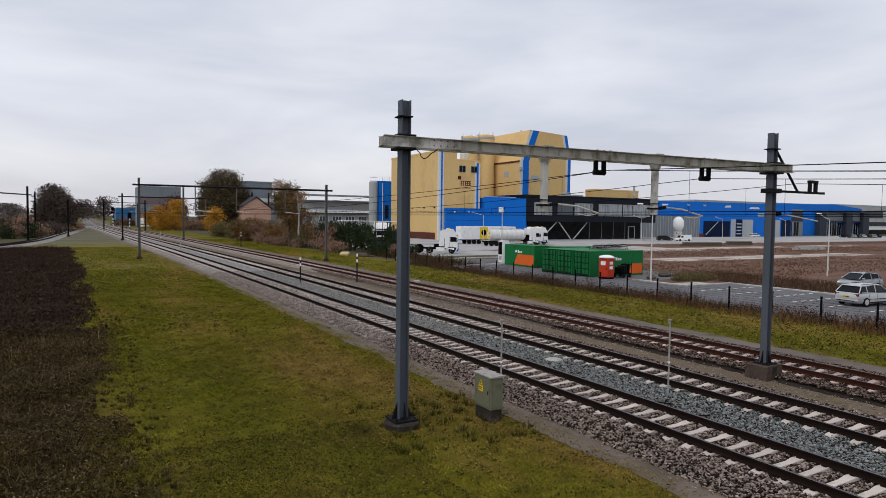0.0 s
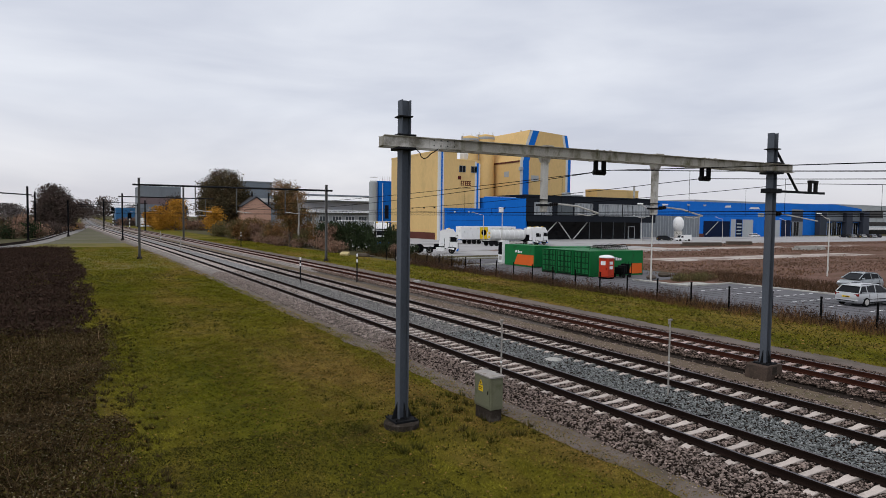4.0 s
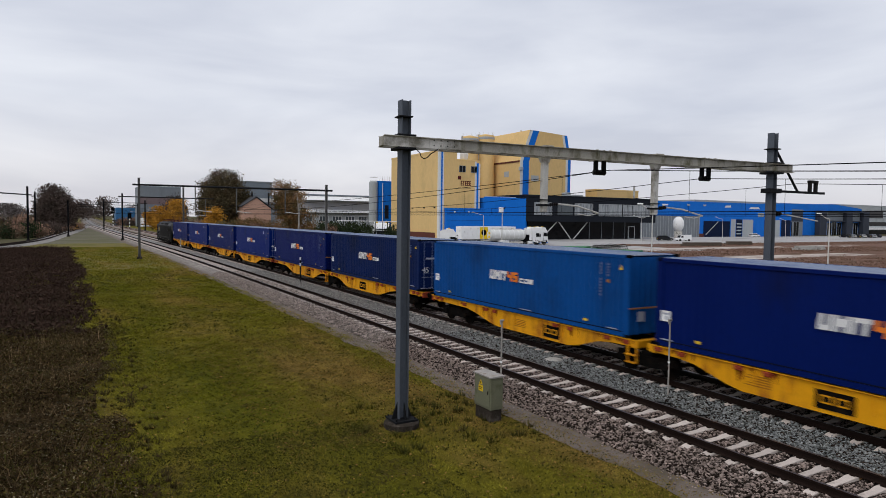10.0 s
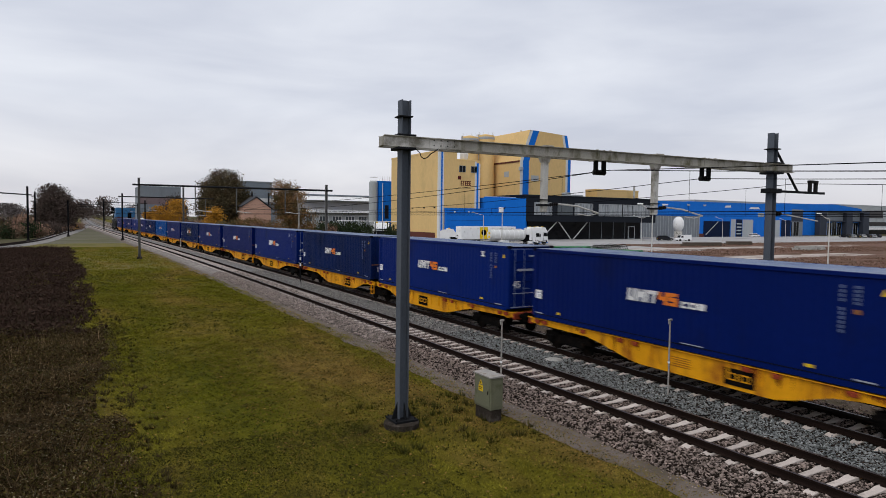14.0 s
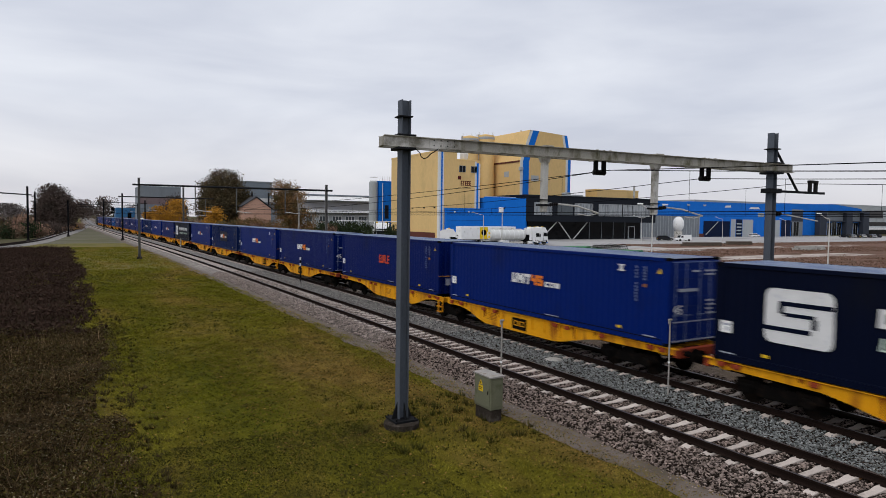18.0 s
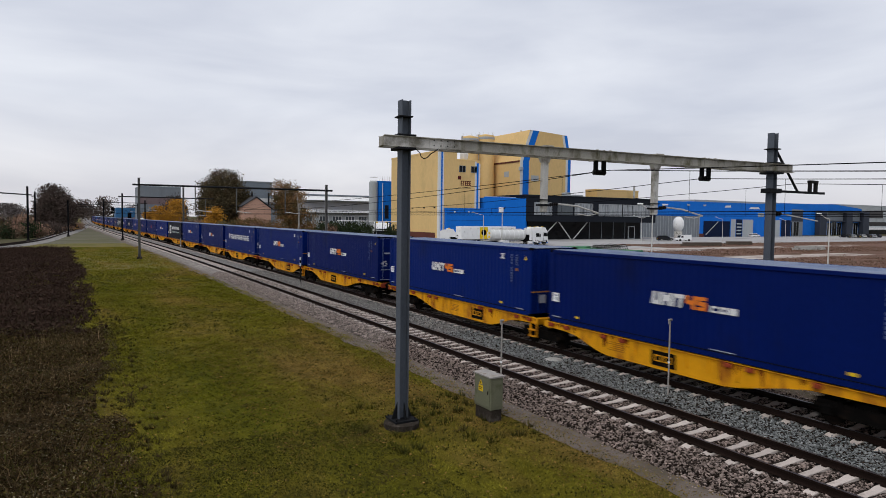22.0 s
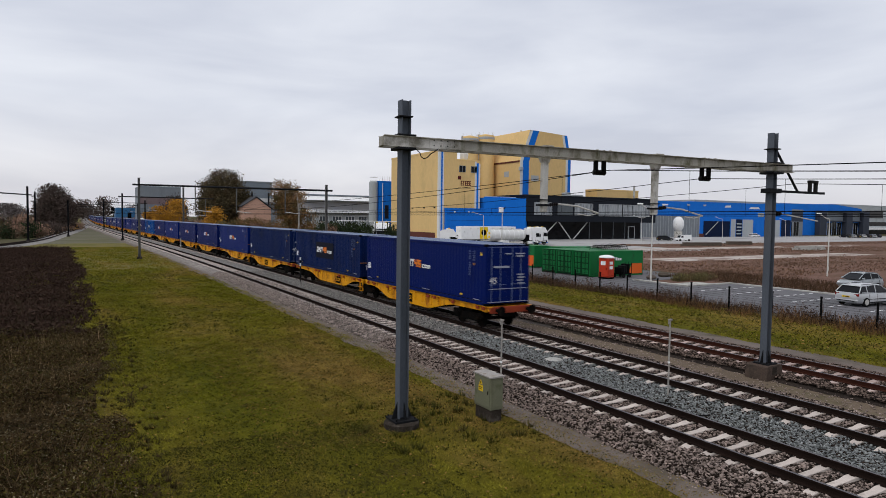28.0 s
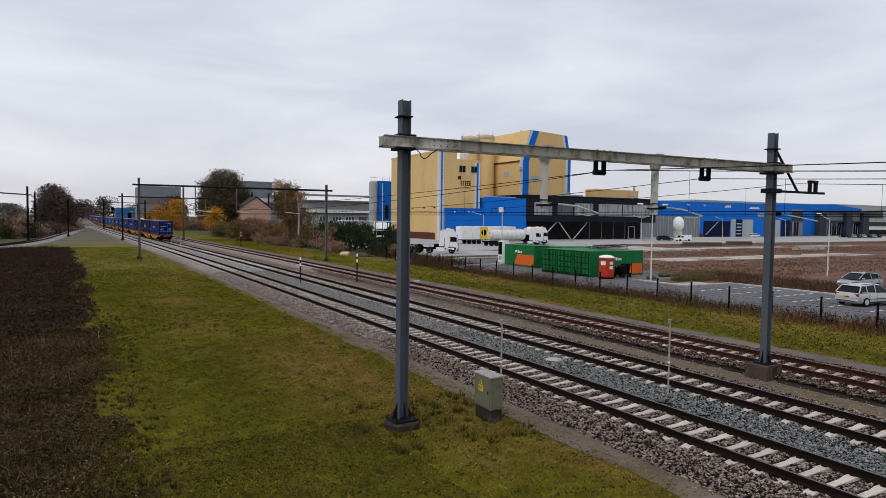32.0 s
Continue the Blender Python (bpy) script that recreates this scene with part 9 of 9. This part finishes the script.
# charcoal office with an overhanging upper storey
of = thing("office_building", "charcoal office with an overhanging glazed upper storey", "office", (0, 0, 0))
part("upper_storey", Mesh().box(108.0, 159.4, 142.0, 160.0, 4.75, 12.0, 0.05), M_CHARCOAL, of)
part("roof_edge", Mesh().box(107.8, 159.6, 141.8, 160.2, 11.9, 12.25, 0.04), M_CHARCOAL, of)
part("ground_storey", Mesh().box(112.5, 158.0, 147.0, 160.0, GZ - 0.5, 4.75), M_GLASS, of, "dark glazed ground floor")
for x0, x1, bars in ((110.8, 113.3, 1), (113.5, 117.2, 2), (119.0, 125.0, 0), (125.6, 132.6, 4), (135.0, 144.5, 8), (145.0, 156.5, 10)):
    window(of, x0, x1, 6.6, 10.2, 142.0, M_BLIND if bars else M_GLASSGREY, bars, M_LIGHTGREY if bars else M_CHARCOAL)
for a, e in ((115.0, 121.2), (126.6, 121.8), (127.4, 133.0)):
    part("strut", Mesh().tube([(a, 144.5, GZ + 0.05), (e, 144.5, 4.75)], 0.17, 8), M_OFFWHITE, of, "white slanted strut")
for x in (136, 141, 146, 151):
    part("mullion", Mesh().box(x - 0.08, x + 0.08, 146.8, 147.0, GZ, 4.75), M_MIDGREY, of)
panel(of, "door", 152.5, 155.5, GZ, 3.6, 147.0, M_LIGHTGREY, "pale entrance doors", 0.12)
panel(of, "door_glass", 152.9, 155.1, GZ + 0.2, 3.3, 146.87, M_GLASS, "", 0.05)
part("roof_plant", Mesh().box(129.0, 131.0, 150, 152, 12.2, 13.7, 0.05).box(132.0, 136.0, 150, 152, 12.2, 13.1, 0.05), M_LIGHTGREY, of)
building("plant_room", "beige rooftop plant block behind the office", 157.0, 177.0, 166, 172, 16.0, M_BEIGE)
part("flue", Mesh().cyl((158.0, 150, 12.2), (158.0, 150, 16.4), 0.35, 10), M_GALV, of)

# long blue hall
bh = building("warehouse_hall", "long bright blue hall with grey lower walls", 160.2, 198.6, 160, 200, 12.4, M_SIGNBLUE)
panel(bh, "lower_wall", 160.4, 203.0, GZ, 7.4, 160, M_MIDGREY, "grey ribbed lower wall", 0.08)
for x in np.arange(161, 203, 1.4):
    part("rib", Mesh().box(float(x), float(x) + 0.12, 159.84, 159.92, GZ, 7.3), M_LIGHTGREY, bh)
bh2 = building("warehouse_hall", "bright blue hall with loading doors and a dark gate", 198.6, 262.0, 160.3, 205, 12.6, M_SIGNBLUE)
panel(bh2, "gate_recess", 206.0, 221.5, GZ, 5.6, 160.3, M_NAVYDARK, "dark open gate", 0.1)
part("strut", Mesh().tube([(207.0, 159.9, 0.4), (214.0, 159.9, 5.4)], 0.13, 6), M_LIGHTGREY, bh2, "white slanted strut")
panel(bh2, "low_brick", 200.0, 206.0, GZ, 0.8, 160.3, M_DARKRED, "", 0.2)
for x0, x1, m in ((222.2, 225.0, M_LIGHTGREY), (225.4, 229.0, M_NAVYDARK), (229.4, 236.0, M_LIGHTGREY), (243.5, 247.5, M_NAVYDARK), (248.0, 254.0, M_LIGHTGREY), (255.0, 261.5, M_NAVYDARK)):
    panel(bh2, "loading_bay", x0, x1, GZ, 6.4, 160.3, m, "", 0.12)
for x in (225.6, 243.7):
    for z in (0.5, 1.8, 3.1, 4.4):
        panel(bh2, "bay_slat", x, x + 3.0, z, z + 0.5, 160.18, M_LIGHTGREY, "", 0.06)
for x, z, w in ((233.0, 10.6, 7.0), (218.0, 10.9, 4.0)):
    part("wall_sign", Mesh().prism([(x, z), (x + w, z + 0.1), (x + w * 0.9, z + 0.9), (x + w * 0.2, z + 0.8)], "y", 160.2, 160.27), M_OFFWHITE, bh2, "plain white sign shape")
panel(bh2, "wall_sign", 239.0, 243.0, 7.6, 9.2, 160.3, M_LIGHTGREY, "small pale sign", 0.08)
for x in (164, 196, 205):
    part("wall_lamp", Mesh().box(x, x + 1.2, 159.5, 159.95, 11.2, 11.8, 0.05), M_LIGHTGREY, bh)
tk = thing("round_tank", "white egg-shaped tank on a grey stand before the hall", "tank", (184.5, 154.0, GZ))
part("shell", Mesh().lathe([(0.3, 2.2), (1.15, 2.6), (1.75, 3.7), (1.9, 4.9), (1.75, 6.1), (1.15, 7.1), (0.3, 7.5)], 24), M_WHITE, tk, smooth=True)
part("stand", Mesh().cyl((0, 0, 0), (0, 0, 2.3), 1.4, 12), M_GALV, tk)
sh = building("showroom", "grey and dark showroom front beside the blue hall", 262.0, 280.0, 166, 200, 11.0, M_MIDGREY)
for x in (263, 268, 273):
    window(sh, x, x + 4, GZ, 5.8, 166, M_GLASS, 1, M_LIGHTGREY)
panel(sh, "fascia", 262.2, 279.8, 5.9, 10.6, 166, M_PORTAL, "dark grey fascia", 0.1)
s2 = thing("showroom", "bright blue showroom with dark portal frames", "building", (0, 0, 0))
part("wall", Mesh().prism([(280.0, GZ - 0.5), (346.0, GZ - 0.5), (346.0, 12.8), (322.0, 14.6), (280.0, 14.2)], "y", 175, 215), M_SIGNBLUE, s2)
for x0, x1 in ((304.9, 310.5), (328.0, 333.1), (343.2, 348.6)):
    part("portal_pier", Mesh().box(x0, x1, 172.5, 174.9, GZ, 11.3, 0.1), M_PORTAL, s2, "dark blue-grey portal pier")
for x0, x1 in ((310.6, 327.9), (333.2, 343.1)):
    part("portal_edge", Mesh().box(x0, x1, 172.6, 174.9, 10.7, 11.25, 0.05), M_PORTAL, s2, "thin dark portal edge")
    panel(s2, "fascia", x0, x1, 6.7, 10.69, 174.9, M_MIDGREY, "grey fascia", 0.6)
    part("canopy_soffit", Mesh().box(x0, x1, 173.4, 174.9, 6.1, 6.69, 0.05), M_PORTAL, s2)
    n = 4 if x1 - x0 > 12 else 2
    for k in range(n):
        xa = x0 + 0.4 + k * (x1 - x0 - 0.4) / n
        window(s2, xa, xa + (x1 - x0 - 0.4) / n - 0.5, GZ, 5.6 if k % 2 else 6.0, 174.9, M_GLASS, 1, M_OFFWHITE if k % 2 else M_LIGHTGREY)
fg = building("office_block", "pale grey far office block with a dark window band", 347.0, 430.0, 190, 220, 15.4, M_LIGHTGREY)
panel(fg, "window_band", 379.0, 398.0, 8.6, 12.3, 190, M_GLASS, "dark window band", 0.1)
panel(fg, "window_band", 379.0, 428.0, 4.2, 6.4, 190, M_GLASS, "dark window band", 0.1)
panel(fg, "window_band", 379.0, 428.0, GZ, 1.8, 190, M_GLASS, "dark ground-floor glazing", 0.1)
panel(fg, "canopy", 377.0, 428.0, 2.1, 3.3, 190, M_WHITE, "white canopy edge", 2.0)
building("far_hall", "pale grey low hall behind the showroom", 300.0, 420.0, 240, 280, 17.5, M_LIGHTGREY)

# buildings behind the shrubs
gh = building("grey_hall", "long grey industrial hall with white roof bands", 72.0, 99.2, 230, 262, 13.5, M_HALLGREY, cap=M_SLATEGREY)
for band, z0, z1, reach in (("roof_light", 11.45, 12.9, 2.4), ("canopy_roof", 6.95, 7.95, 2.0)):
    part(band, Mesh().prism([(230 - reach, z0), (229.97, z1), (229.97, z1 + 0.12), (230 - reach, z0 + 0.12)], "x", 71.8, 99.0), M_WHITE, gh, "white sloping sheet roof")
panel(gh, "lower_wall", 72.0, 99.0, GZ, 6.4, 230, M_LIGHTGREY, "", 0.2)
for x in np.arange(73, 97, 5.2):
    window(gh, float(x), float(x) + 3.6, 3.6, 5.6, 229.8, M_GLASSGREY, 2, M_WHITE)
sl = thing("silo", "grey ribbed silo tower beside the blue one", "silo", (87.8, 201.5, GZ))
part("shell", Mesh().lathe([(1.5, 0), (1.5, 17.8), (1.2, 18.4)], 18), M_LIGHTGREY, sl)
part("guard_rail", Mesh().tube([(1.4 * math.cos(k), 1.4 * math.sin(k), 19.6) for k in np.linspace(0, 6.2832, 13)], 0.05, 4), M_GALV, sl)
bs = building("blue_silo_block", "tall narrow bright blue silo block", 89.2, 94.0, 199.5, 206, 17.6, M_SIGNBLUE)
panel(bs, "door", 91.2, 92.6, 5.0, 9.6, 199.5, M_CHARCOAL, "dark loading door", 0.08)
part("pipe", Mesh().cyl((90.2, 199.2, 1.0), (90.2, 199.2, 17.0), 0.12, 8), M_OFFWHITE, bs)
for k in range(6):
    part("rail_post", Mesh().cyl((89.4 + k * 0.9, 199.7, 17.6), (89.4 + k * 0.9, 199.7, 19.4), 0.05, 4), M_GALV, bs)
h1 = building("far_hall", "pale grey hall with a dull red lower wall", 25.0, 43.0, 331, 360, 18.6, M_MIDGREY, cap=M_SLATEGREY)
panel(h1, "lower_wall", 25.0, 43.0, GZ, 10.2, 331, M_SLATEGREY, "slate grey lower wall", 0.2)
panel(h1, "middle_wall", 25.0, 43.0, 10.2, 14.0, 331, M_DULLRED, "red band dulled by haze in its colour", 0.2)
panel(h1, "band", 25.0, 43.0, 13.6, 14.6, 331, M_MIDGREY, "", 0.3)
h2 = building("far_hall", "blue-grey stepped factory hall behind the house", 60.0, 112.0, 335, 370, 16.2, M_SLATEGREY)
part("upper_block", Mesh().box(72.2, 88.4, 335.5, 360, 16.2, 23.0, 0.1), M_SLATEGREY, h2)
part("roof_edge", Mesh().box(72.0, 88.6, 335.3, 360, 22.7, 23.3), M_MIDGREY, h2)
panel(h2, "roof_light", 82.0, 100.0, 12.6, 14.6, 335, M_OFFWHITE, "white roof light band", 0.3)
for x in (77.5, 86.0):
    part("chimney", Mesh().cyl((x, 333.5, 8.0), (x, 333.5, 17.5), 0.45, 8), M_CHARCOAL, h2)
ho = thing("house", "salmon-walled gabled house with a dark roof behind shrubs", "house", (1.5, 0, 0))
part("wall", Mesh().prism([(58.0, GZ - 0.5), (69.6, GZ - 0.5), (69.6, 8.6), (63.6, 13.0), (58.0, 9.4)], "y", 272, 284), M_PINKWALL, ho)
for (xa, za), (xb, zb) in (((57.4, 9.1), (63.6, 13.25)), ((63.6, 13.25), (70.3, 8.4))):
    part("roof_slope", Mesh().prism([(xa, za), (xb, zb), (xb, zb + 0.35), (xa, za + 0.35)], "y", 271.5, 284.5), M_ROOFDARK, ho)
building("far_hall", "far blue shed beside the tracks", 17.2, 33.0, 380, 400, 8.6, M_FARBLUE)
building("far_hall", "far pale shed beside the tracks", 33.5, 46.0, 385, 400, 9.8, M_SLATEGREY)
for i in range(7):
    shrub(17.5 + i * 2.6, 372 - (i % 3) * 6, 2.6 + (i % 2) * 1.4, 2.0, 2.0, (M_LEAFPURPLE, M_TWIG)[i % 2], "dark low bush before the far sheds", 500, 0.4, 420 + i)
for i in range(3):
    car(pose(25.0 + i * 3.2, 318 + i * 3, GZ + 0.02, 0, 0, 250), M_WHITE, "far white car standing behind the signals", i != 1, 4.6)
solid("parked_lorry", Mesh().box(-1.3, 1.3, -4, 4, 0.4, 4.2, 0.1).box(-1.2, 1.2, -4.8, -4.05, 0.4, 3.0, 0.1), M_WHITE, "far white lorry behind the signals", "lorry", (25.5, 330, GZ))

# trucks standing in the yard
tractor(pose(52.0, 90.4, GZ + 0.045, 0, 0, -33), "white tractor unit with dark rear gear")
fl = thing("flatbed_trailer", "low black flatbed trailer beside the hedge", "trailer", pose(44.8, 99.6, GZ, 0, 0, -105))
part("deck", Mesh().box(-3.6, 3.0, -1.25, 1.25, 0.6, 0.85, 0.03), M_BLACKSTEEL, fl)
for x in (-2.6, -1.4, 2.0):
    for s in (-1, 1):
        part("wheel", Mesh().cyl((x, s * 0.8, 0.3), (x, s * 1.2, 0.3), 0.3, 16), M_RUBBER, fl)
tractor(pose(44.8, 99.6, GZ + 0.85, 0, 0, -105), "white tractor unit loaded on a low trailer by the hedge")
trailer(pose(81.4, 123.0, GZ + 0.045), "white box trailer with a yellow panel", False)
trailer(pose(80.4, 112.5, GZ + 0.045), "silver tank trailer with white bands", True)
tractor(pose(86.4, 112.5, GZ + 0.045), "white tractor unit coupled to a tank trailer")
tractor(pose(91.5, 116.2, GZ + 0.045), "white tractor unit coupled to a box trailer")
reel = thing("cable_reel", "black cable reel standing behind the fence", "cable reel", pose(48.6, 92.6, GZ + 0.045, 0, 0, -30))
for y in (-0.45, 0.45):
    part("reel_flange", Mesh().cyl((0, y - 0.05, 0.75), (0, y + 0.05, 0.75), 0.75, 20), M_BLACKSTEEL, reel)

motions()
